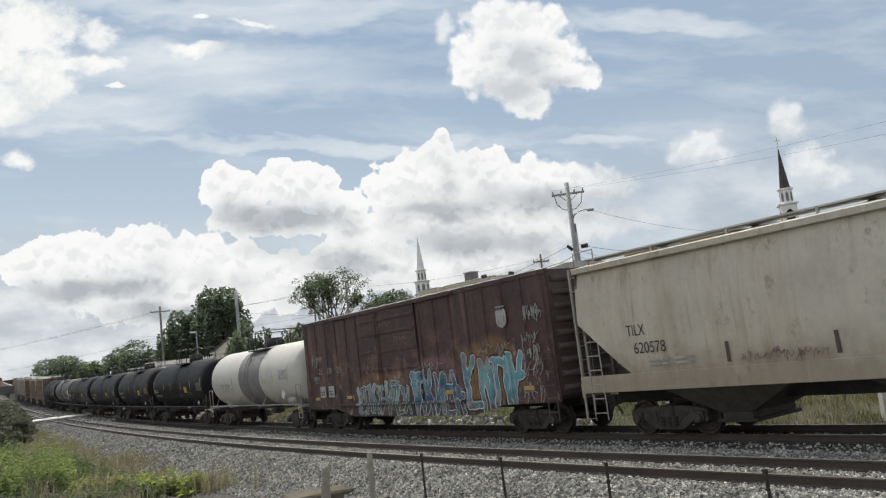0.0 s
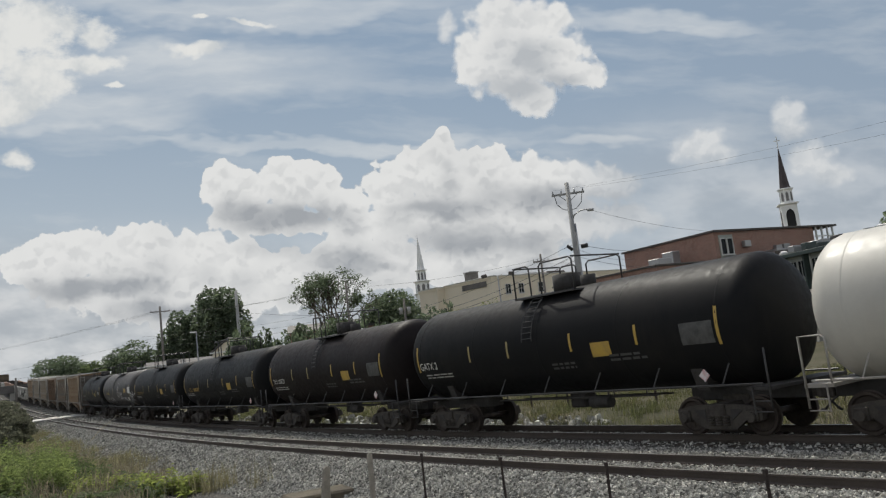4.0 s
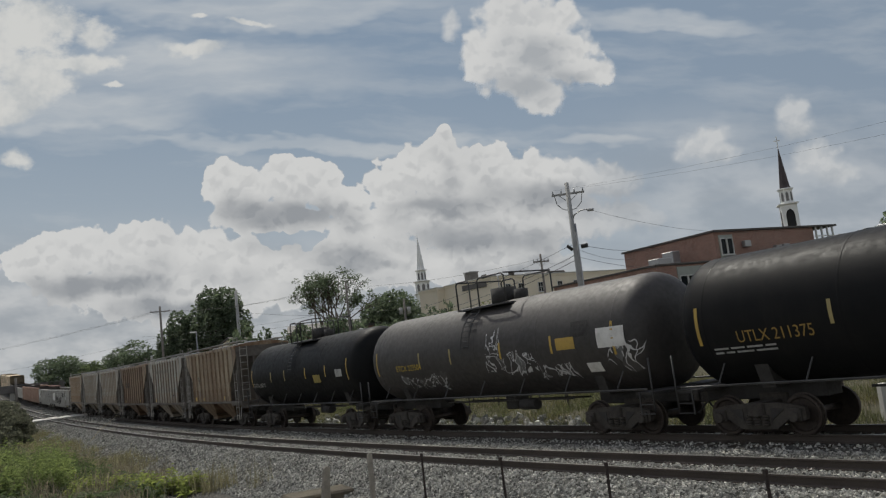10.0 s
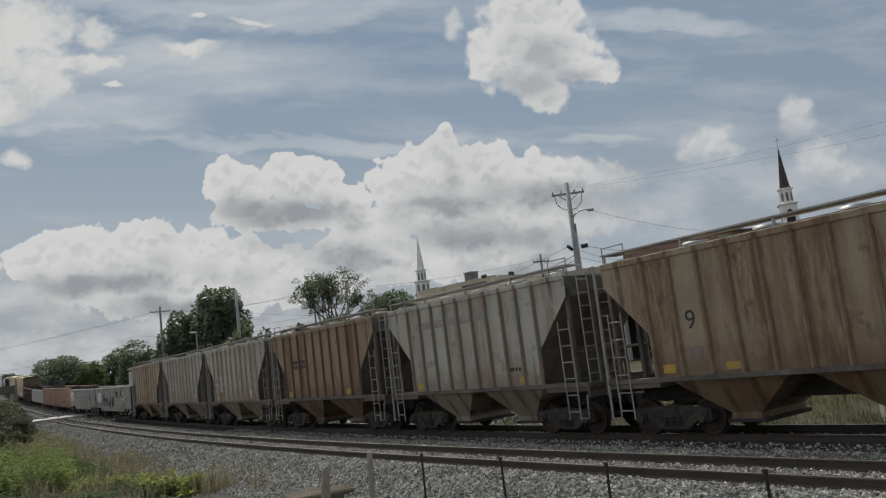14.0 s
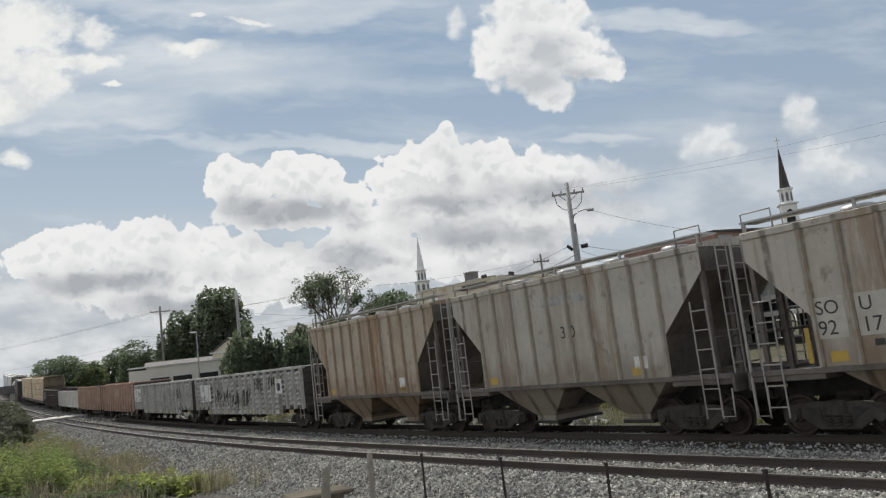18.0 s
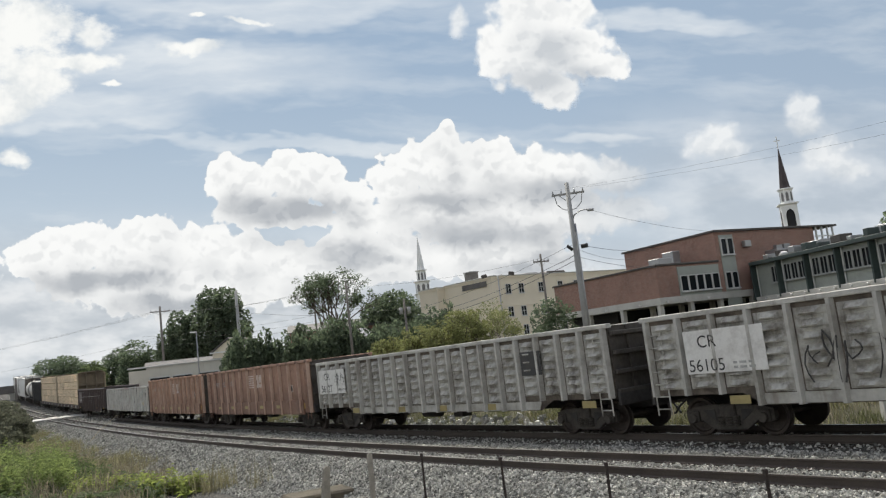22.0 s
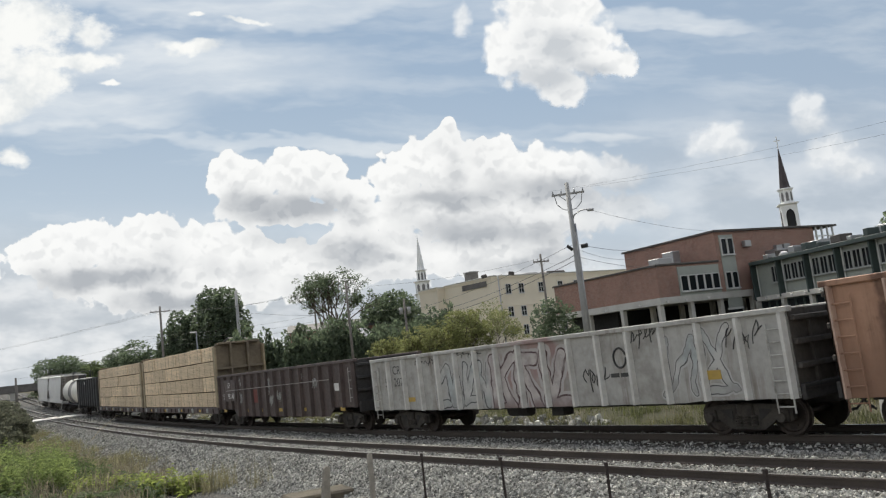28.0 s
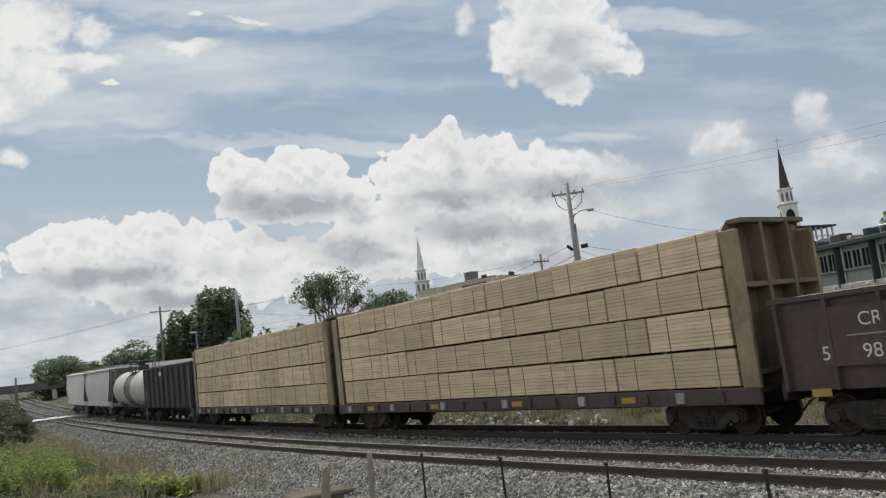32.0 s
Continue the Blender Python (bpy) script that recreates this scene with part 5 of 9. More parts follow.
# ---- gondolas ----
def gondola(s_lo, s_hi, mat, label, posts=14, corrugated=False, z_top=2.78, z_mid=0.72, z_end=0.98, thin=False, drop=2.4, step=False, grab=None, ends=None, load=None, post_mat=None, bare_end=False, ladder_z=0.55):
    car, half = railcar("gondola_car", s_lo, s_hi, label, "gondola car", "gondolas of the train")
    h = half - 0.1
    W = 1.47
    out = [(-h, z_top), (-h, z_end), (-h + drop, z_end), (-h + drop + 0.5, z_mid), (h - drop - 0.5, z_mid), (h - drop, z_end), (h, z_end), (h, z_top)]
    ends = ends or mat
    for sy in (-1, 1):
        part("side_wall", prism(out, "y", sy * (W - 0.03), sy * W), M_GONBACK if corrugated else mat, car)
        part("top_chord", box(-h - 0.06, h + 0.06, sy * W - 0.09, sy * W + 0.09, z_top - 0.06, z_top + 0.06, 0.015), mat, car)
        if step:
            part("lower_step", box(-h + drop * 0.6, h - drop * 0.6, sy * (W + 0.02) - 0.05, sy * (W + 0.02) + 0.05, z_mid, z_mid + 0.62, 0.015), mat, car)
    pw = 0.035 if thin else 0.052
    depth = 0.13 if thin else 0.14
    for i in range(posts):
        x = -h + 0.12 + (2 * h - 0.24) * i / (posts - 1)
        zb = z_mid if abs(x) < h - drop - 0.4 else z_end
        for sy in (-1, 1):
            bm = add_prism(bmesh.new(), [(x - pw - 0.015, sy * W), (x + pw + 0.015, sy * W), (x + pw - 0.015, sy * (W + depth)), (x - pw + 0.015, sy * (W + depth))], "z", zb, z_top - 0.05)
            part("side_post", bm, post_mat or mat, car)
    if corrugated:
        for sy in (-1, 1):
            part("lower_band", prism([(-h + drop + 0.45, z_mid + 0.24), (-h + drop + 0.55, z_mid + 0.02), (h - drop - 0.55, z_mid + 0.02), (h - drop - 0.45, z_mid + 0.24)], "y", sy * (W + 0.004), sy * (W + 0.03)), M_GONWHITE, car)
        for i in range(posts - 1):
            xa = -h + 0.12 + (2 * h - 0.24) * i / (posts - 1) + 0.1
            xb = -h + 0.12 + (2 * h - 0.24) * (i + 1) / (posts - 1) - 0.1
            za, zb = (z_mid + 0.26 if max(abs(xa), abs(xb)) < h - drop - 0.45 else z_end + 0.14), z_top - 0.1
            for sy in (-1, 1):
                prof = [(0.004, za)]
                for k in range(7):      # short pressed ridges, thick in the middle of each plate
                    z = za + (zb - za) * (k + 0.08) / 7
                    hh = (zb - za) / 7
                    prof += [(0.006, z), (0.11, z + 0.05 * hh), (0.13, z + 0.16 * hh), (0.05, z + 0.56 * hh), (0.006, z + 0.68 * hh)]
                bm = bmesh.new()
                loft(bm, [[(xa + e, sy * (W + d * f + 0.003), z) for d, z in prof] for e, f in ((0.0, 0.03), ((xb - xa) * 0.16, 0.12), ((xb - xa) * 0.3, 1.0), ((xb - xa) * 0.7, 1.0), ((xb - xa) * 0.84, 0.12), (xb - xa, 0.03))], closed=False, smooth=False)
                part("corrugated_panel", bm, M_GONPANEL, car)
    for sx in (-1, 1):
        x = sx * h
        part("end_wall", box(min(x, x - sx * 0.06), max(x, x - sx * 0.06), -W, W, z_end, z_top, 0.0), ends, car)
        for z in np.linspace(z_end + 0.15, z_top - 0.2, 4):
            part("end_rib", box(min(x, x + sx * 0.1), max(x, x + sx * 0.1), -W + 0.05, W - 0.05, z - 0.05, z + 0.07, 0.02), ends, car)
        for y in (-0.8, 0.0, 0.8):
            part("end_post", box(min(x, x + sx * 0.07), max(x, x + sx * 0.07), y - 0.05, y + 0.05, z_end, z_top), ends, car)
        for sy in (-1, 1):
            if bare_end and sx < 0:
                continue
            ladder(car, x - sx * 0.32, sy * (W + 0.07), ladder_z, z_top - 0.25, 7 if ladder_z < 1 else 4, grab or M_GRAB)
        part("end_sill", box(min(x, sx * half), max(x, sx * half), -1.45, 1.45, 0.8, 1.12, 0.015), M_UNDER, car)
    part("floor", box(-h, h, -W + 0.03, W - 0.03, z_end, z_end + 0.12), M_GONDARK, car)
    part("centre_sill", box(-half + 0.05, half - 0.05, -0.25, 0.25, 0.62, 1.0), M_UNDER, car)
    part("brake_reservoir", tube((-1.5, -0.8, 0.66), (-0.6, -0.8, 0.66), 0.18, None, 12), M_UNDER, car)
    part("control_valve", box(0.5, 1.0, -1.0, -0.6, 0.5, 0.75, 0.02), M_UNDER, car)
    running_gear(car, half, 1.75)
    return car, h


# ---- lumber ----
def lumber_mat(name, base):
    if name in MATS:
        return MATS[name]
    mat = surface(name, base, tuple(c * 0.72 for c in base), 0.8, grain=9, stain=1.0, amount=0.5, bump=0.2, vary=0.2)
    g = Nodes(mat)
    b = mat.node_tree.nodes["Principled BSDF"]
    old = b.inputs["Base Color"].links[0].from_socket
    tc = g.n("TexCoord").outputs["Object"]
    sep = g.n("SeparateXYZ")
    g.put(sep.inputs[0], tc)
    wob = g.math("MULTIPLY", g.noise(tc, 0.6, 2.0), 0.03)
    fr = g.math("FRACT", g.math("DIVIDE", g.math("ADD", sep.outputs[2], wob), 0.09))
    gap = g.math("LESS_THAN", fr, 0.2)
    part_n = g.ramp(g.noise(g.vmath("MULTIPLY", tc, (0.35, 1, 9)), 2.2, 2.0), 0.38, 0.6)
    tone = g.noise(g.vmath("MULTIPLY", tc, (0.35, 0.35, 13.0)), 1.0, 2.0)
    col = g.mix(g.ramp(tone, 0.35, 0.7, 0.0, 0.6), old, tuple(c * 0.58 for c in base))
    col = g.mix(g.math("MULTIPLY", gap, g.math("MULTIPLY", part_n, 0.5)), col, (0.05, 0.035, 0.02))
    g.put(b.inputs["Base Color"], col)
    MATS[name] = mat
    return mat


M_LUMBER = lumber_mat("sawn_pine_boards", (0.80, 0.63, 0.42))
M_STRAP = surface("steel_strapping", (0.2, 0.16, 0.11), None, 0.5, metal=0.5, bump=0.0)
M_STICKER = surface("dunnage_wood", (0.2, 0.14, 0.08), None, 0.9, bump=0.1)


def lumber_flat(s_lo, s_hi, label, seed):
    car, half = railcar("lumber_flatcar", s_lo, s_hi, label, "flatcar", "bulkhead flatcars with lumber")
    rnd = random.Random(seed)
    h = half - 0.1
    part("deck", box(-h, h, -1.48, 1.48, 0.97, 1.08, 0.01), M_UNDER, car)
    for sy in (-1, 1):
        part("side_sill", box(-h, h, sy * 1.46 - 0.05, sy * 1.46 + 0.05, 0.74, 1.1, 0.015), M_GONBROWN, car)
        for i, x in enumerate(np.linspace(-h + 1.0, h - 1.0, 17)):
            part("stake_pocket", box(x - 0.11, x + 0.11, sy * 1.53 - 0.05, sy * 1.53 + 0.05, 0.8, 1.04, 0.01), M_GONBROWN if i % 3 else M_GREYPLATE, car)
            if i % 4 == 1 and sy < 0:
                panel(car, "reflector_plate", x + 0.3, x + 0.75, 0.84, 0.98, M_YELLOW, y=-1.515)
        bm = prism([(-h + 3.2, 0.78), (-h + 4.4, 0.6), (h - 4.4, 0.6), (h - 3.2, 0.78)], "y", sy * 0.4 - 0.06, sy * 0.4 + 0.06)
        part("fish_belly_sill", bm, M_UNDER, car)
    part("centre_sill", box(-half + 0.05, half - 0.05, -0.3, 0.3, 0.68, 0.98), M_UNDER, car)
    for sx in (-1, 1):
        x0, x1 = sx * (h - 0.42), sx * h
        lo, hi = min(x0, x1), max(x0, x1)
        bm = bmesh.new()
        add_prism(bm, [(-1.47, 1.08), (1.47, 1.08), (1.47, 4.45), (1.2, 4.7), (-1.2, 4.7), (-1.47, 4.45)], "x", lo, lo + 0.06) if sx > 0 else add_prism(bm, [(-1.47, 1.08), (1.47, 1.08), (1.47, 4.45), (1.2, 4.7), (-1.2, 4.7), (-1.47, 4.45)], "x", hi - 0.06, hi)
        bulk = part("bulkhead", bm, M_BULKHEAD, car, "dull brown steel bulkhead at the car's end")
        for y in (-1.42, -0.5, 0.5, 1.42):
            part("bulkhead_post", box(lo, hi, y - 0.055, y + 0.055, 1.08, 4.45 if abs(y) > 1 else 4.68, 0.01), M_BULKEDGE if abs(y) > 1 else M_BULKHEAD, bulk)
        for z in (1.4, 3.25, 4.66):
            part("bulkhead_rail", box(lo + 0.04, hi - 0.02, -1.4 if z < 4.5 else -1.2, 1.4 if z < 4.5 else 1.2, z - 0.06, z + 0.05, 0.01), M_BULKHEAD, bulk)
    # four tiers of bundles, two abreast
    z = 1.13
    xl = h - 0.5
    for tier in range(4):
        th = 0.84
        for sy in (-1, 1):
            x = -xl
            while x < xl - 0.5:
                ln = min(rnd.choice((1.83, 2.44, 3.05, 3.66, 4.27)), xl - x)
                if xl - x - ln < 1.6:
                    ln = xl - x
                dy = rnd.uniform(-0.04, 0.03)
                b = part("timber_pack", box(-ln / 2 + 0.02, ln / 2 - 0.02, -0.70, 0.70, 0.0, th - 0.01 - rnd.uniform(0, 0.03), 0.015), M_LUMBER, car,
                         m=pose(x + ln / 2, sy * 0.73 + dy, z))
                bm = bmesh.new()
                for k in range(max(2, int(ln / 1.1))):
                    sxp = -ln / 2 + ln * (k + 0.5) / max(2, int(ln / 1.1)) + rnd.uniform(-0.1, 0.1)
                    add_box(bm, sxp - 0.012, sxp + 0.012, -0.707, 0.707, -0.003, th - 0.05)
                part("steel_strap", bm, M_STRAP, b)
                x += ln
            for xs in np.linspace(-xl + 0.6, xl - 0.6, 14):
                part("dunnage_strip", box(xs - 0.045, xs + 0.045, sy * 0.73 - 0.69, sy * 0.73 + 0.69, z - 0.05, z), M_STICKER, car)
        z += 0.865
    running_gear(car, half, 2.0)
    return car


# ---- the train, from its head to its tail ----
c, L = covered_hopper(18.75, 36.6, panel_paint("weathered_beige_car_paint", (0.55, 0.515, 0.425), (0.36, 0.27, 0.17), -9.0, 3.2, 0.3, 2.0, (0.42, 0.36, 0.27), 0.03, 0.35), "long beige covered hopper with smooth rounded sides on the far track", ribs=0, bays=3, round_side=True, d_in=1.4, z_top=4.32, mat_bay=M_GONDARK)
words(c, "TILX", -L + 1.6, 2.45, 0.38, M_BLACKPAINT, y=-1.557, squeeze=0.72)
words(c, "620578", -L + 1.75, 2.02, 0.38, M_BLACKPAINT, y=-1.557, squeeze=0.85)
bars(c, -L + 2.15, 1.82, 1.3, 2, M_GREYPLATE, y=-1.552, h=0.05, gap=0.06, seed=2)
for x in (4.3, 6.75, 9.9):
    panel(c, "reflector_strip", -L + x, -L + x + 0.08, 1.66, 2.1, surface("brown_reflective_strip", (0.1, 0.06, 0.045), None, 0.6, bump=0.0), y=-1.556)
scribble(c, -L + 4.6, 1.58, 2.0, 0.3, M_DIMTAG, 44, -1.558, 0.009, 14)




def boxcar():
    car, half = railcar("boxcar", 1.85, 18.1, "dark oxide-red boxcar covered with painted graffiti", "boxcar")
    h = half - 0.1
    W, z0, z1 = 1.48, 1.1, 4.52
    mat = surface("graffiti_boxcar_paint", (0.072, 0.034, 0.032), (0.038, 0.022, 0.021), 0.65, grain=7, stain=0.8, amount=0.7, bump=0.05, streak=((0.2, 0.115, 0.09), 3.0, 0.8))
    blues = [(0.03, 0.045, 0.11), (0.04, 0.10, 0.16), (0.08, 0.23, 0.29), (0.02, 0.025, 0.03)]
    teal = [(0.03, 0.04, 0.07), (0.06, 0.13, 0.15), (0.3, 0.36, 0.37), (0.02, 0.03, 0.03)]
    mural(mat, [(-3.55, 0.35, 0.72, 1.7, 7, 4, 0.066, teal, (0.6, 0.6, 0.58), (0.03, 0.07, 0.075), (0.26, 0.13, 0.05)),
                (0.6, 3.6, 0.72, 2.0, 5, 11, 0.085, blues, (0.58, 0.58, 0.56), (0.025, 0.025, 0.035), (0.2, 0.1, 0.12)),
                (3.7, 6.6, 0.85, 2.3, 4, 23, 0.1, [(0.05, 0.09, 0.17), (0.07, 0.22, 0.27), (0.1, 0.3, 0.34), (0.05, 0.045, 0.045)], (0.58, 0.58, 0.56), (0.02, 0.018, 0.02), (0.28, 0.15, 0.05))])
    g = Nodes(mat)
    bsdf = mat.node_tree.nodes["Principled BSDF"]
    tc = g.n("TexCoord").outputs["Object"]
    sp = g.n("SeparateXYZ")
    g.put(sp.inputs[0], tc)
    low = g.math("MULTIPLY", g.ramp(sp.outputs[2], 3.1, 1.9), g.ramp(sp.outputs[0], -6.5, -3.0, 0.35, 1.0))
    tags = g.ramp(g.noise(g.vmath("MULTIPLY", tc, (1.0, 1.0, 0.7)), 2.6, 7.0, 0.72), 0.56, 0.64)
    col = g.mix(g.math("MULTIPLY", g.math("MULTIPLY", tags, low), 0.75), bsdf.inputs["Base Color"].links[0].from_socket, (0.34, 0.31, 0.29))
    brown = g.math("MULTIPLY", g.ramp(g.noise(tc, 0.9, 5.0, 0.65), 0.48, 0.62), g.math("MULTIPLY", g.ramp(sp.outputs[2], 1.6, 2.2), g.ramp(sp.outputs[2], 3.7, 2.8)))
    col = g.mix(g.math("MULTIPLY", brown, 0.6), col, (0.2, 0.105, 0.06))
    g.put(bsdf.inputs["Base Color"], col)
    for sy in (-1, 1):
        part("side_wall", box(-h, h, sy * W - 0.02, sy * W + 0.02, z0, z1), mat, car)
        part("side_sill", prism([(-h, 1.1), (-h, 0.95), (-h + 2.6, 0.9), (-h + 4.0, 0.62), (h - 4.0, 0.62), (h - 2.6, 0.9), (h, 0.95), (h, 1.1)], "y", sy * W - 0.015, sy * W + 0.015), mat, car)
        part("top_chord", box(-h, h, sy * W - 0.05, sy * W + 0.05, z1 - 0.1, z1 + 0.04, 0.01), mat, car)
    for i in range(18):
        x = -h + 0.25 + (2 * h - 0.5) * i / 17
        if -3.1 < x < 1.35:
            continue
        for sy in (-1, 1):
            part("side_post", prism([(x - 0.1, sy * W), (x + 0.1, sy * W), (x + 0.06, sy * (W + 0.06)), (x - 0.06, sy * (W + 0.06))], "z", z0, z1 - 0.05), mat, car)
    door = part("door", box(-2.95, 1.2, -W - 0.09, -W - 0.025, z0 + 0.02, z1 - 0.1, 0.01), mat, car)
    for z in (1.7, 2.3, 2.95, 3.6, 4.1):
        part("door_rib", box(-2.9, 1.15, -W - 0.125, -W - 0.08, z - 0.05, z + 0.05, 0.012), mat, door)
    for x in (-1.5, -1.35):
        part("lock_rod", tube((x, -W - 0.13, z0), (x, -W - 0.13, z1 - 0.1), 0.022, None, 6), mat, door)
    for z in (z0 - 0.02, z1 - 0.06):
        part("door_track", box(-5.2, 3.6, -W - 0.14, -W - 0.02, z - 0.04, z + 0.03), mat, car)
    part("roof", prism([(-W - 0.04, z1), (W + 0.04, z1), (0.7, z1 + 0.16), (0, z1 + 0.2), (-0.7, z1 + 0.16)], "x", -h - 0.04, h + 0.04), M_ROOFMETAL, car)
    for i in range(15):
        x = -h + 0.4 + (2 * h - 0.8) * i / 14
        part("roof_rib", prism([(-W, z1 + 0.03), (W, z1 + 0.03), (0.7, z1 + 0.19), (0, z1 + 0.23), (-0.7, z1 + 0.19)], "x", x - 0.05, x + 0.05), M_ROOFMETAL, car)
    dark = M_GONBROWN
    for sx in (-1, 1):
        x = sx * h
        part("end_wall", box(min(x, x - sx * 0.04), max(x, x - sx * 0.04), -W, W, z0 - 0.1, z1 + 0.03), dark, car)
        for z in np.linspace(z0 + 0.2, z1 - 0.25, 9):
            part("end_corrugation", tube((x, -W + 0.12, z), (x, W - 0.12, z), 0.09, None, 8), dark, car)
        for sy in (-1, 1):
            ladder(car, x - sx * 0.3, sy * (W + 0.08), 0.5, 2.3, 5, M_GONBROWN)
    shield = part("emblem", prism([(5.68, 3.3), (5.74, 3.2), (5.92, 3.12), (6.1, 3.2), (6.16, 3.3), (6.16, 3.62), (5.68, 3.62)], "y", -W - 0.074, -W - 0.064), M_GREYPLATE, car)
    for k in range(3):
        part("emblem_stripe", box(5.79 + 0.12 * k, 5.81 + 0.12 * k, -W - 0.078, -W - 0.0745, 3.2, 3.5), surface("faded_red_stripe", (0.3, 0.13, 0.1), None, 0.6, bump=0.0), shield)
    bars(car, 5.72, 3.72, 0.4, 2, M_GREYPLATE, y=-W - 0.07, h=0.05, seed=7)
    scribble(car, 6.9, 3.2, 0.75, 0.4, M_GREYPLATE, 71, -W - 0.066, 0.016, 8)
    scribble(car, 6.9, 2.1, 0.6, 0.4, M_GREYPLATE, 72, -W - 0.066, 0.012, 7)
    for k, (x, z) in enumerate(((-2.6, 3.75), (-1.2, 3.8), (-0.3, 3.2), (-2.4, 2.6))):
        scribble(car, x, z, 0.8, 0.22, M_DIMTAG, 73 + k, -W - 0.095, 0.009, 5)
    words(car, "MP", -6.75, 2.85, 0.32, M_DIMBAR, y=-W - 0.066)
    for k, ch in enumerate(("26", "08", "29")):
        words(car, ch, -6.75 + 0.86 * k, 2.35, 0.36, M_DIMBAR, y=-W - 0.066)
    for k, x in enumerate((-6.72, -5.95)):
        panel(car, "paint_patch", x, x + 0.5, 1.4, 1.85, M_GREYPLATE, y=-W - 0.066)
        bars(car, x + 0.1, 1.6, 0.3, 2, M_BLACKPAINT, y=-W - 0.072, h=0.06, seed=90 + k)
    for x in (-7.25, -4.35, 2.6, 6.6):
        panel(car, "reflector_plate", x, x + 0.4, 1.3, 1.42, M_YELLOW, y=-W - 0.066)
    for k, (x, z, w, hh) in enumerate(((-7.3, 2.5, 0.5, 0.7), (6.6, 1.6, 0.8, 0.6), (6.7, 2.5, 0.7, 0.4), (-7.2, 1.9, 0.4, 0.4), (4.6, 2.4, 1.6, 0.3), (1.0, 2.1, 1.6, 0.3), (-2.6, 1.9, 1.8, 0.25), (6.5, 1.0, 0.9, 0.5))):
        scribble(car, x, z, w, hh, M_GREYPLATE, 92 + k, -W - 0.066, 0.011, 6)
    part("centre_sill", box(-half + 0.05, half - 0.05, -0.25, 0.25, 0.7, 1.05), M_UNDER, car)
    part("floor", box(-h, h, -W, W, 1.0, 1.1), M_UNDER, car)
    running_gear(car, half, 1.9)


boxcar()

c, cv, L = tank_car(-12.55, 1.1, M_TANKWHITE, "white tank car with a broad grey band and pale handrails", rail=M_GRAB, top_rail=M_GRAB_DK, band=(-1.38, 1.73), marks=False, platform=0.3, pale=True)
words(c, "ETCX 421029", -4.55, 2.14, 0.27, M_BLACKPAINT, curve=cv)
bars(c, -4.5, 2.02, 1.9, 2, M_GREYPLATE, h=0.05, curve=cv, seed=3)
panel(c, "data_panel", 1.98, 2.55, 2.2, 2.42, surface("washed_out_yellow_panel", (0.44, 0.39, 0.22), (0.5, 0.47, 0.38), 0.6, stain=4, amount=0.8, bump=0.0), curve=cv)
panel(c, "data_panel", 4.3, 5.4, 2.3, 2.75, M_GREYPLATE, curve=cv)
for x in (-2.58, 3.45, 5.36):
    panel(c, "reflector_strip", x, x + 0.07, 2.2, 2.62 if x < 5 else 2.95, M_YELLOW if x > 0 else M_BLACKPAINT, curve=cv)
bm = box(-0.16, 0.16, -0.01, 0.01, -0.16, 0.16, m=pose(4.75, -1.5, 1.62, 0, 45, 0))
part("hazard_placard", bm, M_WHITEPAINT, c)
part("brake_cylinder", tube((5.0, -1.25, 1.32), (5.9, -1.25, 1.32), 0.17, None, 14), M_GRAB, c)

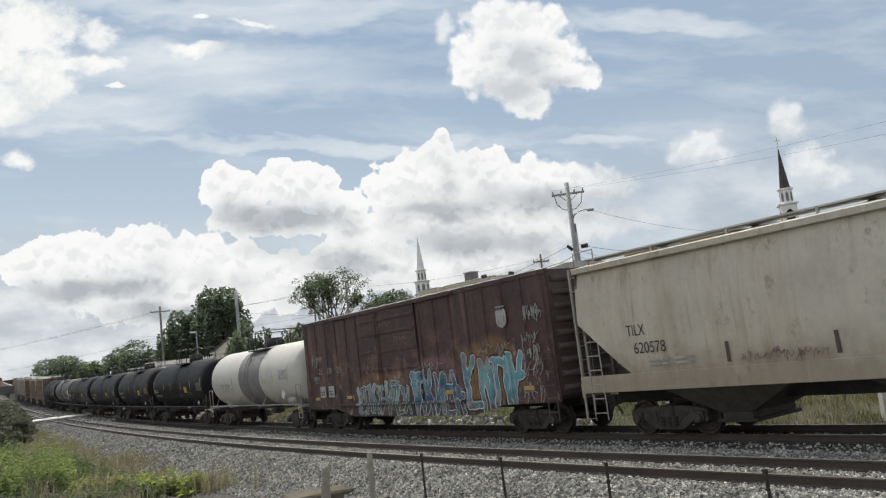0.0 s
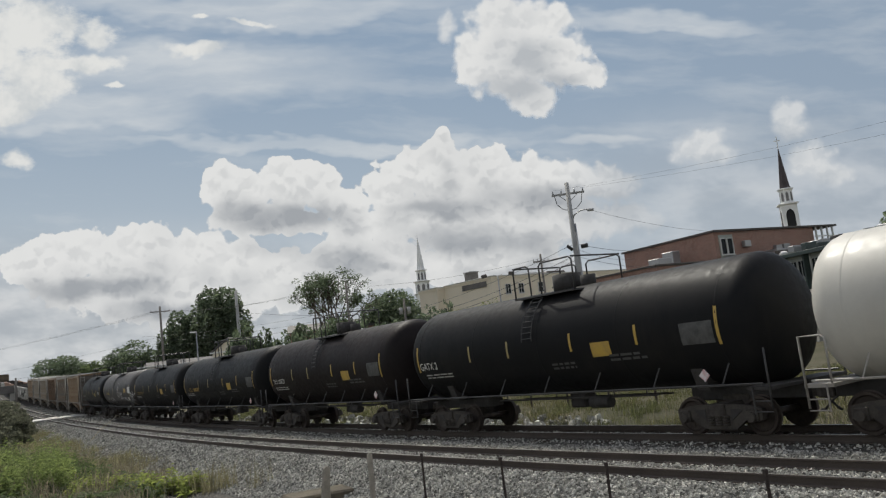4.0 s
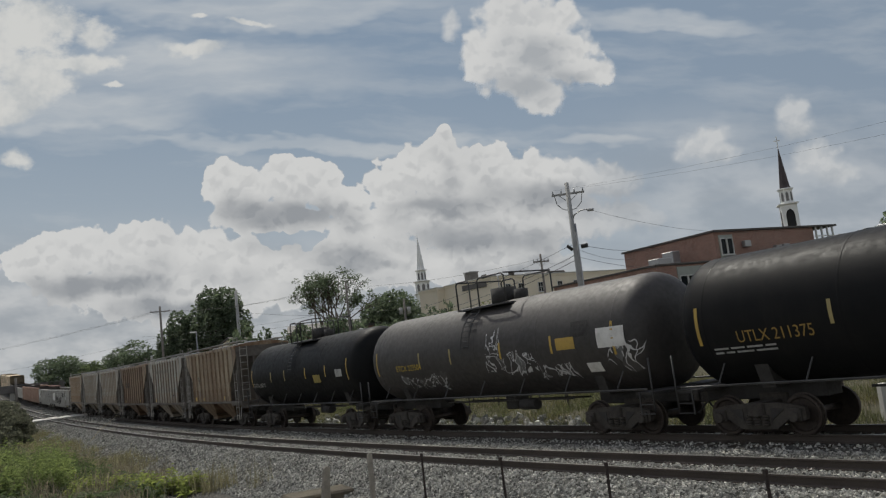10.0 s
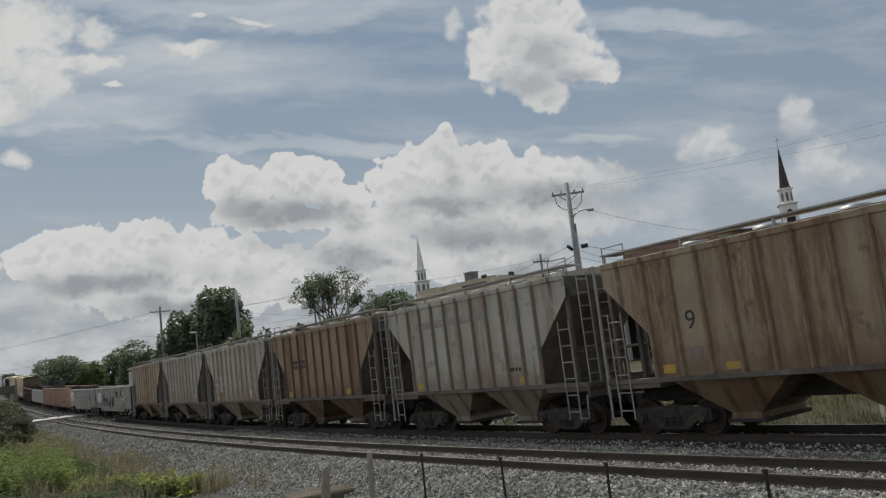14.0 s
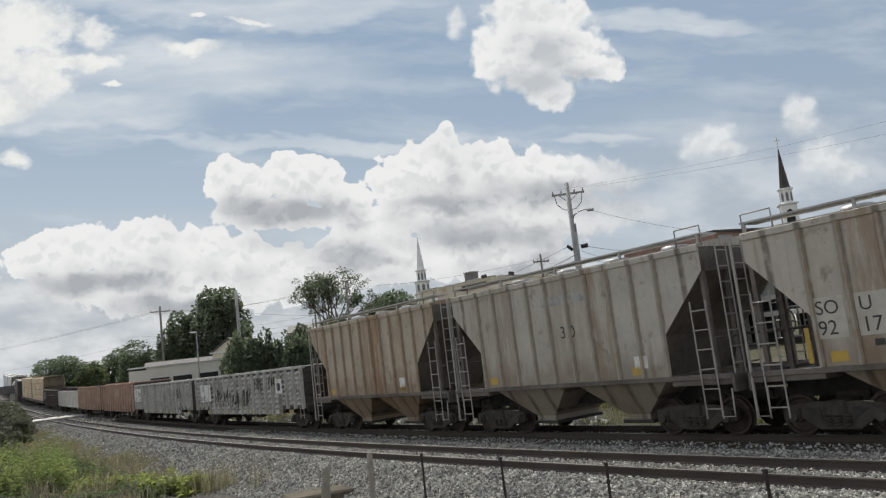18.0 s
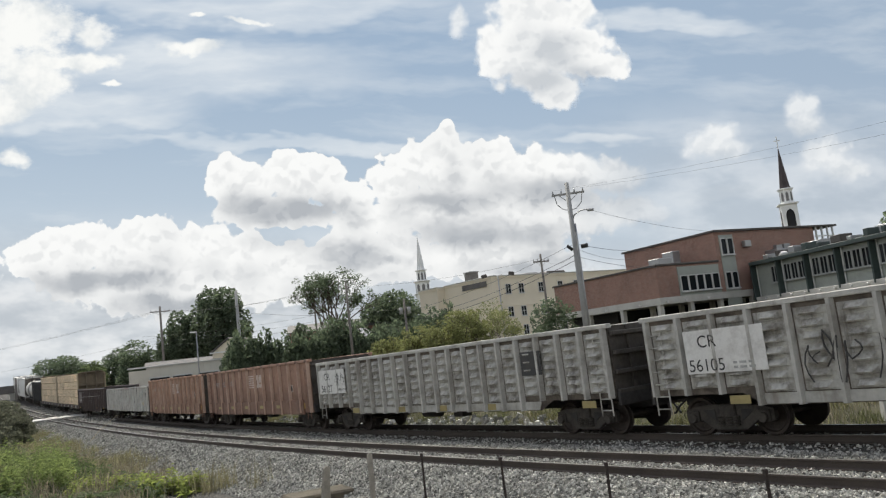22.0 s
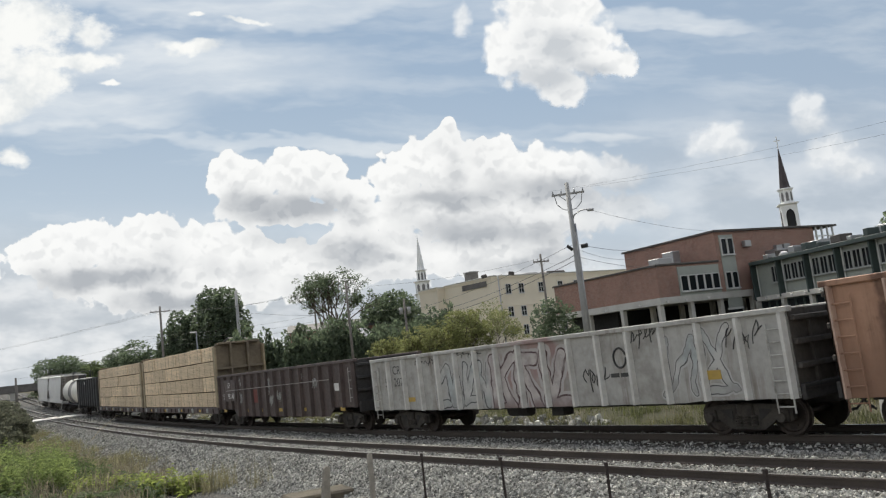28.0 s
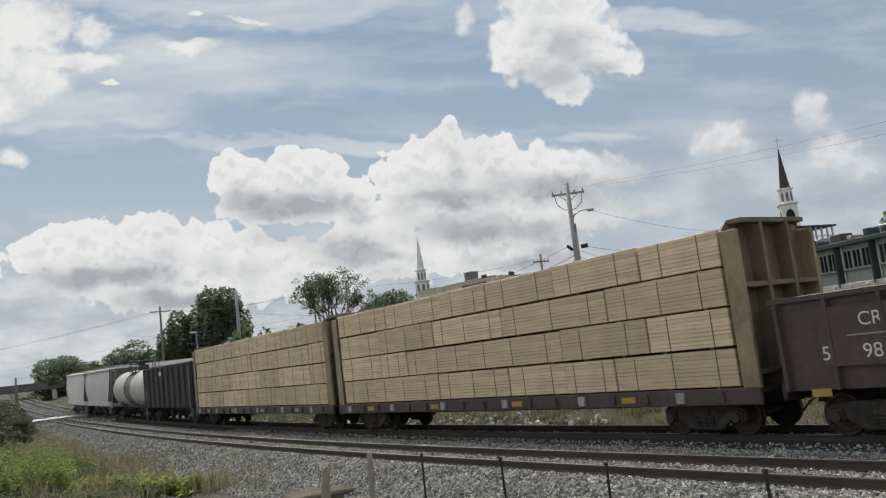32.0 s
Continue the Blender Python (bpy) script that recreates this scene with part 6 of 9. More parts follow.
M_DIMYELLOW = surface("dulled_yellow_stencil_paint", (0.34, 0.22, 0.05), (0.2, 0.13, 0.04), 0.6, grain=24, stain=4, amount=0.6, bump=0.0)
for lo, hi, mat, label, wording, wmat in (
        (-27.3, -13.2, M_TANKBLACK, "black tank car with yellow reflector strips and a railed top platform", "GATX 2", M_WHITEPAINT),
        (-40.75, -27.95, M_TANKRED, "dull reddish-black tank car with yellow data panels", "TILX 200037", M_WHITEPAINT),
        (-56.2, -41.3, M_TANKBLACK, "long black tank car with yellow reflector strips", "UTLX", M_DIMYELLOW),
        (-71.55, -56.85, M_TANKBLACK, "long glossy black tank car with a yellow panel", "UTLX 211375", M_DIMYELLOW)):
    c, cv, L = tank_car(lo, hi, mat, label)
    if wording.startswith("UTLX"):
        words(c, wording, -L + 1.75, 2.05, 0.36, wmat, curve=cv, squeeze=0.85)
        if len(wording) < 5:
            bars(c, -L + 2.75, 2.07, 1.15, 1, wmat, h=0.2, curve=cv, seed=9)
    else:
        words(c, wording, -L + 1.1 if len(wording) > 7 else -L + 0.9, 2.12, 0.3 if len(wording) > 7 else 0.34, wmat, curve=cv, squeeze=0.85)
    bars(c, -L + 1.1, 1.92, 1.5, 2, M_GREYPLATE, h=0.04, curve=cv, seed=11)
    panel(c, "data_panel", 2.05, 2.72, 2.03, 2.4, M_YELLOW, curve=cv)
    panel(c, "data_panel", L - 2.0, L - 1.1, 2.1, 2.6, surface("dim_grey_panel", (0.085, 0.085, 0.082), (0.045, 0.045, 0.044), 0.6, grain=9, stain=5, amount=0.8, bump=0.0), curve=cv)
    bars(c, 0.4, 1.9, 0.9, 2, surface("dim_stencil", (0.07, 0.07, 0.068), None, 0.6, bump=0.0), h=0.06, curve=cv, seed=12)
    bars(c, 2.6, 2.0, 1.2, 2, surface("dim_stencil", (0.07, 0.07, 0.068), None, 0.6, bump=0.0), h=0.06, curve=cv, seed=13)
    dia = bmesh.new()
    add_box(dia, -0.1, 0.1, -0.01, 0.01, -0.1, 0.1, m=pose(L - 1.5, -1.5, 1.4, 0, 45, 0))
    part("hazard_placard", dia, surface("placard_white", (0.7, 0.68, 0.68), (0.5, 0.15, 0.13), 0.5, stain=6, amount=0.8, bump=0.0), c)

tagmat = graffiti("tagged_grey_tank_paint", (0.048, 0.043, 0.04), [(-3.2, 1.7, 1.4, 0.2), (0.9, 2.6, 0.32, 0.42), (2.0, 2.05, 0.8, 0.3), (3.5, 1.75, 0.7, 0.22), (6.0, 2.0, 0.5, 0.3), (0.9, 2.0, 0.5, 0.2)], [(0.048, 0.043, 0.04), (0.08, 0.075, 0.07), (0.15, 0.15, 0.15)],
                  line=(0.5, 0.5, 0.5), line_width=0.03, cell=3.2, density=0.35, base_dark=(0.03, 0.027, 0.025), streak=((0.075, 0.066, 0.058), 3.0, 0.4))
c, cv, L = tank_car(-85.95, -72.1, tagmat, "sooty grey-brown tank car with white graffiti tags")
words(c, "ETCX 223504", -4.71, 2.16, 0.28, M_YELPAINT, curve=cv)
panel(c, "data_panel", 3.75, 4.47, 2.3, 2.62, M_YELLOW, curve=cv)
panel(c, "data_panel", 5.3, 6.26, 2.25, 2.75, M_WHITEPAINT, curve=cv)
panel(c, "data_panel", 4.38, 5.0, 2.6, 3.0, M_UNDER, curve=cv)
panel(c, "data_panel", 4.7, 5.2, 1.65, 1.9, M_WHITEPAINT, curve=cv)
c, cv, L = tank_car(-99.15, -86.45, M_TANKBLACK, "matte black tank car with a faded yellow panel")
words(c, "GATX 69010", -5.37, 2.02, 0.3, M_GREYPLATE, curve=cv)
panel(c, "data_panel", 1.97, 2.67, 2.03, 2.36, surface("faded_yellow_panel", (0.35, 0.27, 0.06), (0.2, 0.15, 0.05), 0.6, bump=0.0), curve=cv)
panel(c, "data_panel", 4.2, 4.8, 2.2, 2.5, M_GREYPLATE, curve=cv)

M_DULLPATCH = surface("dulled_white_patch_paint", (0.5, 0.475, 0.42), (0.36, 0.33, 0.28), 0.7, grain=9, stain=2, amount=0.6, bump=0.0)
HOPPERS = [(-110.52, -100.1, (0.37, 0.3, 0.21), (0.17, 0.095, 0.05), 1.0, "tan two-bay covered hopper streaked with rust"),
           (-121.12, -111.1, (0.48, 0.47, 0.42), (0.25, 0.165, 0.10), 0.6, "chalky grey two-bay covered hopper with rust stains"),
           (-132.25, -121.58, (0.33, 0.24, 0.16), (0.15, 0.085, 0.05), 1.0, "brown rusted two-bay covered hopper"),
           (-143.0, -132.63, (0.48, 0.445, 0.385), (0.27, 0.19, 0.12), 0.75, "tan two-bay covered hopper with faded numbers"),
           (-153.64, -143.3, (0.48, 0.45, 0.395), (0.28, 0.215, 0.15), 0.8, "pale grey two-bay covered hopper with ribbed sides"),
           (-164.36, -154.02, (0.46, 0.395, 0.31), (0.27, 0.16, 0.08), 1.0, "rust-streaked tan two-bay covered hopper at the string's end")]
for i, (lo, hi, paint, rust, amount, label) in enumerate(HOPPERS):
    hh = (hi - lo) / 2 - 0.4
    mat = panel_paint("rusted_hopper_paint_%d" % i, paint, rust, -hh + 1.3, (2 * hh - 2.6) / 9, amount, 3.0 + 7 * i)
    # ribs rusted and darker than the plates, their shaded side in the colour
    rib = surface("rusty_shaded_rib_paint_%d" % i, tuple(c * (0.35 if i in (1, 2) else 0.75) for c in paint), rust, 0.7, grain=6, stain=1.2, amount=0.7, bump=0.05)
    c, h = covered_hopper(lo, hi, mat, label, ribs=10, mat_rib=rib)
    for x in (-h + 1.5, 2.3 if i % 2 else 2.35):
        panel(c, "reflector_plate", x, x + 0.34, 1.5, 1.7, M_YELLOW, y=-1.505)
    if i == 0:
        words(c, "9", -2.5, 2.45, 0.62, M_BLACKPAINT, y=-1.508)
        panel(c, "stencil_patch", -2.5, -2.15, 1.75, 2.05, M_DIMTAG, y=-1.505)
        panel(c, "reflector_plate", -1.6, -1.2, 1.5, 1.66, M_YELLOW, y=-1.505)
    elif i == 1:
        bars(c, -3.0, 3.45, 4.2, 1, M_DIMBAR, y=-1.505, h=0.24, seed=21)
        bars(c, -3.0, 2.2, 1.2, 1, M_DIMBAR, y=-1.505, h=0.2, seed=22)
        bars(c, 1.9, 1.85, 0.5, 1, M_BLACKPAINT, y=-1.505, h=0.1, seed=23)
    elif i == 3:
        for k, (wa, wb) in enumerate((("SO", "92"), ("U", "17"), ("", "8"))):
            x = -3.5 + k * 0.86
            panel(c, "number_patch", x, x + 0.66, 1.95, 2.75, M_DULLPATCH, y=-1.505)
            words(c, wb, x + 0.06, 2.02, 0.4, M_BLACKPAINT, y=-1.512)
            if wa:
                words(c, wa, x + 0.06, 2.42, 0.38, M_BLACKPAINT, y=-1.512)
        panel(c, "reflector_plate", -3.75, -3.65, 1.5, 2.2, M_YELLOW, y=-1.506)
        bars(c, -2.4, 1.75, 0.6, 1, M_BLACKPAINT, y=-1.512, h=0.12, seed=24)
        words(c, "7 8", 0.6, 2.5, 0.5, M_BLACKPAINT, y=-1.508)
        panel(c, "test_stencil", 2.3, 2.75, 1.6, 1.95, M_WHITEPAINT, y=-1.505)
    elif i == 4:
        words(c, "3 0", 0.0, 2.6, 0.45, M_BLACKPAINT, y=-1.508)
        panel(c, "test_stencil", 2.45, 2.85, 1.65, 1.95, M_WHITEPAINT, y=-1.505)
        bars(c, -0.6, 3.5, 2.2, 1, M_GREYPLATE, y=-1.505, h=0.25, seed=25)
    elif i == 5:
        panel(c, "test_stencil", 2.2, 2.6, 1.62, 1.95, M_WHITEPAINT, y=-1.505)
        panel(c, "reflector_plate", 2.25, 2.6, 1.5, 1.6, M_YELLOW, y=-1.505)
    else:
        bars(c, -2.8, 2.9, 1.6, 2, M_BLACKPAINT, y=-1.505, h=0.16, seed=26 + i)

c, h = gondola(-181.87, -165.1, M_GONWHITE, "scuffed white gondola with corrugated side panels", corrugated=True, posts=19, ends=M_GONDARK, grab=M_GONPANEL)
panel(c, "sign_board", -7.1, -5.1, 1.45, 2.4, M_WHITEPAINT, y=-1.6)
words(c, "CR", -6.75, 2.02, 0.38, M_BLACKPAINT, y=-1.61)
words(c, "56105", -7.05, 1.5, 0.38, M_BLACKPAINT, y=-1.61)
bars(c, -5.9, 1.62, 0.6, 2, M_GREYPLATE, y=-1.61, h=0.05, seed=31)
for k, (x, z, w, hh) in enumerate(((-4.2, 0.95, 1.0, 1.1), (-2.9, 0.9, 1.3, 1.2), (-1.3, 0.95, 1.2, 1.0), (0.3, 1.0, 1.0, 0.9), (2.2, 1.9, 1.0, 0.6), (4.3, 2.0, 0.8, 0.5))):
    scribble(c, x, z, w, hh, M_BLACKPAINT, 310 + k, -1.6, 0.017, 4)
panel(c, "route_board", 5.15, 5.95, 1.68, 2.36, M_WHITEPAINT, y=-1.6)
panel(c, "route_card", 5.35, 5.75, 1.82, 2.16, M_BLACKPAINT, y=-1.606)
for x in (-6.2, -2.5, 1.2, 3.2, 6.4):
    panel(c, "reflector_plate", x, x + 0.5, 0.76, 0.94, M_DIMREFLECT, y=-1.512)
c, h = gondola(-199.85, -182.8, M_GONWHITE, "scuffed white corrugated gondola with one dark side panel", corrugated=True, posts=20, ends=M_GONDARK, grab=M_GONPANEL)
panel(c, "sign_board", -8.2, -5.9, 1.55, 2.5, M_WHITEPAINT, y=-1.6)
words(c, "CR", -7.7, 2.1, 0.4, M_BLACKPAINT, y=-1.61)
words(c, "56127", -8.0, 1.62, 0.4, M_BLACKPAINT, y=-1.61)
scribble(c, -6.75, 1.75, 0.85, 0.6, M_BLACKPAINT, 33, -1.605, 0.008, 7)
scribble(c, -6.6, 1.6, 0.7, 0.15, M_BLACKPAINT, 34, -1.605, 0.006, 8)
panel(c, "dark_patch", 5.0, 5.85, 1.7, 2.36, M_BLACKPAINT, y=-1.58)
for x in (-5.6, -2.2, 0.4, 3.0, 7.2):
    panel(c, "reflector_plate", x, x + 0.5, 0.76, 0.94, M_DIMREFLECT, y=-1.512)


M_FADEDWHITE = surface("faded_white_emblem_paint", (0.60, 0.53, 0.48), (0.46, 0.33, 0.27), 0.65, grain=10, stain=2.0, amount=0.8, bump=0.0)


def ns_gondola(lo, hi, mat, label):
    c, h = gondola(lo, hi, mat, label, posts=14, thin=True, z_top=3.0, z_mid=0.72, z_end=0.8, ends=M_GONDARK, drop=1.6, step=True, grab=mat, post_mat=M_RIBRED)
    # a plain striped emblem
    for k in range(6):
        panel(c, "emblem_stripe", -0.92 + 0.04 * k, 0.36, 2.02 + k * 0.11, 2.085 + k * 0.11, M_FADEDWHITE, y=-1.476)
    for k, (xa, xb) in enumerate(((0.42, 0.90), (0.96, 1.46))):
        em = part("emblem_block", prism([(xa, 2.02), (xb - 0.06, 2.02), (xb, 2.14), (xb, 2.52), (xb, 2.63), (xa + 0.05, 2.63), (xa, 2.5)], "y", -1.48, -1.474), M_FADEDWHITE, c)
        part("emblem_notch", prism([(xa + 0.16, 2.14), (xa + 0.30, 2.14), (xa + 0.24, 2.4), (xa + 0.14, 2.4)] if not k else [(xa + 0.02, 2.2), (xa + 0.3, 2.2), (xa + 0.3, 2.26), (xa + 0.02, 2.26)], "y", -1.484, -1.4805), mat, em)
    words(c, "997", -h + 1.4, 2.2, 0.36, M_GREYPLATE, y=-1.478)
    words(c, "322", -h + 2.6, 2.2, 0.36, M_GREYPLATE, y=-1.478)
    words(c, "MW", -h + 3.8, 2.2, 0.36, M_GREYPLATE, y=-1.478)
    panel(c, "test_stencil", h - 2.6, h - 2.1, 1.7, 2.02, M_FADEDWHITE, y=-1.478)
    panel(c, "stencil_patch", h - 2.56, h - 2.37, 1.74, 1.98, M_BLACKPAINT, y=-1.486)
    panel(c, "stencil_patch", h - 2.33, h - 2.14, 1.74, 1.98, M_BLACKPAINT, y=-1.486)
    panel(c, "reflector_plate", h - 1.5, h - 0.9, 0.95, 1.2, M_YELLOW, y=-1.478)
    for x in (-5.6, -3.4, -1.2, 1.0, 3.2):
        panel(c, "reflector_plate", x, x + 0.45, 1.0, 1.14, M_DIMREFLECT, y=-1.545)
    return c


# the dark brown seam colour paints in the shade beside each thin rib
for_ns = [panel_paint("ribbed_%s_gondola_paint" % n, c, r, -hh + 0.12, (2 * hh - 0.24) / 13, 0.55, sd, (0.09, 0.045, 0.03), 0.13, 0.85)
          for n, c, r, hh, sd in (("red", (0.38, 0.225, 0.16), (0.22, 0.12, 0.08), 7.175, 5.0), ("orange", (0.44, 0.255, 0.165), (0.27, 0.145, 0.09), 7.25, 9.0))]
ns_gondola(-215.4, -200.5, for_ns[0], "faded oxide-red gondola with thin ribs and a white emblem")
ns_gondola(-230.7, -216.25, for_ns[1], "faded orange gondola with thin ribs and a white emblem")

# posts paler and panels greyer, so lit edges and shade sit in the colour
M_POSTWHITE = surface("scuffed_lit_post_paint", (0.64, 0.63, 0.59), (0.42, 0.4, 0.36), 0.6, grain=9, stain=1.5, amount=0.6, bump=0.04)
gmat = surface("tagged_white_gondola_paint", (0.43, 0.42, 0.39), (0.24, 0.225, 0.2), 0.62, grain=7, stain=1.0, amount=0.7, bump=0.05, streak=((0.15, 0.11, 0.085), 4.5, 0.85))
pale, red = [(0.42, 0.43, 0.41), (0.5, 0.49, 0.46), (0.38, 0.41, 0.4), (0.33, 0.33, 0.31)], [(0.43, 0.38, 0.36), (0.5, 0.46, 0.43), (0.4, 0.35, 0.33), (0.14, 0.075, 0.07)]
mural(gmat, [(-4.4, -1.6, 0.95, 2.1, 4, 21, 0.11, pale, (0.06, 0.06, 0.06), (0.4, 0.39, 0.37), None),
             (-1.5, 2.0, 0.75, 2.3, 3, 26, 0.15, red, (0.07, 0.035, 0.035), (0.42, 0.39, 0.37), (0.27, 0.15, 0.14)),
             (5.0, 7.2, 1.05, 2.35, 2, 31, 0.07, pale, (0.08, 0.075, 0.075), (0.43, 0.42, 0.4), None)])
c, h = gondola(-248.5, -231.3, gmat, "white gondola with dark red and black graffiti", posts=17, post_mat=M_POSTWHITE, ends=M_GONDARK, grab=M_GONPANEL, z_top=2.63, z_mid=0.8, z_end=0.84)
words(c, "CR", -7.12, 2.08, 0.42, M_BLACKPAINT, y=-1.478)
words(c, "56", -7.7, 1.66, 0.42, M_BLACKPAINT, y=-1.478)
words(c, "207", -7.08, 1.66, 0.42, M_BLACKPAINT, y=-1.478)
for k, (x, z, w, hh) in enumerate(((-5.6, 2.25, 1.2, 0.25), (-3.2, 2.35, 1.4, 0.2), (2.55, 1.15, 0.7, 0.6), (4.2, 2.1, 0.9, 0.5), (6.9, 1.9, 0.9, 0.5))):
    scribble(c, x, z, w, hh, M_BLACKPAINT, 610 + k, -1.478, 0.012, 5)
bm = bmesh.new()
ringpts = [(3.81 + 0.2 * math.cos(t), 1.95 + 0.24 * math.sin(t)) for t in np.linspace(0.3, 2 * math.pi, 20)]
for (a, b), (d, e) in zip(ringpts, ringpts[1:]):
    add_tube(bm, (a, -1.475, b), (d, -1.475, e), 0.028, None, 5)
part("emblem", bm, M_BLACKPAINT, c)
bars(c, 3.45, 1.48, 0.8, 1, M_BLACKPAINT, y=-1.478, h=0.1, seed=36)
panel(c, "reflector_plate", 6.3, 6.7, 1.3, 1.5, M_YELLOW, y=-1.478)
panel(c, "reflector_plate", -6.3, -5.8, 1.1, 1.25, M_YELLOW, y=-1.478)

c, h = gondola(-266.8, -249.7, M_GONBROWN, "dark oxide-brown gondola with white numbers", posts=17, z_mid=0.62, drop=2.2, bare_end=True, grab=M_GRAB, ends=M_UNDER, ladder_z=1.2)
panel(c, "number_plate", -h + 0.95, -h + 2.95, 1.42, 2.55, M_GONBROWN, y=-1.59)
words(c, "CR", -h + 1.75, 2.15, 0.36, M_WHITEPAINT, y=-1.597)
words(c, "5", -7.5, 1.55, 0.38, M_WHITEPAINT, y=-1.597)
words(c, "98598", -h + 1.75, 1.55, 0.38, M_WHITEPAINT, y=-1.597)
part("side_rod", tube((-h + 1.5, -1.6, 1.98), (h - 2.2, -1.6, 2.12), 0.016, None, 6), M_GRAB, c)
for x in (-h + 0.55, -h + 4.0, -2.4, 0.2, 3.0, h - 1.6):
    panel(c, "reflector_plate", x, x + 0.4, 0.85, 1.0, M_YELLOW, y=-1.478)
for k, (x, z, w, hh) in enumerate(((-h + 3.0, 2.1, 0.55, 0.45), (-h + 3.1, 0.9, 0.5, 1.0), (-1.4, 1.5, 0.5, 0.4), (-0.9, 1.1, 0.4, 0.5), (0.1, 1.3, 0.4, 0.5), (h - 4.2, 1.8, 0.5, 0.4), (h - 5.6, 2.0, 0.4, 0.5), (-h + 7.2, 1.9, 0.5, 0.5))):
    scribble(c, x, z, w, hh, M_GREYPLATE, 500 + k, -1.478, 0.016, 6)
panel(c, "paint_patch", -h + 5.0, -h + 5.9, 1.3, 1.95, surface("faded_red_paint_patch", (0.2, 0.06, 0.05), None, 0.6, stain=3, amount=0.6, bump=0.0), y=-1.478)
panel(c, "test_stencil", h - 2.0, h - 1.6, 1.65, 1.95, M_WHITEPAINT, y=-1.478)

lumber_flat(-286.5, -267.1, "bulkhead flatcar stacked with four tiers of pale lumber bundles", 3)
lumber_flat(-306.8, -286.85, "second bulkhead flatcar stacked with pale lumber bundles", 8)
c, h = gondola(-320.6, -307.15, M_HOPBLACK, "tall black open hopper behind the lumber cars", posts=10, z_top=3.9, z_mid=1.1, z_end=1.1, ends=M_HOPBLACK)
bars(c, -2.4, 3.3, 1.4, 1, M_WHITEPAINT, y=-1.478, h=0.3, seed=41)
tank_car(-334.5, -320.9, M_TANKWHITE, "cream tank car with a brown-grey middle band", rail=M_GRAB_DK, band=(-1.3, 1.3), marks=False)
covered_hopper(-349.7, -335.2, M_HOPLGREY, "pale grey covered hopper with smooth sides", ribs=0, bays=3, round_side=True, z_top=4.5, mat_bay=M_HOP_END)
covered_hopper(-365.0, -350.1, M_HOPLGREY, "pale grey covered hopper at the visible tail of the train", ribs=0, bays=3, round_side=True, z_top=4.5, mat_bay=M_HOP_END)
# ---- the town behind the line ----
def brick_mat(name, a, b, mortar):
    mat = surface(name, a, tuple(c * 0.6 for c in b), 0.85, grain=5, stain=0.5, amount=0.7, bump=0.0)
    g = Nodes(mat)
    bs = mat.node_tree.nodes["Principled BSDF"]
    old = bs.inputs["Base Color"].links[0].from_socket
    tc = g.n("TexCoord").outputs["Object"]
    s = g.n("SeparateXYZ")
    g.put(s.inputs[0], tc)
    c = g.n("CombineXYZ")
    g.put(c.inputs[0], g.math("ADD", s.outputs[0], s.outputs[1])), g.put(c.inputs[1], s.outputs[2])
    br = g.n("TexBrick")
    g.put(br.inputs["Vector"], c.outputs[0])
    br.inputs["Scale"].default_value = 1.0
    br.inputs["Brick Width"].default_value, br.inputs["Row Height"].default_value = 0.22, 0.075
    br.inputs["Mortar Size"].default_value = 0.008
    br.inputs["Color1"].default_value, br.inputs["Color2"].default_value = (*a, 1), (*b, 1)
    br.inputs["Mortar"].default_value = (*mortar, 1)
    g.put(bs.inputs["Base Color"], g.mix(0.45, br.outputs[0], old))
    return mat


M_BRICK = brick_mat("red_brick", (0.335, 0.185, 0.14), (0.205, 0.105, 0.08), (0.42, 0.37, 0.32))
M_CONC = surface("painted_concrete", (0.55, 0.54, 0.5), (0.38, 0.36, 0.33), 0.8, grain=8, stain=0.7, amount=0.5, bump=0.1)
M_FRAME = surface("white_window_frame", (0.62, 0.62, 0.6), (0.45, 0.44, 0.42), 0.5, bump=0.0)
M_DULLFRAME = surface("weathered_grey_window_frame", (0.36, 0.37, 0.35), (0.25, 0.26, 0.25), 0.6, bump=0.0)
M_SPANDREL = surface("grey_green_spandrel", (0.33, 0.35, 0.315), (0.22, 0.24, 0.215), 0.5, grain=5, amount=0.4, bump=0.0)
M_GREEN = surface("dark_green_steel", (0.045, 0.065, 0.06), (0.03, 0.04, 0.038), 0.5, grain=6, amount=0.4, bump=0.0)
M_ROOFEDGE = surface("dark_roof_fascia", (0.085, 0.075, 0.068), None, 0.7, bump=0.05)
M_BEIGEWALL = surface("cream_stucco", (0.77, 0.695, 0.555), (0.65, 0.58, 0.46), 0.85, grain=10, stain=0.3, amount=0.4, bump=0.1)
M_METALWALL = surface("off_white_metal_siding", (0.6, 0.575, 0.51), (0.48, 0.455, 0.4), 0.55, grain=6, stain=0.4, amount=0.4, bump=0.05, streak=((0.3, 0.27, 0.22), 2.0, 0.3))
M_SHINGLE = surface("grey_roof_shingles", (0.16, 0.15, 0.14), (0.09, 0.085, 0.08), 0.9, grain=14, stain=1, amount=0.6, bump=0.3)
# near-black colour for the shade inside openings and under raised floors
M_DARK = surface("interior_shade", (0.02, 0.02, 0.02), None, 0.9, bump=0.0)
M_WHITEWOOD = surface("white_painted_timber", (0.82, 0.82, 0.8), (0.7, 0.7, 0.68), 0.6, grain=6, stain=0.6, amount=0.4, bump=0.03)
M_SPIRE = surface("dark_slate_spire", (0.07, 0.055, 0.055), (0.045, 0.035, 0.035), 0.7, grain=8, stain=1, amount=0.5, bump=0.1)
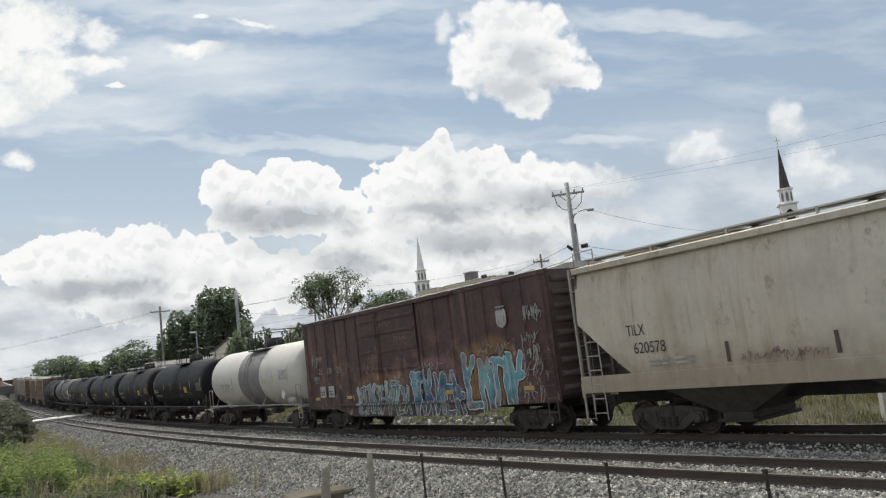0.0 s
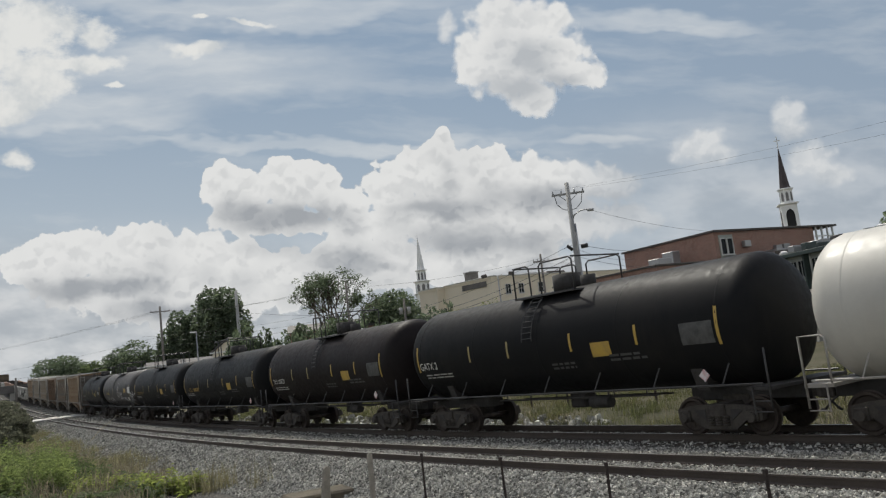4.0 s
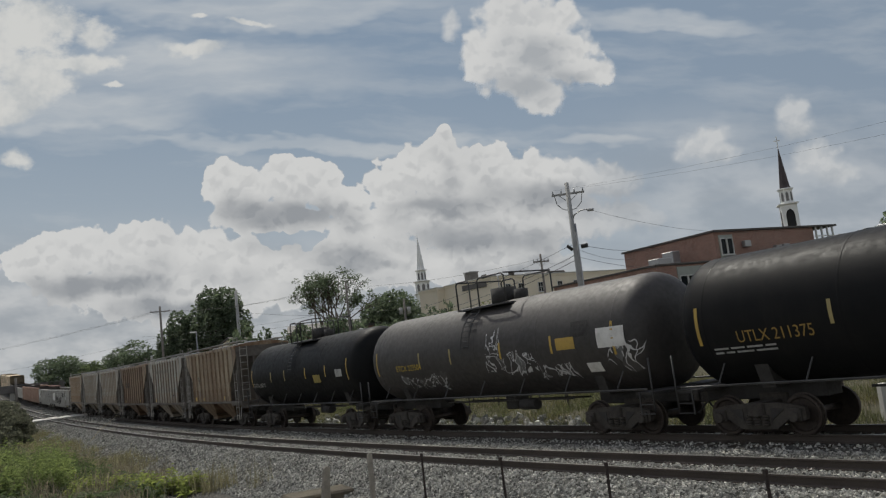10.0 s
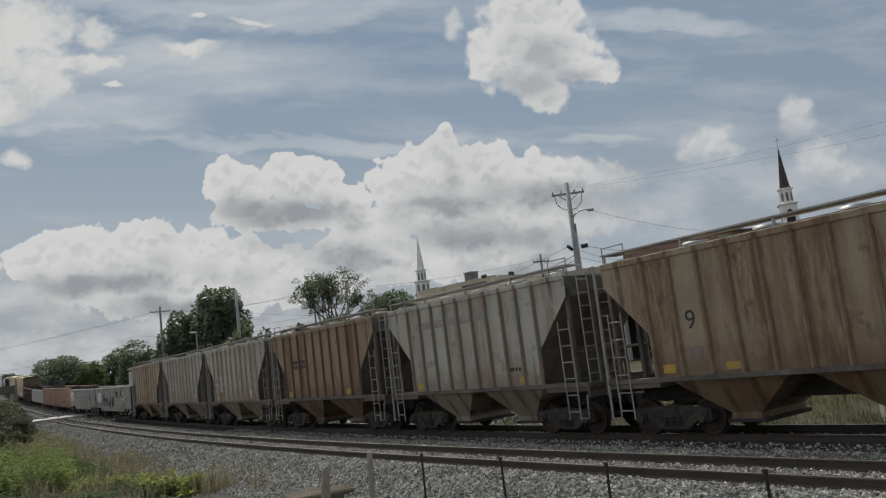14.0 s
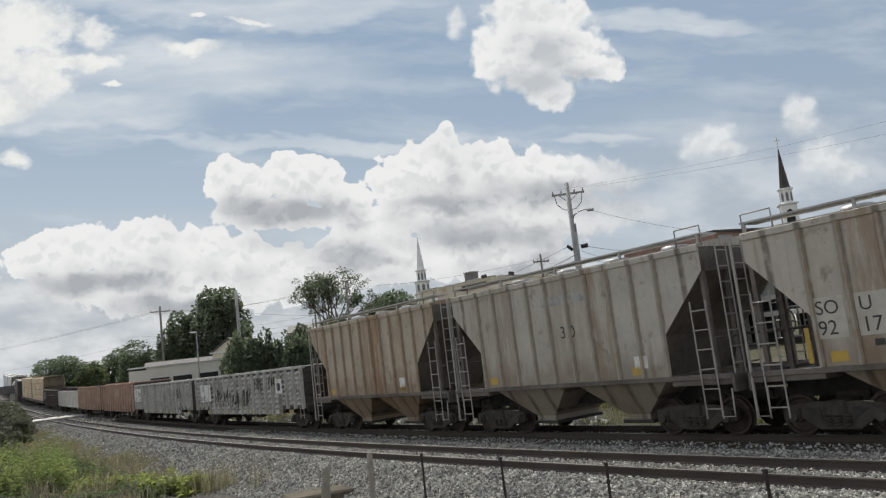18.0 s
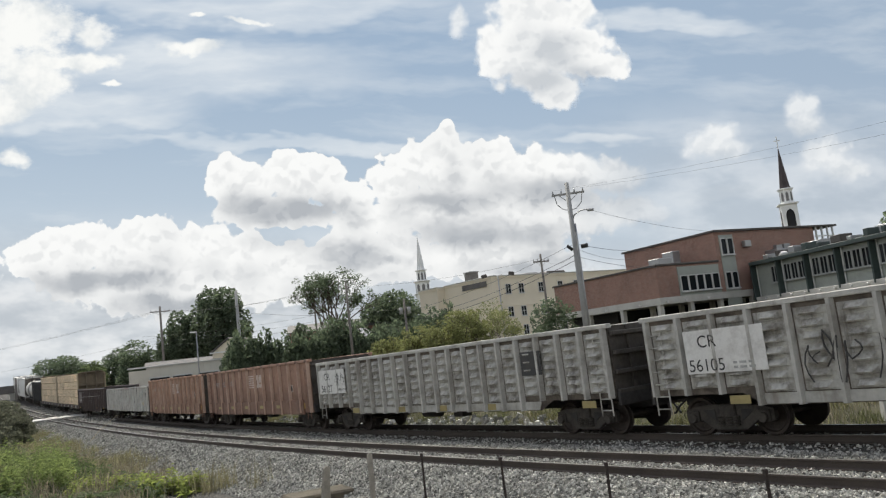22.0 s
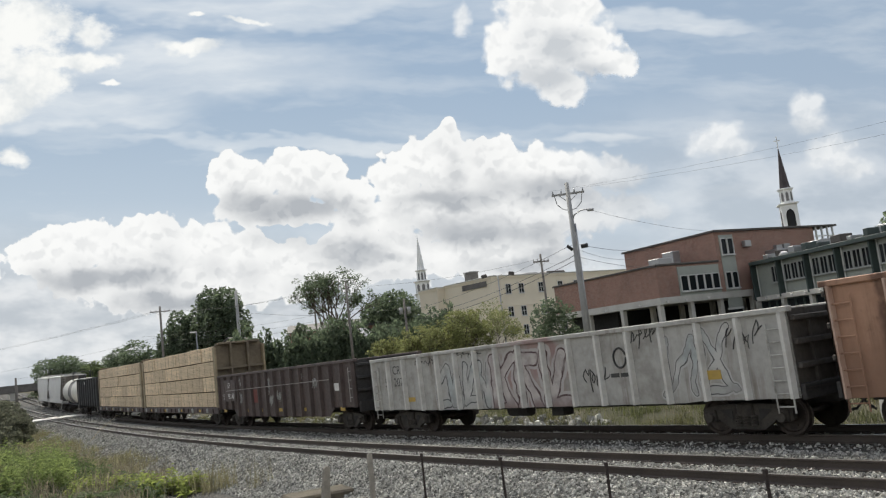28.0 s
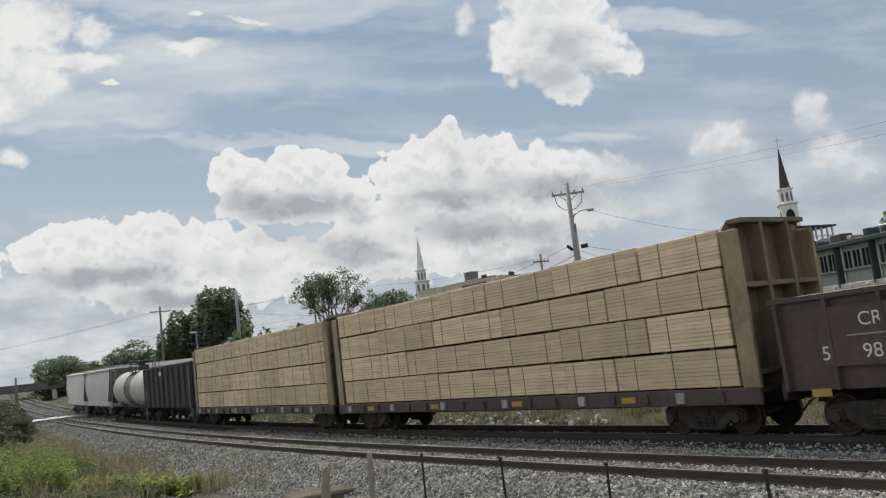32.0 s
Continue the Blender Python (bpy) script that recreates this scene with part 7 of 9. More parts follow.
M_LOUVRE = surface("grey_louvre_paint", (0.2, 0.195, 0.19), (0.13, 0.125, 0.12), 0.8, bump=0.0)
M_POLE = surface("weathered_pole_wood", (0.2, 0.18, 0.16), (0.11, 0.1, 0.09), 0.9, grain=20, stain=2, amount=0.6, bump=0.3)
M_POLEGREY = surface("grey_pole", (0.34, 0.34, 0.33), (0.24, 0.23, 0.22), 0.7, grain=12, stain=2, amount=0.5, bump=0.1)
M_METAL = surface("galvanized_metal", (0.38, 0.38, 0.38), (0.25, 0.25, 0.25), 0.45, metal=0.7, grain=10, amount=0.4, bump=0.0)
M_WIRE = surface("black_cable", (0.03, 0.03, 0.03), None, 0.6, bump=0.0)
M_GLASS = glass_dark()


def window(house, x, z, w, h, mat_frame=M_FRAME, mullions=1, y=0.0, m=None, depth=0.12, bars_z=1):
    """A window set in the wall plane y (outside towards -y) in the house's space."""
    f = 0.06
    bm = bmesh.new()
    for a, b, c, d in ((x, x + w, z, z + f), (x, x + w, z + h - f, z + h), (x, x + f, z + f, z + h - f), (x + w - f, x + w, z + f, z + h - f)):
        add_box(bm, a, b, y - 0.03, y + depth, c, d)
    win = part("window", bm, mat_frame, house, m=m)
    part("pane", box(x + f, x + w - f, y + 0.03, y + 0.05, z + f, z + h - f), M_GLASS, win)
    for i in range(mullions):
        xx = x + w * (i + 1) / (mullions + 1)
        part("mullion", box(xx - 0.025, xx + 0.025, y - 0.01, y + 0.06, z + f, z + h - f), mat_frame, win)
    for i in range(bars_z):
        zz = z + h * (i + 1) / (bars_z + 1)
        part("transom", box(x + f, x + w - f, y - 0.005, y + 0.055, zz - 0.02, zz + 0.02), mat_frame, win)
    part("sill", box(x - 0.05, x + w + 0.05, y - 0.1, y + 0.02, z - 0.06, z), mat_frame, win)
    return win


def brick_building():
    ang = math.degrees(math.atan2(0.464, 0.886))
    b = thing("brick_building", pose(15.2, 58.9, 0.3, 0, 0, ang), "flat-roofed red brick office block raised on concrete columns", "building")
    z0, z1 = 4.4, 6.7
    # low wing over an open ground floor
    part("wall", box(0, 6.2, 0, 13, z0, z1), M_BRICK, b)
    part("roof", box(-0.12, 6.2, -0.12, 13.1, z1, z1 + 0.15, 0.02), M_ROOFEDGE, b)
    part("floor_beam", box(-0.1, 20, -0.1, 13, z0 - 0.5, z0), M_CONC, b)
    for x in (0.15, 3.1, 6.1, 9.5, 13, 16.5, 19.5):
        for y in (0.1, 4.3, 8.5, 12.7):
            part("column", box(x - 0.18, x + 0.18, y, y + 0.36, -0.6, z0 - 0.5, 0.02), M_CONC, b)
    # near-black block stands in for the shade of the open ground floor
    part("undercroft_wall", box(1.2, 19.5, 6.5, 12.5, -0.6, z0 - 0.5), M_DARK, b)
    # tall block
    part("wall", box(6.2, 17.4, 0.0, 10.6, z0, 9.0), M_BRICK, b)
    part("wall", box(17.4, 19.9, 0.0, 10.6, z0, 7.6), M_BRICK, b)
    part("roof", box(6.05, 20.2, -0.2, 10.8, 9.0, 9.16, 0.02), M_ROOFEDGE, b)
    part("spandrel_panel", box(1.95, 6.1, -0.06, 0.02, 3.95, 6.55), M_SPANDREL, b)
    for i in range(5):
        window(b, 2.08 + i * 0.79, 4.7, 0.76, 1.2, mullions=0, y=-0.12, bars_z=0)
    part("spandrel_panel", box(6.6, 8.05, -0.06, 0.02, 0.4, 8.75), M_SPANDREL, b)
    for z in (7.2, 4.6):
        for i in range(2):
            window(b, 6.66 + i * 0.68, z, 0.64, 1.3, mullions=0, y=-0.12, bars_z=0)
    door = part("door", box(6.5, 7.9, -0.1, -0.05, -0.3, 3.0), M_GLASS, b)
    part("door_frame", box(6.4, 8.0, -0.14, -0.06, 3.0, 3.15), M_FRAME, door)
    # roof equipment and lamps
    part("roof_unit", box(2.2, 3.5, 2.0, 3.2, 6.92, 7.5, 0.04), M_METAL, b)
    part("roof_unit", box(4.6, 5.4, 3.0, 4.2, 6.92, 8.1, 0.04), M_METAL, b)
    part("roof_unit", box(11.4, 13.0, -1.2, 0.0, 6.6, 7.3, 0.04), M_METAL, b)
    part("roof_hatch", tube((11, 4, 9.2), (11, 4, 9.5), 0.3, 0.1, 10), M_METAL, b)
    for x in (0.4, 2.2, 4.4):
        part("wall_lamp", box(x, x + 0.18, -0.25, -0.1, 4.0, 4.15, 0.02), M_WHITEPAINT, b)
    for y in (2.0, 6.0, 10.0):
        part("wall_lamp", box(-0.25, -0.1, y, y + 0.18, 4.0, 4.15, 0.02), M_WHITEPAINT, b)
    part("stair_tower", box(9.6, 11.0, -1.6, 0.0, 3.7, 6.6), M_BRICK, b)
    for x in (17.7, 18.4, 19.1, 19.75):
        part("roof_post", box(x - 0.06, x + 0.06, -0.1, 0.02, 7.6, 9.0), M_FRAME, b)
        part("roof_post", box(x - 0.06, x + 0.06, 10.4, 10.52, 7.6, 9.0), M_FRAME, b)
    part("roof_rail", box(17.5, 19.85, -0.1, 0.0, 8.2, 8.28), M_FRAME, b)
    for k, (x, z) in enumerate(((9.0, 7.7), (12.4, 7.2), (13.3, 7.25))):
        part("wall_unit", box(x, x + 0.7, -0.35, -0.01, z, z + 0.5, 0.03), M_METAL, b)


def office_wing():
    ang = math.degrees(math.atan2(-0.979, 0.205))
    b = thing("office_wing", pose(23.6, 62.0, -0.1, 0, 0, ang), "two-storey office wing with dark green steel columns and window bands", "building")
    L = 27.0
    part("wall", box(0, L, 0.05, 9, 3.2, 6.5), M_SPANDREL, b)
    part("roof", box(-0.2, L, -0.5, 9, 6.5, 6.78, 0.02), M_GREEN, b)
    part("floor_beam", box(-0.1, L, -0.35, 9, 3.75, 4.1, 0.02), M_CONC, b)
    part("floor_beam", box(-0.1, L, -0.35, 9, 2.55, 2.9, 0.02), M_CONC, b)
    # shade below the wing, filled in as a near-black block
    part("undercroft_wall", box(0.5, L, 2.5, 8.5, -0.6, 2.6), M_DARK, b)
    x = -0.2
    while x < L - 3.2:
        part("column", box(x - 0.07, x + 0.07, -0.4, 0.1, 3.9, 6.6, 0.01), M_GREEN, b)
        part("downpipe", tube((x + 0.3, -0.05, 4.1), (x + 0.3, -0.05, 6.5), 0.04, None, 6), M_FRAME, b)
        part("column", box(x - 0.16, x + 0.16, -0.3, 0.05, -0.6, 3.8, 0.01), M_CONC, b)
        for k in range(3):
            if x > 0 or k == 2:
                window(b, x + 0.4 + k * 0.84, 4.98, 0.8, 1.22, M_DULLFRAME, mullions=1, y=-0.06, bars_z=0)
            window(b, x + 0.25 + k * 0.98, 2.95, 0.92, 0.75, M_GREEN, mullions=0, y=-0.06, bars_z=0)
        x += 3.22
    for x in (5.0, 12.0):
        part("roof_unit", box(x, x + 1.6, 1.0, 2.2, 6.85, 7.45, 0.04), M_METAL, b)
    rnd = random.Random(9)
    for k in range(16):
        x = 1.2 + k * 1.55
        part("roof_vent", box(x, x + rnd.uniform(0.3, 1.1), -0.1, 0.8, 6.85, 6.85 + rnd.uniform(0.15, 0.5), 0.03), rnd.choice((M_METAL, M_ROOFEDGE, M_GREEN)), b)
        part("wall_lamp", box(x, x + 0.16, -0.48, -0.36, 3.85, 4.0, 0.02), M_WHITEPAINT, b)
    part("roof_dome", tube((3.4, 0.2, 6.85), (3.4, 0.2, 7.1), 0.4, 0.18, 12), M_WHITEPAINT, b)


def beige_building():
    ang = math.degrees(math.atan2(0.608, 0.794))
    b = thing("apartment_building", pose(5.69, 104.86, 0.5, 0, 0, ang), "cream stucco three-storey building with a flat roof", "building")
    H = 10.7
    part("wall", box(0, 30, 0, 10.2, -1.5, H), M_BEIGEWALL, b)
    part("wall", box(-1.3, 12, 10.2, 14.4, -1.5, H - 0.15), M_BEIGEWALL, b)
    part("parapet", box(-0.1, 30.1, -0.1, 10.1, H, H + 0.3, 0.02), M_BEIGEWALL, b)
    part("parapet", box(-1.4, 12, 10.12, 14.5, H - 0.15, H + 0.2, 0.02), M_BEIGEWALL, b)
    part("cornice", box(-0.2, 30.2, -0.2, 10.1, H + 0.3, H + 0.42, 0.02), M_CONC, b)
    part("cornice", box(-1.5, 12, 10.12, 14.6, H + 0.2, H + 0.32, 0.02), M_CONC, b)
    part("string_course", box(-0.06, 30.06, -0.06, 10.1, 7.0, 7.16, 0.01), M_BEIGEWALL, b)
    part("roof_louvre", box(-0.16, -0.02, 0.9, 6.0, H - 0.85, H - 0.15, 0.02), M_SHINGLE, b)
    part("roof_vent_box", box(1.6, 3.0, 6.0, 7.4, H + 0.42, H + 1.7, 0.05), M_SHINGLE, b)
    part("vent_lid", box(1.5, 3.1, 5.9, 7.5, H + 1.7, H + 1.82, 0.02), M_METAL, b)
    part("roof_shed", prism([(13.5, H + 0.42), (18.5, H + 0.42), (17.6, H + 1.15), (14.4, H + 1.15)], "y", 4, 9), M_ROOFEDGE, b)
    part("roof_unit", box(9.4, 11.4, 3.0, 4.6, H + 0.42, H + 0.95, 0.04), M_METAL, b)
    for z in (8.6, 5.6, 3.1):
        for x in (2.3, 4.6, 8.2, 11.9, 15.1, 18.4, 21.8, 25.2):
            window(b, x, z, 0.95, 1.35, M_FRAME, mullions=1, y=-0.06, bars_z=1)
            part("lintel", box(x - 0.1, x + 1.05, -0.05, 0.02, z + 1.35, z + 1.5), M_BEIGEWALL, b)
    part("downpipe", tube((1.5, -0.08, -1), (1.5, -0.08, H), 0.06, None, 8), M_BEIGEWALL, b)
    part("downpipe", tube((12.9, -0.08, 5), (12.9, -0.08, H - 1.6), 0.06, None, 8), M_ROOFEDGE, b)


def warehouse():
    ang = math.degrees(math.atan2(100.7 - 98.2, -29.7 + 37.2))
    b = thing("warehouse", pose(-37.2, 98.2, 0.6, 0, 0, ang), "low off-white metal warehouse with dark loading bays", "building")
    part("wall", box(0, 10.5, 0, 9, -1.5, 4.35), M_METALWALL, b)
    part("wall", box(-2.0, 0, 0.3, 9, -1.5, 4.0), M_METALWALL, b)
    part("roof", prism([(-0.2, 4.35), (9.2, 4.35), (4.5, 4.95)], "x", -0.2, 10.6), M_SHINGLE, b)
    part("gutter", box(-2.1, 10.6, -0.16, 0.0, 4.22, 4.4, 0.02), M_FRAME, b)
    for x in (0.4, 3.0, 6.1, 8.6):
        # each opening is a near-black plate with its inner shade painted on
        d = part("loading_bay", box(x, x + 2.2, -0.06, 0.03, 0.2, 2.9), M_DARK, b)
        part("bay_frame", box(x - 0.12, x + 2.32, -0.1, 0.02, 2.9, 3.05), M_FRAME, d)
        part("bay_frame", box(x - 0.12, x, -0.1, 0.02, 0.2, 2.9), M_FRAME, d)
    for i in range(14):
        part("siding_rib", box(0.2 + i * 0.75, 0.26 + i * 0.75, -0.035, 0.0, 3.1, 4.2), M_METALWALL, b)


def gable_house(x, y, z, turn, w, d, eave, ridge, wall, roof, label):
    b = thing("house", pose(x, y, z, 0, 0, turn), label, "house")
    part("wall", prism([(0, -2), (d, -2), (d, eave), (d / 2, ridge), (0, eave)], "x", 0, w), wall, b)
    for s in (0, 1):
        y0, y1 = (0 - 0.3, d / 2) if not s else (d + 0.3, d / 2)
        k = (ridge - eave) / (d / 2)
        za = eave - 0.3 * k
        bm = bmesh.new()
        loft(bm, [[(xx, y0, za + 0.05), (xx, y1, ridge + 0.05), (xx, y1, ridge + 0.2), (xx, y0, za + 0.2)] for xx in (-0.35, w + 0.35)], smooth=False)
        part("roof_slope", bm, roof, b)
    part("rake_board", box(-0.38, -0.3, -0.25, d + 0.25, eave - 0.1, eave + 0.05), M_WHITEWOOD, b)
    window(b, w * 0.25, eave - 1.6, 0.8, 1.2, y=-0.06)
    window(b, w * 0.65, eave - 1.6, 0.8, 1.2, y=-0.06)
    return b


def steeple(x, y, z0, z_top, stages, spire_mat, label, spire_base, spire_r, cross=True, turn=0):
    t = thing("church_steeple", pose(x, y, 0, 0, 0, turn), label, "steeple")
    for za, zb, r, sides in stages:
        bm = bmesh.new()
        ring = lambda rr, z: [(rr * math.cos(2 * math.pi * (i + 0.5) / sides), rr * math.sin(2 * math.pi * (i + 0.5) / sides), z) for i in range(sides)]
        loft(bm, [ring(r, za), ring(r, zb)], smooth=False)
        st = part("tower_stage", bm, M_WHITEWOOD, t)
        bm = bmesh.new()
        loft(bm, [ring(r * 1.05, zb - 0.25), ring(r * 1.25, zb - 0.05), ring(r * 1.25, zb + 0.12), ring(r * 0.9, zb + 0.2)], smooth=False)
        part("cornice", bm, M_WHITEWOOD, st)
        if r < 3 and zb - za > 1.5:
            for i in range(sides):
                a = 2 * math.pi * (i + 1) / sides
                ap = r * math.cos(math.pi / sides)
                h = (zb - za)
                w = r * math.sin(math.pi / sides) * 0.55
                out = [(-w, h * 0.14), (w, h * 0.14), (w, h * 0.6), (w * 0.7, h * 0.73), (0, h * 0.8), (-w * 0.7, h * 0.73), (-w, h * 0.6)]
                # arches are plates; the square stage's are near-black for the shade inside
                part("louvred_opening", prism(out, "x", ap - 0.02, ap + 0.03), M_DARK if r > 1.6 and sides == 4 else M_LOUVRE, st, m=Matrix.Rotation(a, 4, "Z") @ Matrix.Translation((0, 0, za)))
    bm = bmesh.new()
    ring = lambda rr, z: [(rr * math.cos(2 * math.pi * (i + 0.5) / 8), rr * math.sin(2 * math.pi * (i + 0.5) / 8), z) for i in range(8)]
    loft(bm, [ring(spire_r * 1.15, spire_base), ring(spire_r, spire_base + 0.5), ring(0.05, z_top)], smooth=False)
    part("spire", bm, spire_mat, t)
    if cross:
        bm = box(-0.06, 0.06, -0.06, 0.06, z_top - 0.1, z_top + 2.1)
        add_box(bm, -0.5, 0.5, -0.06, 0.06, z_top + 1.25, z_top + 1.4)
        part("cross", bm, M_WHITEWOOD, t)
    else:
        part("finial", tube((0, 0, z_top - 0.3), (0, 0, z_top + 1.2), 0.05, None, 6), M_WHITEWOOD, t)


brick_building()
office_wing()
beige_building()
warehouse()
gable_house(-25.7, 101.2, 0.6, 84, 7.0, 4.4, 5.2, 6.7, M_BEIGEWALL, M_SHINGLE, "cream gabled house with a grey shingle roof beside the warehouse")
gable_house(-25, 125, 1.0, 8, 16, 8.0, 7.0, 8.2, M_BRICK, M_ROOFEDGE, "long dark-roofed house half hidden by evergreens")
gable_house(-10.2, 92, 1.0, 65, 3.0, 3.6, 4.4, 5.3, M_WHITEWOOD, M_METAL, "small house with a pale metal roof among trees")
steeple(59.45, 137.7, 0, 30.5, [(0, 16.0, 2.5, 4), (16.0, 20.6, 1.8, 4), (20.75, 23.2, 1.08, 8)], M_SPIRE, "white church steeple with a dark slate spire and cross", 23.3, 0.82, True, -14)
steeple(-7.9, 259.9, 0, 40.0, [(0, 21.5, 3.1, 4), (21.5, 25.4, 2.35, 8), (25.4, 29.0, 1.55, 8)], M_WHITEWOOD, "slender white church steeple far behind the trees", 29.2, 1.25, False, 10)


# ---- poles and wires ----
def pole(x, y, z0, z1, label, arm=0.0, arm_turn=0, r=0.14, mat=None, name="utility_pole", cat="pole"):
    p = thing(name, pose(x, y, z0), label, cat)
    part("shaft", tube((0, 0, -1), (0, 0, z1 - z0), r * 1.25, r * 0.8, 10), mat or M_POLE, p)
    if arm:
        m = Matrix.Rotation(radians(arm_turn), 4, "Z")
        part("crossarm", box(-arm / 2, arm / 2, -0.06, 0.06, z1 - z0 - 0.75, z1 - z0 - 0.63, 0.01), mat or M_POLE, p, m=m)
        for k in (-0.46, -0.2, 0.2, 0.46):
            part("insulator", tube((k * arm, 0, z1 - z0 - 0.63), (k * arm, 0, z1 - z0 - 0.42), 0.05, 0.03, 8), M_METAL, p, m=m)
        for s in (-1, 1):
            part("arm_brace", tube((s * arm * 0.3, 0, z1 - z0 - 0.7), (0, 0, z1 - z0 - 1.25), 0.02, None, 6), M_METAL, p, m=m)
    return p


P = pole(8.05, 49.36, 0.3, 12.1, "tall grey utility pole with a crossarm and street lamp", 2.0, -8, 0.17, M_POLEGREY)
part("conduit", tube((0.2, -0.1, 0), (0.17, -0.1, 9.2), 0.05, None, 8), M_METAL, P)
bm = bmesh.new()
add_path(bm, [(0, 0, 9.3), (0.2, -0.05, 9.75), (0.6, -0.1, 9.98), (1.05, -0.12, 10.0), (1.25, -0.12, 9.98)], 0.04, 8)
lamp = part("lamp_arm", bm, M_METAL, P)
part("lamp_head", box(1.0, 1.42, -0.24, 0.0, 9.86, 10.02, 0.05), M_METAL, lamp)
for s in (-1, 1):
    bm = bmesh.new()
    q = [(s * 0.85, 0, 11.05), (s * 0.75, 0, 10.5), (s * 0.4, 0, 10.15), (s * 0.12, 0, 10.1)]
    add_path(bm, q, 0.022)
    part("jumper_cable", bm, M_WIRE, P)
part("splice_box", tube((0.35, -0.1, 7.75), (0.75, -0.1, 7.8), 0.14, None, 10), M_WIRE, P)
part("splice_box", tube((-0.2, -0.1, 7.6), (-0.5, -0.1, 7.9), 0.1, None, 10), M_WIRE, P)
pole(8.85, 74.48, 0.5, 10.5, "thin brown utility pole before the cream building", 1.6, 20, 0.12)
fl = pole(5.37, 84.83, 0.5, 9.9, "slender pole with two floodlights", 0, 0, 0.07, M_METAL, "floodlight_pole", "floodlight")
for s in (-1, 1):
    part("floodlight", box(s * 0.55 - 0.3, s * 0.55 + 0.3, -0.3, 0.2, 9.35, 9.7, 0.05), M_ROOFEDGE, fl, m=pose(0, 0, 0, 0, -12 * s, 0))
    part("lamp_bracket", tube((0, 0, 9.3), (s * 0.5, 0, 9.45), 0.04, None, 6), M_METAL, fl)
p715 = pole(-4.7, 84.87, 0.5, 8.6, "utility pole carrying two pale transformers among trees", 0, 0, 0.13)
for s in (-1, 1):
    part("transformer", tube((s * 0.42, 0, 6.5), (s * 0.42, 0, 7.2), 0.2, None, 12), M_GREYPLATE, p715)
pole(-38.6, 108.3, 1.0, 13.0, "wooden utility pole with a crossarm by the warehouse", 2.6, 30, 0.16)
pole(-25.27, 96.75, 1.0, 12.7, "bare grey utility pole before a broad tree", 0, 0, 0.2, M_POLEGREY)
sl = pole(-29.96, 95.41, 1.0, 8.3, "slim street lamp behind the warehouse", 0, 0, 0.07, M_METAL, "street_lamp", "street lamp")
part("lamp_head", box(-0.7, 0.05, -0.12, 0.12, 7.2, 7.36, 0.04), M_WHITEPAINT, sl)
pole(-18.0, 108.5, 1.0, 10.4, "distant utility pole with a short crossarm", 1.8, 10, 0.12)
pole(-9.9, 79.4, 0.5, 10.6, "dark utility pole beside the sparse tree", 0, 0, 0.12)
pole(-71.2, 132.0, 1.0, 6.4, "short dark signal post by the level crossing", 0, 0, 0.2)


def wire(p, q, sag, r=0.012, n=14):
    """A sagging cable between two places."""
    p, q = Vector(p), Vector(q)
    bm = bmesh.new()
    pts = [p.lerp(q, i / n) - Vector((0, 0, sag * 4 * (i / n) * (1 - i / n))) for i in range(n + 1)]
    add_path(bm, pts, r * 0.6, 4)
    return tagged(part("cable", bm, M_WIRE), "thin black overhead cable strung between poles", "cable", "overhead cables")


T1, T2 = (8.05, 49.36), (8.85, 74.48)
for dz, sag, r in ((7.9, 0.5, 0.02), (7.2, 0.6, 0.025), (6.9, 0.7, 0.03)):
    wire((*T1, dz + 0.4), (-4.7, 84.87, dz - 0.6), sag, r)
wire((*T1, 7.7), (8.85, 74.48, 10.1), 0.6, 0.015)
wire((8.85, 74.48, 10.1), (-9.9, 79.4, 10.0), 0.5, 0.018)
wire((-4.7, 84.87, 7.6), (-25.27, 96.75, 10.2), 0.6, 0.02)
wire((*T1, 8.3), (15.6, 58.2, 8.2), 0.3, 0.02)
wire((*T1, 8.0), (16.5, 70.0, 8.8), 0.4, 0.02)
wire((*T1, 7.5), (15.4, 58.9, 6.9), 0.2, 0.02)
wire((9.3, 49.2, 10.2), (26.5, 66.0, 9.4), 0.6, 0.015)
for dy in (-0.85, 0.85):
    wire((8.05 + dy, 49.36, 11.7), (43 + dy, 40.0, 14.3 - dy * 0.6), 0.8, 0.009)
for dy in (-0.85, 0.0, 0.85):
    wire((-38.6 + dy, 108.3, 12.4), (-9.9 + dy, 79.4, 10.4), 0.8, 0.014)
    wire((-38.6 + dy, 108.3, 12.4), (-120 + dy, 150, 10.5), 1.0, 0.016)
for dz in (9.4, 8.6, 7.9):
    wire((-18.0, 108.5, dz), (-45, 118, dz + 0.4), 0.4, 0.02)
wire((-25.27, 96.75, 9.8), (-71.2, 132.0, 6.2), 0.8, 0.02)
wire((-38.6, 108.3, 9.0), (-90, 128, 7.0), 0.8, 0.02)

# ---- trees of the town ----
tree(-38.4, 134.5, 0.5, 16.3, 13.4, M_LEAF_DK, "broad dark leafy tree above the warehouse", 11, 0.5, 16000, 0.3, 0.2, 26, lobe=(0.13, 0.21))
tree(-44.6, 133.5, 0.5, 12.4, 8.4, M_LEAF_DK, "lower dark leafy tree against the broad one", 15, 0.35, 8000, 0.3, 0.1, 16, lobe=(0.16, 0.24))
tree(-32.8, 128.0, 0.5, 10.2, 5.0, M_LEAF, "thin leafy tree beside the grey utility pole", 16, 0.2, 3600, 0.24, 0.2, 14, lobe=(0.1, 0.2), core=False)
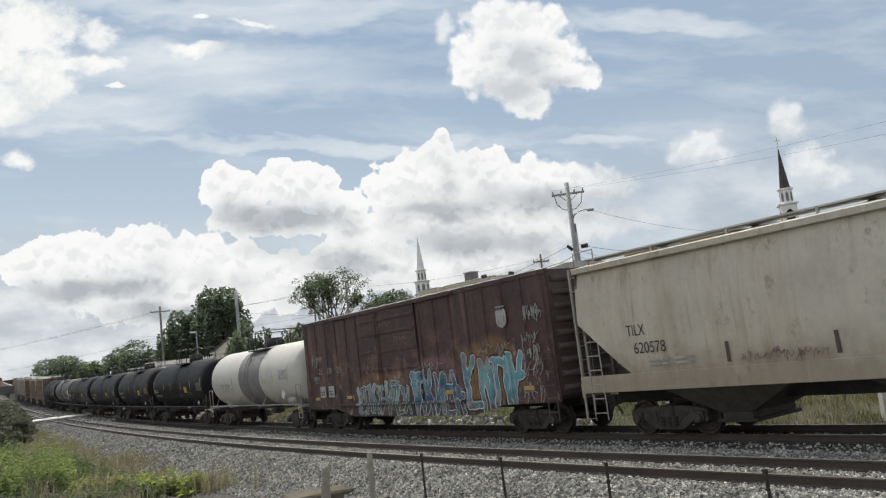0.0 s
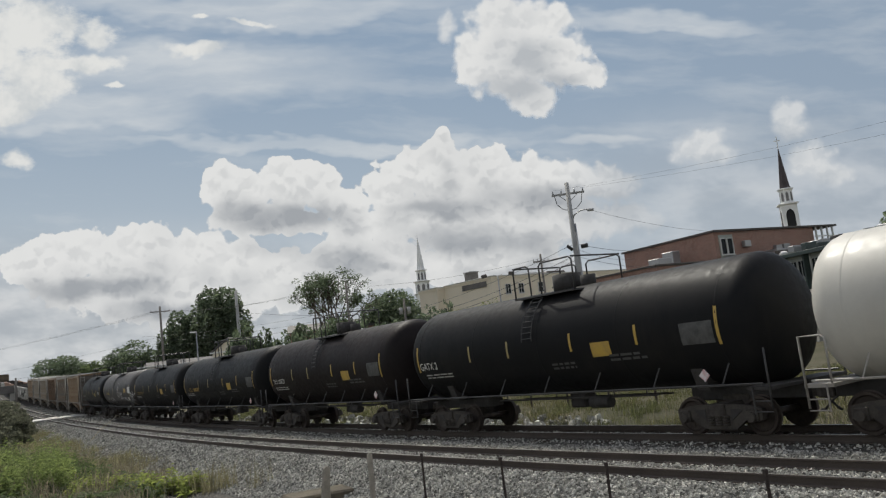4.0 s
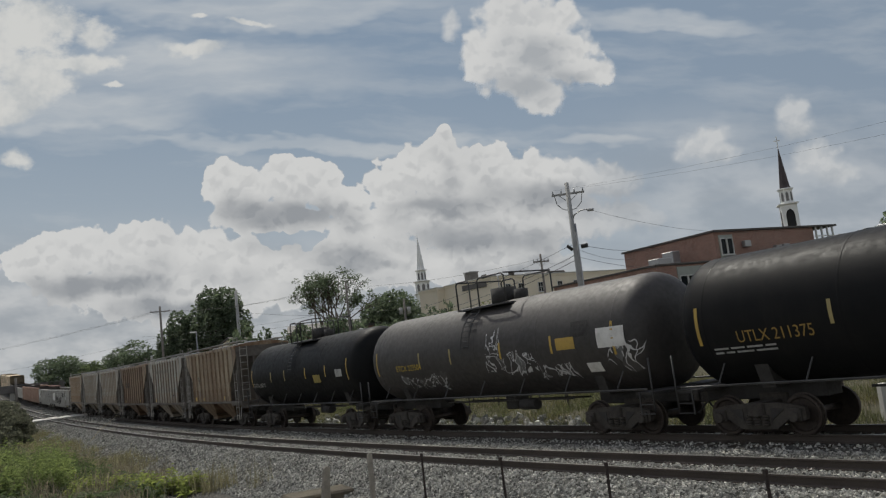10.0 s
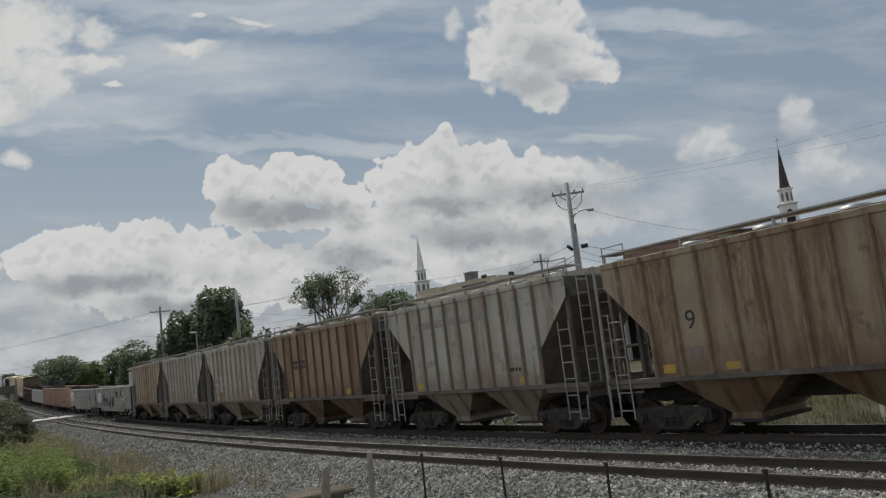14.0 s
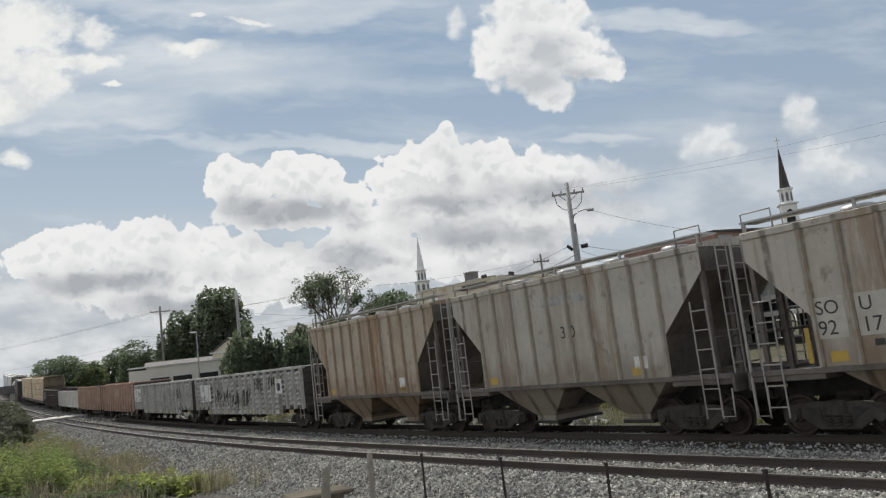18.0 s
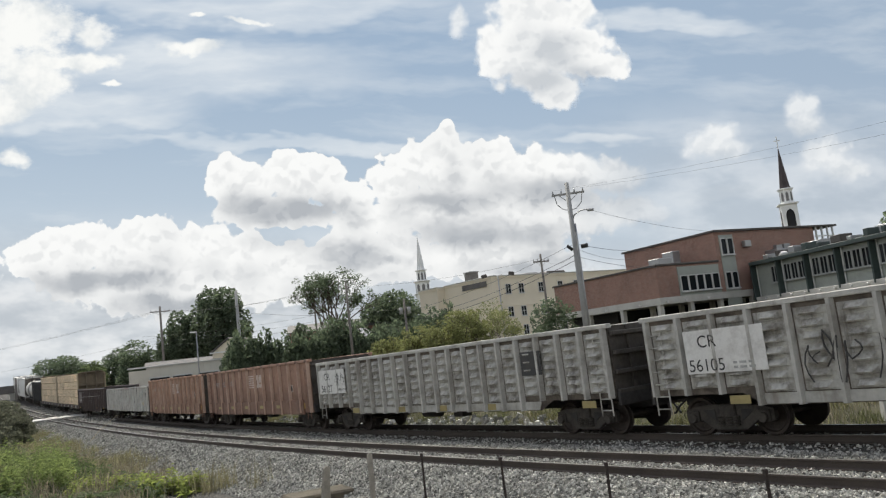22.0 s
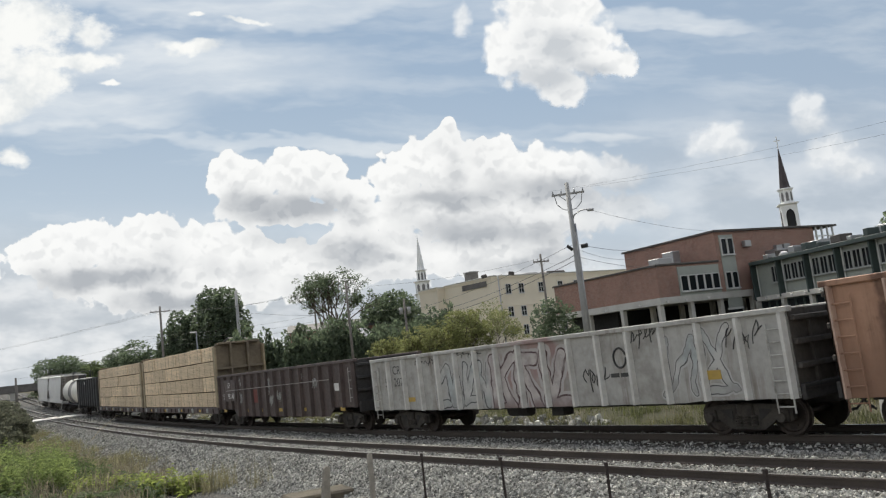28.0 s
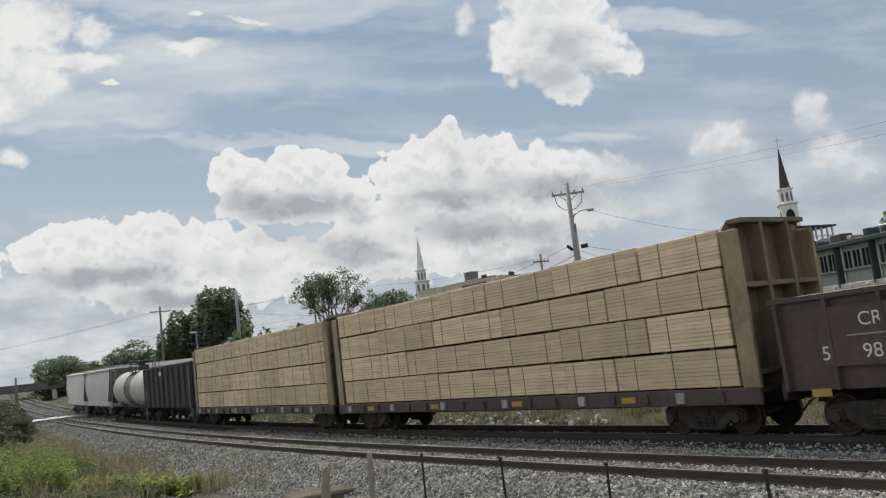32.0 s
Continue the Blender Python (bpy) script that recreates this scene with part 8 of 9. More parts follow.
tree(-9.4, 130, 0.5, 11.6, 15.0, M_LEAF_DK, "rounded dark tree in front of the white steeple", 12, 0.4, 15000, 0.3, 0.12, 24, lobe=(0.15, 0.22))
branching_tree(-15.9, 109, 0.5, 13.6, 0.42, M_LEAF_DK, "airy thin-leaved tree with dark bare limbs showing", 13, 0.26, 0.36, 6, 4, 15, 0.14)
tree(-19.6, 104, 0.5, 7.9, 2.6, M_LEAF_DK, "small round-headed dark tree by a low roof", 17, 0.14, 2200, 0.22, 0.2, 9)
EVERGREENS = [(-22.6, 88, 7.6, 4.4), (-20.4, 89, 6.9, 4.0), (-18.2, 88.5, 6.1, 4.2), (-15.9, 89, 6.6, 4.4), (-13.6, 90, 7.2, 4.6), (-12.0, 91, 8.1, 5.0), (-10.2, 89.5, 6.6, 4.4), (-8.0, 88.5, 5.8, 4.6),
              (-5.8, 88.5, 5.9, 4.4), (-3.6, 88, 6.2, 4.4), (-1.6, 88, 6.8, 4.2), (-0.2, 87.5, 7.2, 3.8), (-24.0, 91, 6.4, 4.2), (-14.8, 95, 7.2, 5.4), (-7.0, 95, 6.6, 5.4), (-2.6, 94, 7.4, 5.0)]
for i, (x, y, h, w) in enumerate(EVERGREENS):
    conifer(x, y, 0.0, h * 1.1, w * 1.35, M_LEAF_DK, "dense dark evergreen in the belt behind the tracks", 20 + i)
for i, (x, y, h, w) in enumerate(((-2.6, 55, 4.2, 4.6), (-0.4, 55.5, 4.5, 4.4), (-4.6, 57, 3.7, 3.6), (1.8, 56, 4.7, 3.8))):
    tree(x, y, -0.3, h, w, M_LEAF_YL, "yellow-green bush beyond the railway", 40 + i, 0.07, 4600, 0.075, 0.05, 40, "bush", "bush", lobe=(0.05, 0.12), core=False)
for i, (x, y, h) in enumerate(((-2.0, 55.4, 4.9), (0.4, 55.8, 5.3), (2.3, 56.4, 5.6), (-3.9, 56.4, 4.4))):
    branching_tree(x, y, -0.3, h, 0.5, M_LEAF_YL, "airy pale yellow-green sapling standing in the thicket", 140 + i, 0.06, 0.25, 6, 4, 9, 0.075)
tree(7.7, 60, -0.2, 5.9, 5.0, M_LEAF_DK, "small green bush beside the grey utility pole", 45, 0.1, 4200, 0.13, 0.05, 16, "bush", "bush", lobe=(0.12, 0.22))
tree(-87, 181, 0.8, 10.4, 17, M_LEAF_DK, "broad green tree beyond the level crossing", 46, 0.4, 9000, 0.32, 0.02, 20, lobe=(0.13, 0.22))
tree(-79.5, 178, 1.5, 7.5, 8, M_LEAF, "lower green tree beyond the level crossing", 47, 0.3, 5000, 0.3, 0.02, 14)
tree(-77.5, 186, 1.5, 9.5, 10, M_LEAF_DK, "dark tree beyond the level crossing", 48, 0.3, 6000, 0.3, 0.02, 14)
tree(-61.0, 158, 1.0, 9.2, 11, M_LEAF_DK, "dark tree beside the far warehouse", 49, 0.3, 6500, 0.3, 0.05, 16)
tree(-54, 157, 1.0, 9.5, 9, M_LEAF_DK, "dark tree behind the warehouse", 50, 0.3, 5500, 0.3, 0.05, 16)
tree(39.6, 68, 0.3, 9.8, 8, M_LEAF_DK, "dark leafy tree behind the office wing", 51, 0.3, 6000, 0.24, 0.2, 16)
tree(44, 76, 0.3, 10.0, 9, M_LEAF_DK, "dark leafy tree behind the office wing", 52, 0.3, 5500, 0.24, 0.2, 16)


def overpass():
    b = thing("road_bridge", pose(-98, 172, 1.5, 0, 0, 25), "low dark road bridge across the far end of the line", "bridge")
    part("deck", box(-22, 14, -3, 3, 2.9, 3.9, 0.05), M_SHINGLE, b)
    for x in (-20, -8, 4, 12):
        part("pier", box(x - 0.5, x + 0.5, -2.5, 2.5, -4, 2.9, 0.05), M_CONC, b)
    for s in (-3, 2.8):
        part("parapet", box(-22, 14, s, s + 0.2, 3.9, 4.5, 0.02), M_SHINGLE, b)


overpass()
# ---- beside the tracks ----
M_STEELPOST = surface("rusty_dark_steel_post", (0.06, 0.045, 0.04), (0.03, 0.025, 0.022), 0.75, metal=0.3, grain=30, stain=6, amount=0.6, bump=0.2)
M_OLDWOOD = surface("silvery_old_wood", (0.36, 0.33, 0.28), (0.2, 0.18, 0.15), 0.9, grain=25, stain=4, amount=0.6, bump=0.4)
M_SLAB = surface("stained_concrete_slab", (0.15, 0.132, 0.1), (0.075, 0.066, 0.053), 0.9, grain=14, stain=2, amount=0.7, bump=0.3, spec=0.1)


def post_at(x, y, z_top, lean=0.0):
    t = thing("fence_post", pose(x, y, -1.05, lean, lean * 0.5, random.Random(int(x * 10)).uniform(0, 30)), "dark rusty steel fence post beside the ballast", "fence post", "fence posts")
    h = z_top + 1.05
    bm = box(-0.022, 0.022, -0.005, 0.005, -0.3, h)
    add_box(bm, -0.005, 0.005, 0.0, 0.035, -0.3, h)
    for k in range(int(h / 0.06)):
        add_box(bm, -0.012, 0.012, -0.012, -0.004, 0.03 + k * 0.06, 0.05 + k * 0.06)
    part("stake", bm, M_STEELPOST, t)
    part("cap", box(-0.028, 0.028, -0.015, 0.04, h - 0.06, h + 0.01, 0.006), M_STEELPOST, t)


POSTS = [(-0.96, 17.31, 0.69), (0.62, 15.11, 0.72), (2.12, 13.02, 0.74), (3.78, 10.7, 0.78), (5.3, 8.5, 0.8)]
for i, (x, y, z) in enumerate(POSTS):
    post_at(x, y, z, (0.6, -1.0, 0.8, -0.4, 0.5)[i])
for (x, y, z), (a, b, c) in zip(POSTS, POSTS[1:]):
    w = wire((x, y, z - 0.14), (a, b, c - 0.14), 0.16, 0.004)
    w["label"], w["category"], w["group"] = "slack rusty fence wire between steel posts", "wire", "fence wires"
    w.name = "fence_wire"


def wooden_stake(x, y, z_top, w, rx, ry, label):
    t = thing("wooden_stake", pose(x, y, -1.1, rx, ry, 35), label, "stake")
    h = z_top + 1.1
    bm = prism([(-w, -0.4), (w, -0.4), (w, h - 0.05), (w * 0.5, h), (-w * 0.4, h + 0.01), (-w, h - 0.06)], "y", -0.035, 0.035)
    part("board", bm, M_OLDWOOD, t)


wooden_stake(-2.27, 19.16, 0.63, 0.055, 0, 1, "upright grey wooden stake beside the ballast")
wooden_stake(-3.72, 20.6, 0.27, 0.09, 3, 9, "split grey wooden stake leaning by a slab")
wooden_stake(-3.6, 20.7, 0.2, 0.08, -4, 5, "second weathered board leaning by a slab")
sl = thing("concrete_slab", pose(-3.9, 21.3, -0.55, 2, 1, 30), "stained concrete slab lying at the ballast's foot", "slab")
part("slab", box(-0.85, 0.85, -0.45, 0.45, -0.3, 0.14, 0.05), M_SLAB, sl)
part("broken_corner", prism([(0.8, -0.42), (1.05, -0.25), (1.0, 0.1), (0.8, 0.2)], "z", -0.28, 0.08), M_SLAB, sl)

# a dry stalk leaning over the ballast
st = thing("dry_stalk", pose(*on_line(-24, 6.6, -0.75)), "dry pale weed stalk leaning over the ballast", "weed")
bm = bmesh.new()
q = [(0, 0, 0), (0.5, 0.1, 0.5), (0.95, 0.2, 1.0), (1.5, 0.3, 1.35), (2.0, 0.45, 1.8)]
for i, (u, v) in enumerate(zip(q, q[1:])):
    add_tube(bm, u, v, 0.025 - 0.004 * i, 0.021 - 0.004 * i, 5)
    add_tube(bm, v, (v[0] + 0.2, v[1] + 0.1, v[2] - 0.12), 0.012, 0.004, 4)
part("stem", bm, surface("dry_straw", (0.5, 0.42, 0.28), None, 0.9, bump=0.0), st)


# ---- loose ballast stones ----
def stones(name, label, n, s_rng, lat_rng, size, seed):
    rnd = random.Random(seed)
    V, F = [], []
    for _ in range(n):
        s, la = rnd.uniform(*s_rng), rnd.uniform(*lat_rng)
        if abs(abs(la) - 0.69) < 0.12 or abs(abs(la - NEAR_LAT) - 0.69) < 0.12:
            continue
        on_tie = abs(la - NEAR_LAT) < 1.25 or abs(la) < 1.25
        c = on_line(s, la, ground_height(la, s) + (0.0 if not on_tie else 0.012))
        r = size * rnd.uniform(0.55, 1.35)
        i = len(V)
        a = rnd.uniform(0, 6.28)
        ca, sa = math.cos(a) * r, math.sin(a) * r
        f, h = rnd.uniform(0.6, 1.0), rnd.uniform(0.7, 1.35)
        top = rnd.uniform(0.25, 0.7)
        pts = [(1, 0, 0), (0.1, f, 0), (-1, 0.15, 0), (-0.1, -f, 0), (top, 0.2, h), (-top, 0.1, h * rnd.uniform(0.6, 1.1)), (0.05, -top, h * 0.85)]
        tx, ty = rnd.uniform(-0.5, 0.5), rnd.uniform(-0.5, 0.5)
        for x, y, z in pts:
            V.append((c.x + x * ca - y * sa, c.y + x * sa + y * ca, c.z - 0.015 + z * r + (x * tx + y * ty) * r * 0.6))
        F += [(i, i + 1, i + 5, i + 4), (i + 1, i + 2, i + 5), (i + 2, i + 3, i + 6, i + 5), (i + 3, i, i + 4, i + 6), (i + 4, i + 5, i + 6)]
    me = bpy.data.meshes.new(name)
    me.from_pydata(V, [], F)
    me.materials.append(M_STONE)
    return tagged(part(name, me, None), label, "gravel", kind="stuff")


M_STONE = surface("crushed_granite", (0.39, 0.382, 0.345), (0.16, 0.155, 0.14), 0.85, grain=12, stain=1.6, amount=0.5, bump=0.1, vary=0.7, leafy=True, spec=0.15)
stones("ballast_stones", "loose grey crushed-stone ballast on the near shoulder", 62000, (2, 34), (4.9, 7.7), 0.043, 61)
stones("ballast_stones", "loose grey crushed-stone ballast between the tracks", 66000, (-6, 34), (1.6, 4.9), 0.037, 62)
stones("ballast_stones", "loose grey crushed-stone ballast on the far shoulder", 16000, (-10, 32), (-3.4, 1.5), 0.037, 63)
stones("ballast_stones", "loose grey crushed-stone ballast further down the line", 40000, (-45, 2), (1.75, 7.6), 0.055, 64)
stones("ballast_stones", "coarse grey ballast by the level crossing", 16000, (-85, -45), (4.6, 10.0), 0.075, 68)
stones("ballast_stones", "coarse grey ballast between the tracks far down the line", 9000, (-120, -45), (-3.0, 4.6), 0.09, 69)
stones("rubble_stones", "pale broken rubble stones on the far bank", 700, (-14, 12), (-6.5, -3.6), 0.2, 65)
stones("rubble_stones", "pale broken rubble stones at the foot of the grassy bank", 260, (27, 36), (-7.5, -4.2), 0.34, 66)
stones("rubble_stones", "pale broken rubble stones far down the bank", 500, (-60, -14), (-6.0, -3.6), 0.2, 67)


# ---- grass and weeds ----
def blades(name, label, cat, places, mat, height, width, lean, per, seed, leafy=0.0):
    """Tufts of upright blades, with optional broad leaves."""
    rnd = random.Random(seed)
    V, F = [], []
    for x, y, z, k in places:
        for _ in range(per):
            h = height * k * rnd.uniform(0.4, 1.15)
            a = rnd.uniform(0, 6.28)
            bx, by = x + rnd.gauss(0, 0.13) * (1 + height), y + rnd.gauss(0, 0.13) * (1 + height)
            lx, ly = math.cos(a) * lean * h, math.sin(a) * lean * h
            w = width * rnd.uniform(0.6, 1.3)
            wx, wy = -math.sin(a) * w, math.cos(a) * w
            i = len(V)
            if rnd.random() < leafy:
                # a broad leaf hung on the stalk's height
                zz = z + h * rnd.uniform(0.3, 1.0)
                s = width * rnd.uniform(2.5, 6.0)
                b, tip = rnd.uniform(0, 6.28), rnd.uniform(-1.2, 1.0)
                cx, cy = bx + lx * 0.6 + math.cos(b) * s, by + ly * 0.6 + math.sin(b) * s
                V += [(cx - math.cos(b) * s, cy - math.sin(b) * s, zz), (cx - math.sin(b) * s * 0.5, cy + math.cos(b) * s * 0.5, zz + s * tip * 0.4), (cx + math.cos(b) * s, cy + math.sin(b) * s, zz + s * tip),
                      (cx + math.sin(b) * s * 0.5, cy - math.cos(b) * s * 0.5, zz + s * tip * 0.7)]
                F.append((i, i + 1, i + 2, i + 3))
            else:
                V += [(bx - wx, by - wy, z - 0.05), (bx + wx, by + wy, z - 0.05), (bx + lx * 0.5 + wx * 0.7, by + ly * 0.5 + wy * 0.7, z + h * 0.6), (bx + lx * 0.5 - wx * 0.7, by + ly * 0.5 - wy * 0.7, z + h * 0.6), (bx + lx * 1.2, by + ly * 1.2, z + h)]
                F += [(i, i + 1, i + 2, i + 3), (i + 3, i + 2, i + 4)]
    me = bpy.data.meshes.new(name)
    me.from_pydata(V, [], F)
    me.materials.append(mat)
    return tagged(part(name, me, None), label, cat, kind="stuff")


M_STRAW = surface("dry_grass_blades", (0.19, 0.17, 0.125), (0.125, 0.112, 0.085), 0.9, grain=3, stain=0.8, amount=0.5, bump=0.0, vary=0.35, leafy=True, spec=0.15)
M_BANKGRASS = surface("green_grass_blades", (0.085, 0.095, 0.045), (0.12, 0.105, 0.06), 0.9, grain=3, stain=0.3, amount=0.6, bump=0.0, vary=0.3, leafy=True, spec=0.1)
rnd = random.Random(77)


def spread(n, s_rng, lat_rng, k=(0.6, 1.2), clump=0.0):
    out = []
    while len(out) < n:
        s, la = rnd.uniform(*s_rng), rnd.uniform(*lat_rng)
        p = on_line(s, la, ground_height(la, s))
        if clump and noise.noise(Vector((p.x * 0.3, p.y * 0.3, 3.0))) < clump - 0.5:
            continue
        out.append((p.x, p.y, p.z, rnd.uniform(*k)))
    return out


def patchy(places, salt, low=0.35, high=1.9, cut=-0.2):
    """Keeps places in uneven patches and gives each a height from the same wandering pattern."""
    out = []
    for x, y, z, k in places:
        v = noise.noise(Vector((x * 0.33, y * 0.33, salt))) + 0.5 * noise.noise(Vector((x * 0.9, y * 0.9, salt + 4)))
        if v > cut + rnd.uniform(-0.15, 0.15):
            out.append((x, y, z, k * min(high, low + (v - cut) * 1.5)))
    return out


def stalk_plants(name, label, places, mat, height, leaf, lean, seed, per=1, leaves=18):
    """Weeds as one sees them: a leaning stem with pointed leaves set round it, thickest at the top."""
    rnd = random.Random(seed)
    V, F = [], []
    for x, y, z, k in places:
        for _ in range(per):
            h = height * k * rnd.uniform(0.6, 1.15)
            a, bx, by = rnd.uniform(0, 6.28), x + rnd.gauss(0, 0.12), y + rnd.gauss(0, 0.12)
            tip = Vector((bx + math.cos(a) * lean * h * rnd.random(), by + math.sin(a) * lean * h * rnd.random(), z + h))
            foot = Vector((bx, by, z - 0.05))
            w = 0.005 + 0.004 * h
            i = len(V)
            V += [foot + Vector((-w, 0, 0)), foot + Vector((w, 0, 0)), tip]
            F.append((i, i + 1, i + 2))
            for q in range(leaves):
                u = (q + rnd.random()) / leaves
                at = foot.lerp(tip, 0.12 + 0.88 * u)
                b = q * 2.4 + rnd.uniform(-0.5, 0.5)
                ln = leaf * (1.25 - 0.75 * u) * rnd.uniform(0.7, 1.3)
                out = Vector((math.cos(b), math.sin(b), rnd.uniform(-0.35, 0.75)))
                side = Vector((-math.sin(b), math.cos(b), rnd.uniform(-0.3, 0.3))) * ln * rnd.uniform(0.2, 0.32)
                i = len(V)
                V += [at, at + out * ln * 0.5 + side + Vector((0, 0, ln * 0.08)), at + out * ln - Vector((0, 0, ln * 0.25)), at + out * ln * 0.5 - side + Vector((0, 0, ln * 0.08))]
                F.append((i, i + 1, i + 2, i + 3))
    me = bpy.data.meshes.new(name)
    me.from_pydata([tuple(v) for v in V], [], F)
    me.materials.append(mat)
    return tagged(part(name, me, None), label, "weeds", kind="stuff")


def clumps(centres, n, r, k=(0.6, 1.2)):
    """Places gathered round the middles (s, lat, reach) of a few clumps."""
    out = []
    for s, la, w in centres:
        for _ in range(int(n * w)):
            a, q = rnd.uniform(0, 6.28), r * w * math.sqrt(rnd.random())
            p = on_line(s + q * math.cos(a), la + q * 0.7 * math.sin(a))
            lat = la + q * 0.7 * math.sin(a)
            out.append((p.x, p.y, p.z + ground_height(lat, s), rnd.uniform(*k) * (1.15 - 0.5 * q / (r * w))))
    return out


# darker copy of the weed leaves, with the shade between clumps in its colour
M_WEEDDARK = surface("shaded_weed_leaves", (0.085, 0.115, 0.045), (0.055, 0.075, 0.035), 0.65, grain=3, stain=0.8, amount=0.6, bump=0.0, vary=0.4, leafy=True, spec=0.15)
M_WEEDLIGHT = surface("bright_weed_leaves", (0.22, 0.255, 0.08), (0.16, 0.185, 0.062), 0.6, grain=3, stain=0.8, amount=0.5, bump=0.0, vary=0.35, leafy=True, spec=0.15)
M_SCRUB = surface("grey_scrub_leaves", (0.12, 0.125, 0.09), (0.085, 0.085, 0.065), 0.7, grain=3, stain=0.4, amount=0.6, bump=0.0, vary=0.4, leafy=True, spec=0.1)
M_HALFDRY = surface("half_dry_grass_blades", (0.2, 0.185, 0.115), (0.135, 0.13, 0.08), 0.9, grain=3, stain=0.8, amount=0.5, bump=0.0, vary=0.35, leafy=True, spec=0.1)
blades("weeds", "dark green undergrowth at the foot of the ballast", "weeds", patchy(spread(1500, (-16, 7.0), (9.0, 13.8)), 1.0, 0.4, 1.1, -0.55), M_WEEDDARK, 0.45, 0.03, 0.3, 18, 71, 0.9)
CLUMPS = [(rnd.uniform(-15, 3.0), rnd.uniform(9.5, 13.4), rnd.uniform(0.5, 1.2)) for _ in range(46)]
stalk_plants("weeds", "tall leafy green weeds standing in clumps beside the ballast", clumps(CLUMPS[:34], 26, 0.8, (0.7, 1.3)), M_WEED, 1.6, 0.2, 0.35, 76, 1, 20)
stalk_plants("weeds", "tall dark weeds in clumps among the lighter ones", clumps(CLUMPS[34:], 26, 0.8, (0.6, 1.2)), M_WEEDDARK, 1.3, 0.19, 0.35, 79, 1, 20)
stalk_plants("weeds", "bright yellow-green broad-leaved weeds by the stones", clumps(((4.0, 9.2, 0.8), (5.8, 8.5, 0.8), (6.5, 8.1, 0.5), (2.4, 9.8, 0.7), (0.2, 10.2, 0.7), (-2.5, 10.6, 0.7), (-6.0, 10.2, 0.6), (-9, 9.9, 0.5), (5.0, 9.0, 0.7), (3.2, 9.7, 0.8), (1.4, 10.4, 0.9), (-1.0, 11.0, 0.9), (3.0, 10.9, 0.9), (-4.2, 11.4, 0.9), (0.4, 11.6, 0.8)), 44, 1.1), M_WEEDLIGHT, 0.78, 0.26, 0.3, 82, 1, 12)
blades("dry_grass", "tall dry grass tufts at the edge of the stones", "grass", clumps(((7.5, 7.6, 0.35), (7.9, 7.3, 0.3), (6.9, 7.8, 0.25), (9.7, 6.9, 0.15), (-4, 9.2, 0.5), (-9, 8.6, 0.5)), 46, 0.9), M_HALFDRY, 1.0, 0.009, 0.35, 9, 83, 0.25)
blades("weeds", "darker green weeds and brambles further down the line", "weeds", patchy(spread(900, (-60, -18), (10.5, 20)), 2.0, 0.4, 1.6, -0.3), M_SCRUB, 1.0, 0.03, 0.25, 16, 72, 0.7)
blades("dry_grass", "tufts of dry brown grass among the weeds", "grass", patchy(spread(1400, (-26, 9), (7.6, 13)), 12.0, 0.5, 1.4, -0.1), M_STRAW, 0.75, 0.011, 0.4, 14, 78)
blades("dry_grass", "dry brown grass between the weeds and the ballast", "grass", patchy(spread(3000, (-75, -3), (6.6, 10.0)), 15.0, 0.3, 1.1, -0.2) + spread(1200, (-75, -25), (9.5, 16)), M_HALFDRY, 0.5, 0.012, 0.5, 12, 73, 0.35)
blades("bank_grass", "rough green grass on the far bank", "grass", spread(5200, (-40, 60), (-16, -4.6)), M_BANKGRASS, 0.34, 0.009, 0.5, 26, 74)
blades("dry_grass", "dry seed heads among the grass of the far bank", "grass", patchy(spread(1200, (-30, 50), (-14, -4.4)), 31.0, 0.5, 1.5, -0.1), M_STRAW, 0.55, 0.007, 0.45, 10, 84)
blades("weeds", "scrubby grey-green bushes by the level crossing", "weeds", spread(700, (-110, -62), (7.0, 18)), M_SCRUB, 1.8, 0.06, 0.2, 14, 75, 0.8)
for i, (s, la, h, w) in enumerate(((-40, 9.4, 2.4, 3.2), (-46, 9.8, 3.0, 3.6), (-50, 8.6, 2.6, 3.2), (-54, 9.8, 3.4, 4.0), (-58, 8.2, 3.0, 3.4), (-64, 8.4, 3.4, 4.0), (-36, 11.0, 2.4, 3.4), (-44, 12, 3.2, 4.0), (-72, 8.4, 3.4, 4.2), (-82, 8.2, 3.4, 4.4), (-30, 11.4, 1.9, 2.8), (-60, 11, 3.8, 4.4))):
    p = on_line(s, la, ground_height(la, s) - 0.05)
    tree(p.x, p.y, p.z, h, w, M_SCRUB, "grey-green scrub bush beside the line", 80 + i, 0.03, 3400, 0.11, 0.02, 18, "bush", "bush", lobe=(0.1, 0.2))

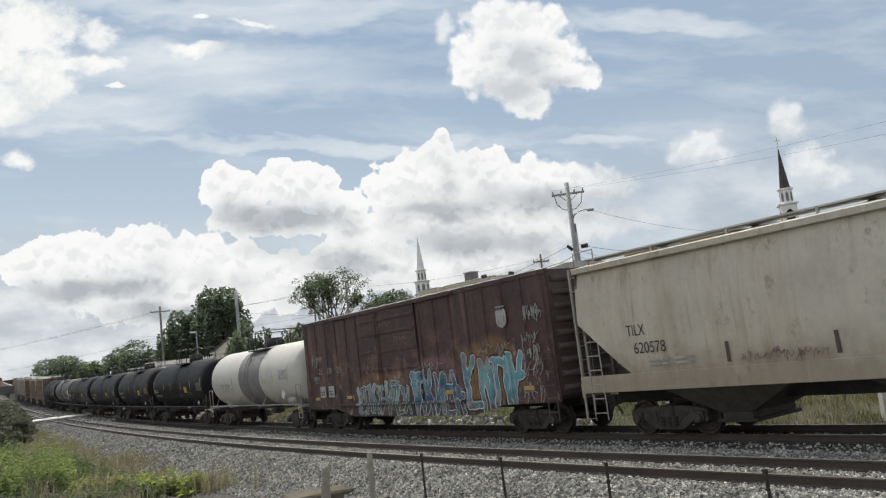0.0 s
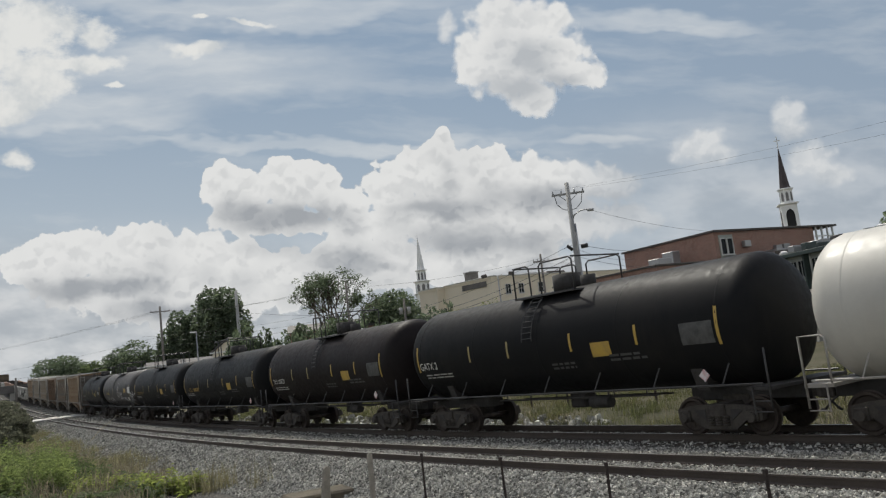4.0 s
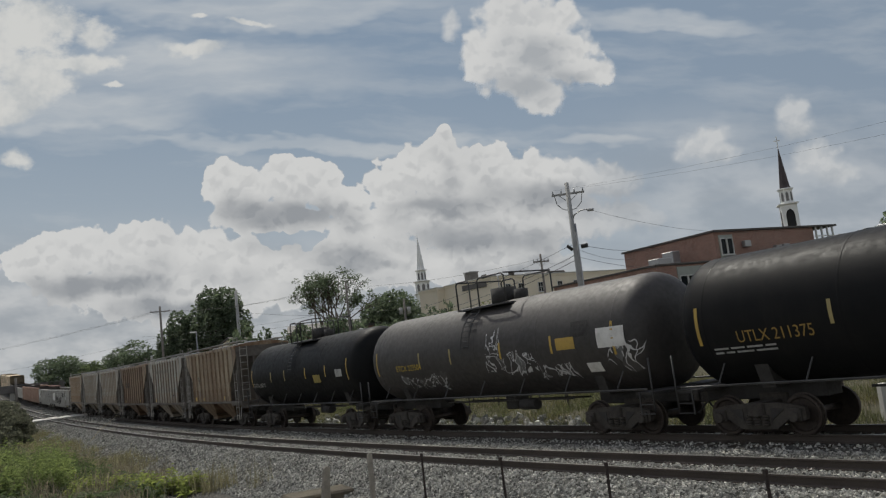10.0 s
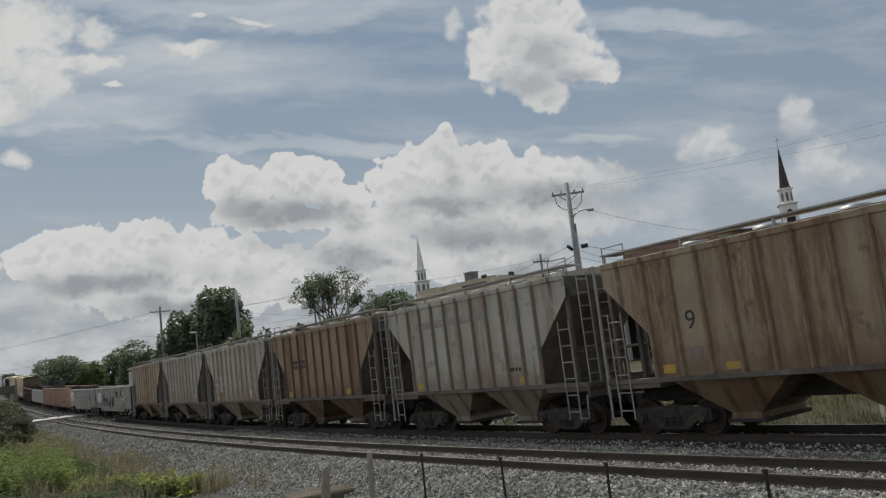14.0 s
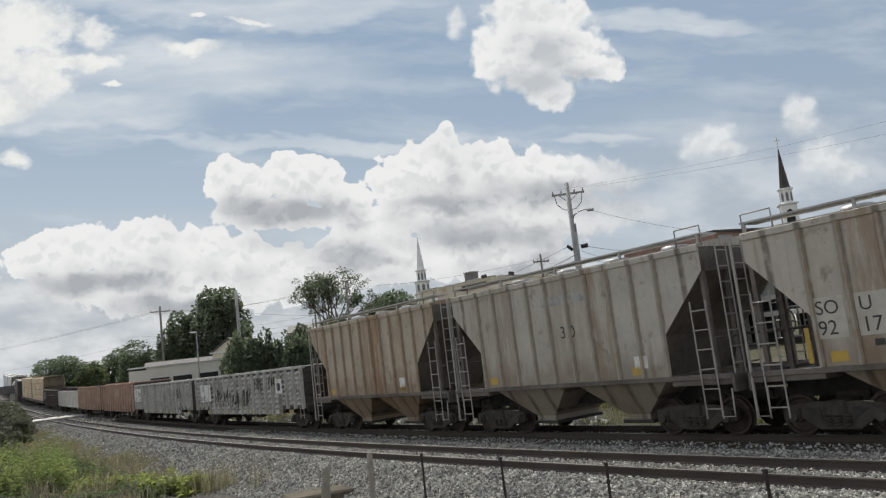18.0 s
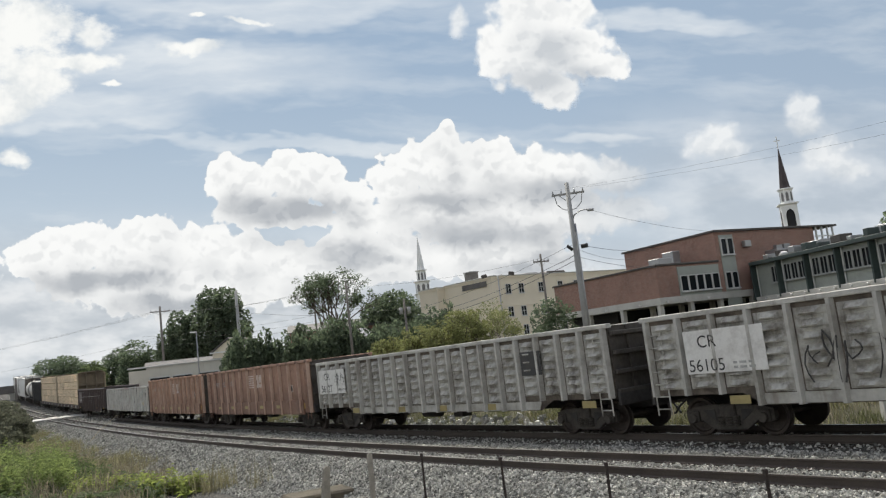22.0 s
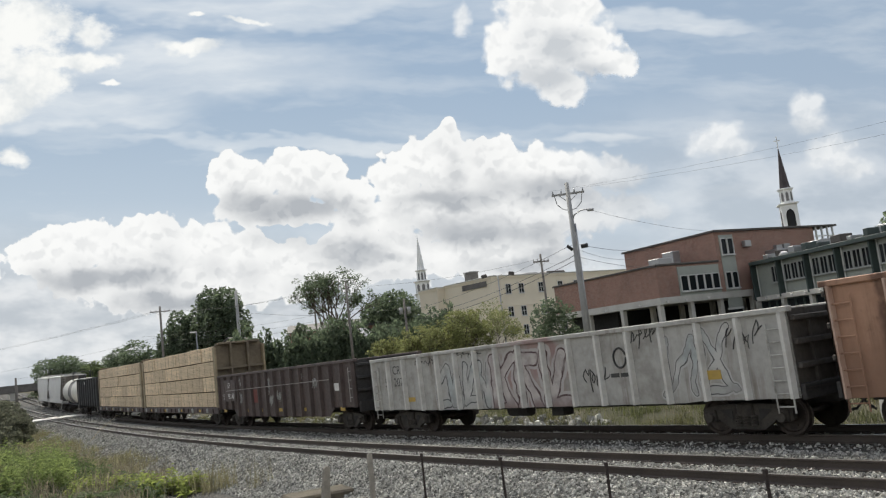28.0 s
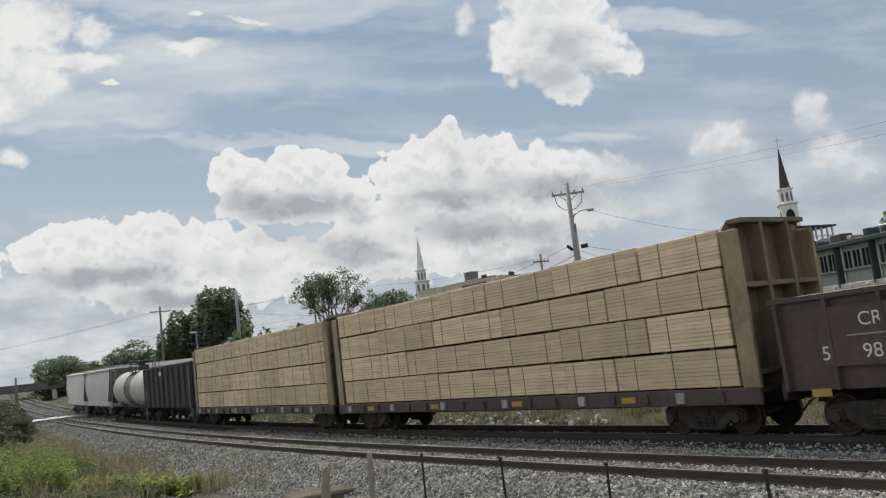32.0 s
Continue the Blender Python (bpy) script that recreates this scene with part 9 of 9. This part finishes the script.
# ---- level crossing and its post ----
q0, q1 = on_line(-64, 1.8), on_line(-70, 1.8)
cr = thing("level_crossing", Matrix.Translation(on_line(-67, 2.4, 0.0)) @ Matrix.Rotation(math.atan2(q0.y - q1.y, q0.x - q1.x), 4, "Z"), "pale concrete road crossing over both tracks", "level crossing")
for y0, y1 in ((-6.5, -2.05), (-1.8, -0.7), (-0.4, 1.6), (1.85, 2.95), (3.3, 6.0)):
    part("road_slab", box(-3.6, 3.6, y0, y1, -0.16, -0.03, 0.02), M_CONC, cr)

# ---- post and fence on the far bank ----
gp = thing("marker_post", pose(*on_line(22.5, -6.3, -0.9)), "short grey concrete marker post on the bank", "post")
part("post", prism([(-0.14, -0.4), (0.14, -0.4), (0.13, 1.15), (0.08, 1.22), (-0.08, 1.22), (-0.13, 1.15)], "y", -0.12, 0.12), M_CONC, gp)
for k in range(16):
    s = -6 + k * 2.6
    fp = thing("fence_post", pose(*on_line(s, -8.6, -0.75)), "thin dark fence post on the grassy bank", "fence post", "bank fence posts")
    part("stake", box(-0.04, 0.04, -0.04, 0.04, -0.4, 1.15, 0.01), M_STEELPOST, fp)
lv = thing("switch_lever", pose(*on_line(26.6, -4.6, -0.95)), "thin dark steel lever post among rubble", "post")
part("post", tube((0, 0, -0.2), (0, 0, 1.3), 0.05, None, 8), M_STEELPOST, lv)
part("foot", box(-0.25, 0.25, -0.15, 0.15, -0.1, 0.05, 0.02), M_STEELPOST, lv)

build_track("mainline railway track of worn steel rails on timber ties", 0.0, (-110, 62))
build_track("second mainline railway track with rusty rails on creosoted ties", NEAR_LAT, (-110, 62))
# ---- what moves ----
def motions():
    for car, s0, half in MOVERS:
        rows = []
        for i in range(0, 65):
            t = i * 0.5
            s = s0 + travel(t)
            p, q = on_line(s - half), on_line(s + half)
            d = q - p
            rows.append((t, Matrix.Translation((p + q) / 2) @ Matrix.Rotation(math.atan2(d.y, d.x), 4, "Z") @ Matrix.Rotation(-math.atan2(d.z, math.hypot(d.x, d.y)), 4, "Y")))
        walk(car, rows)
    # every wheelset rolls through the same way, so they all follow one roll
    rows = []
    for i in range(0, 961, 2):
        t = i / 30
        rows.append((t, Matrix.Rotation(travel(t) / 0.42, 4, "Y")))
    walk(WHEELS[0], rows)
    first = WHEELS[0].animation_data
    for w in WHEELS[1:]:
        w.rotation_mode = "QUATERNION"
        keys = w.animation_data_create()
        keys.action = first.action
        keys.action_slot = first.action_slot
    for cloud, rows in DRIFTING:
        walk(cloud, rows)


motions()
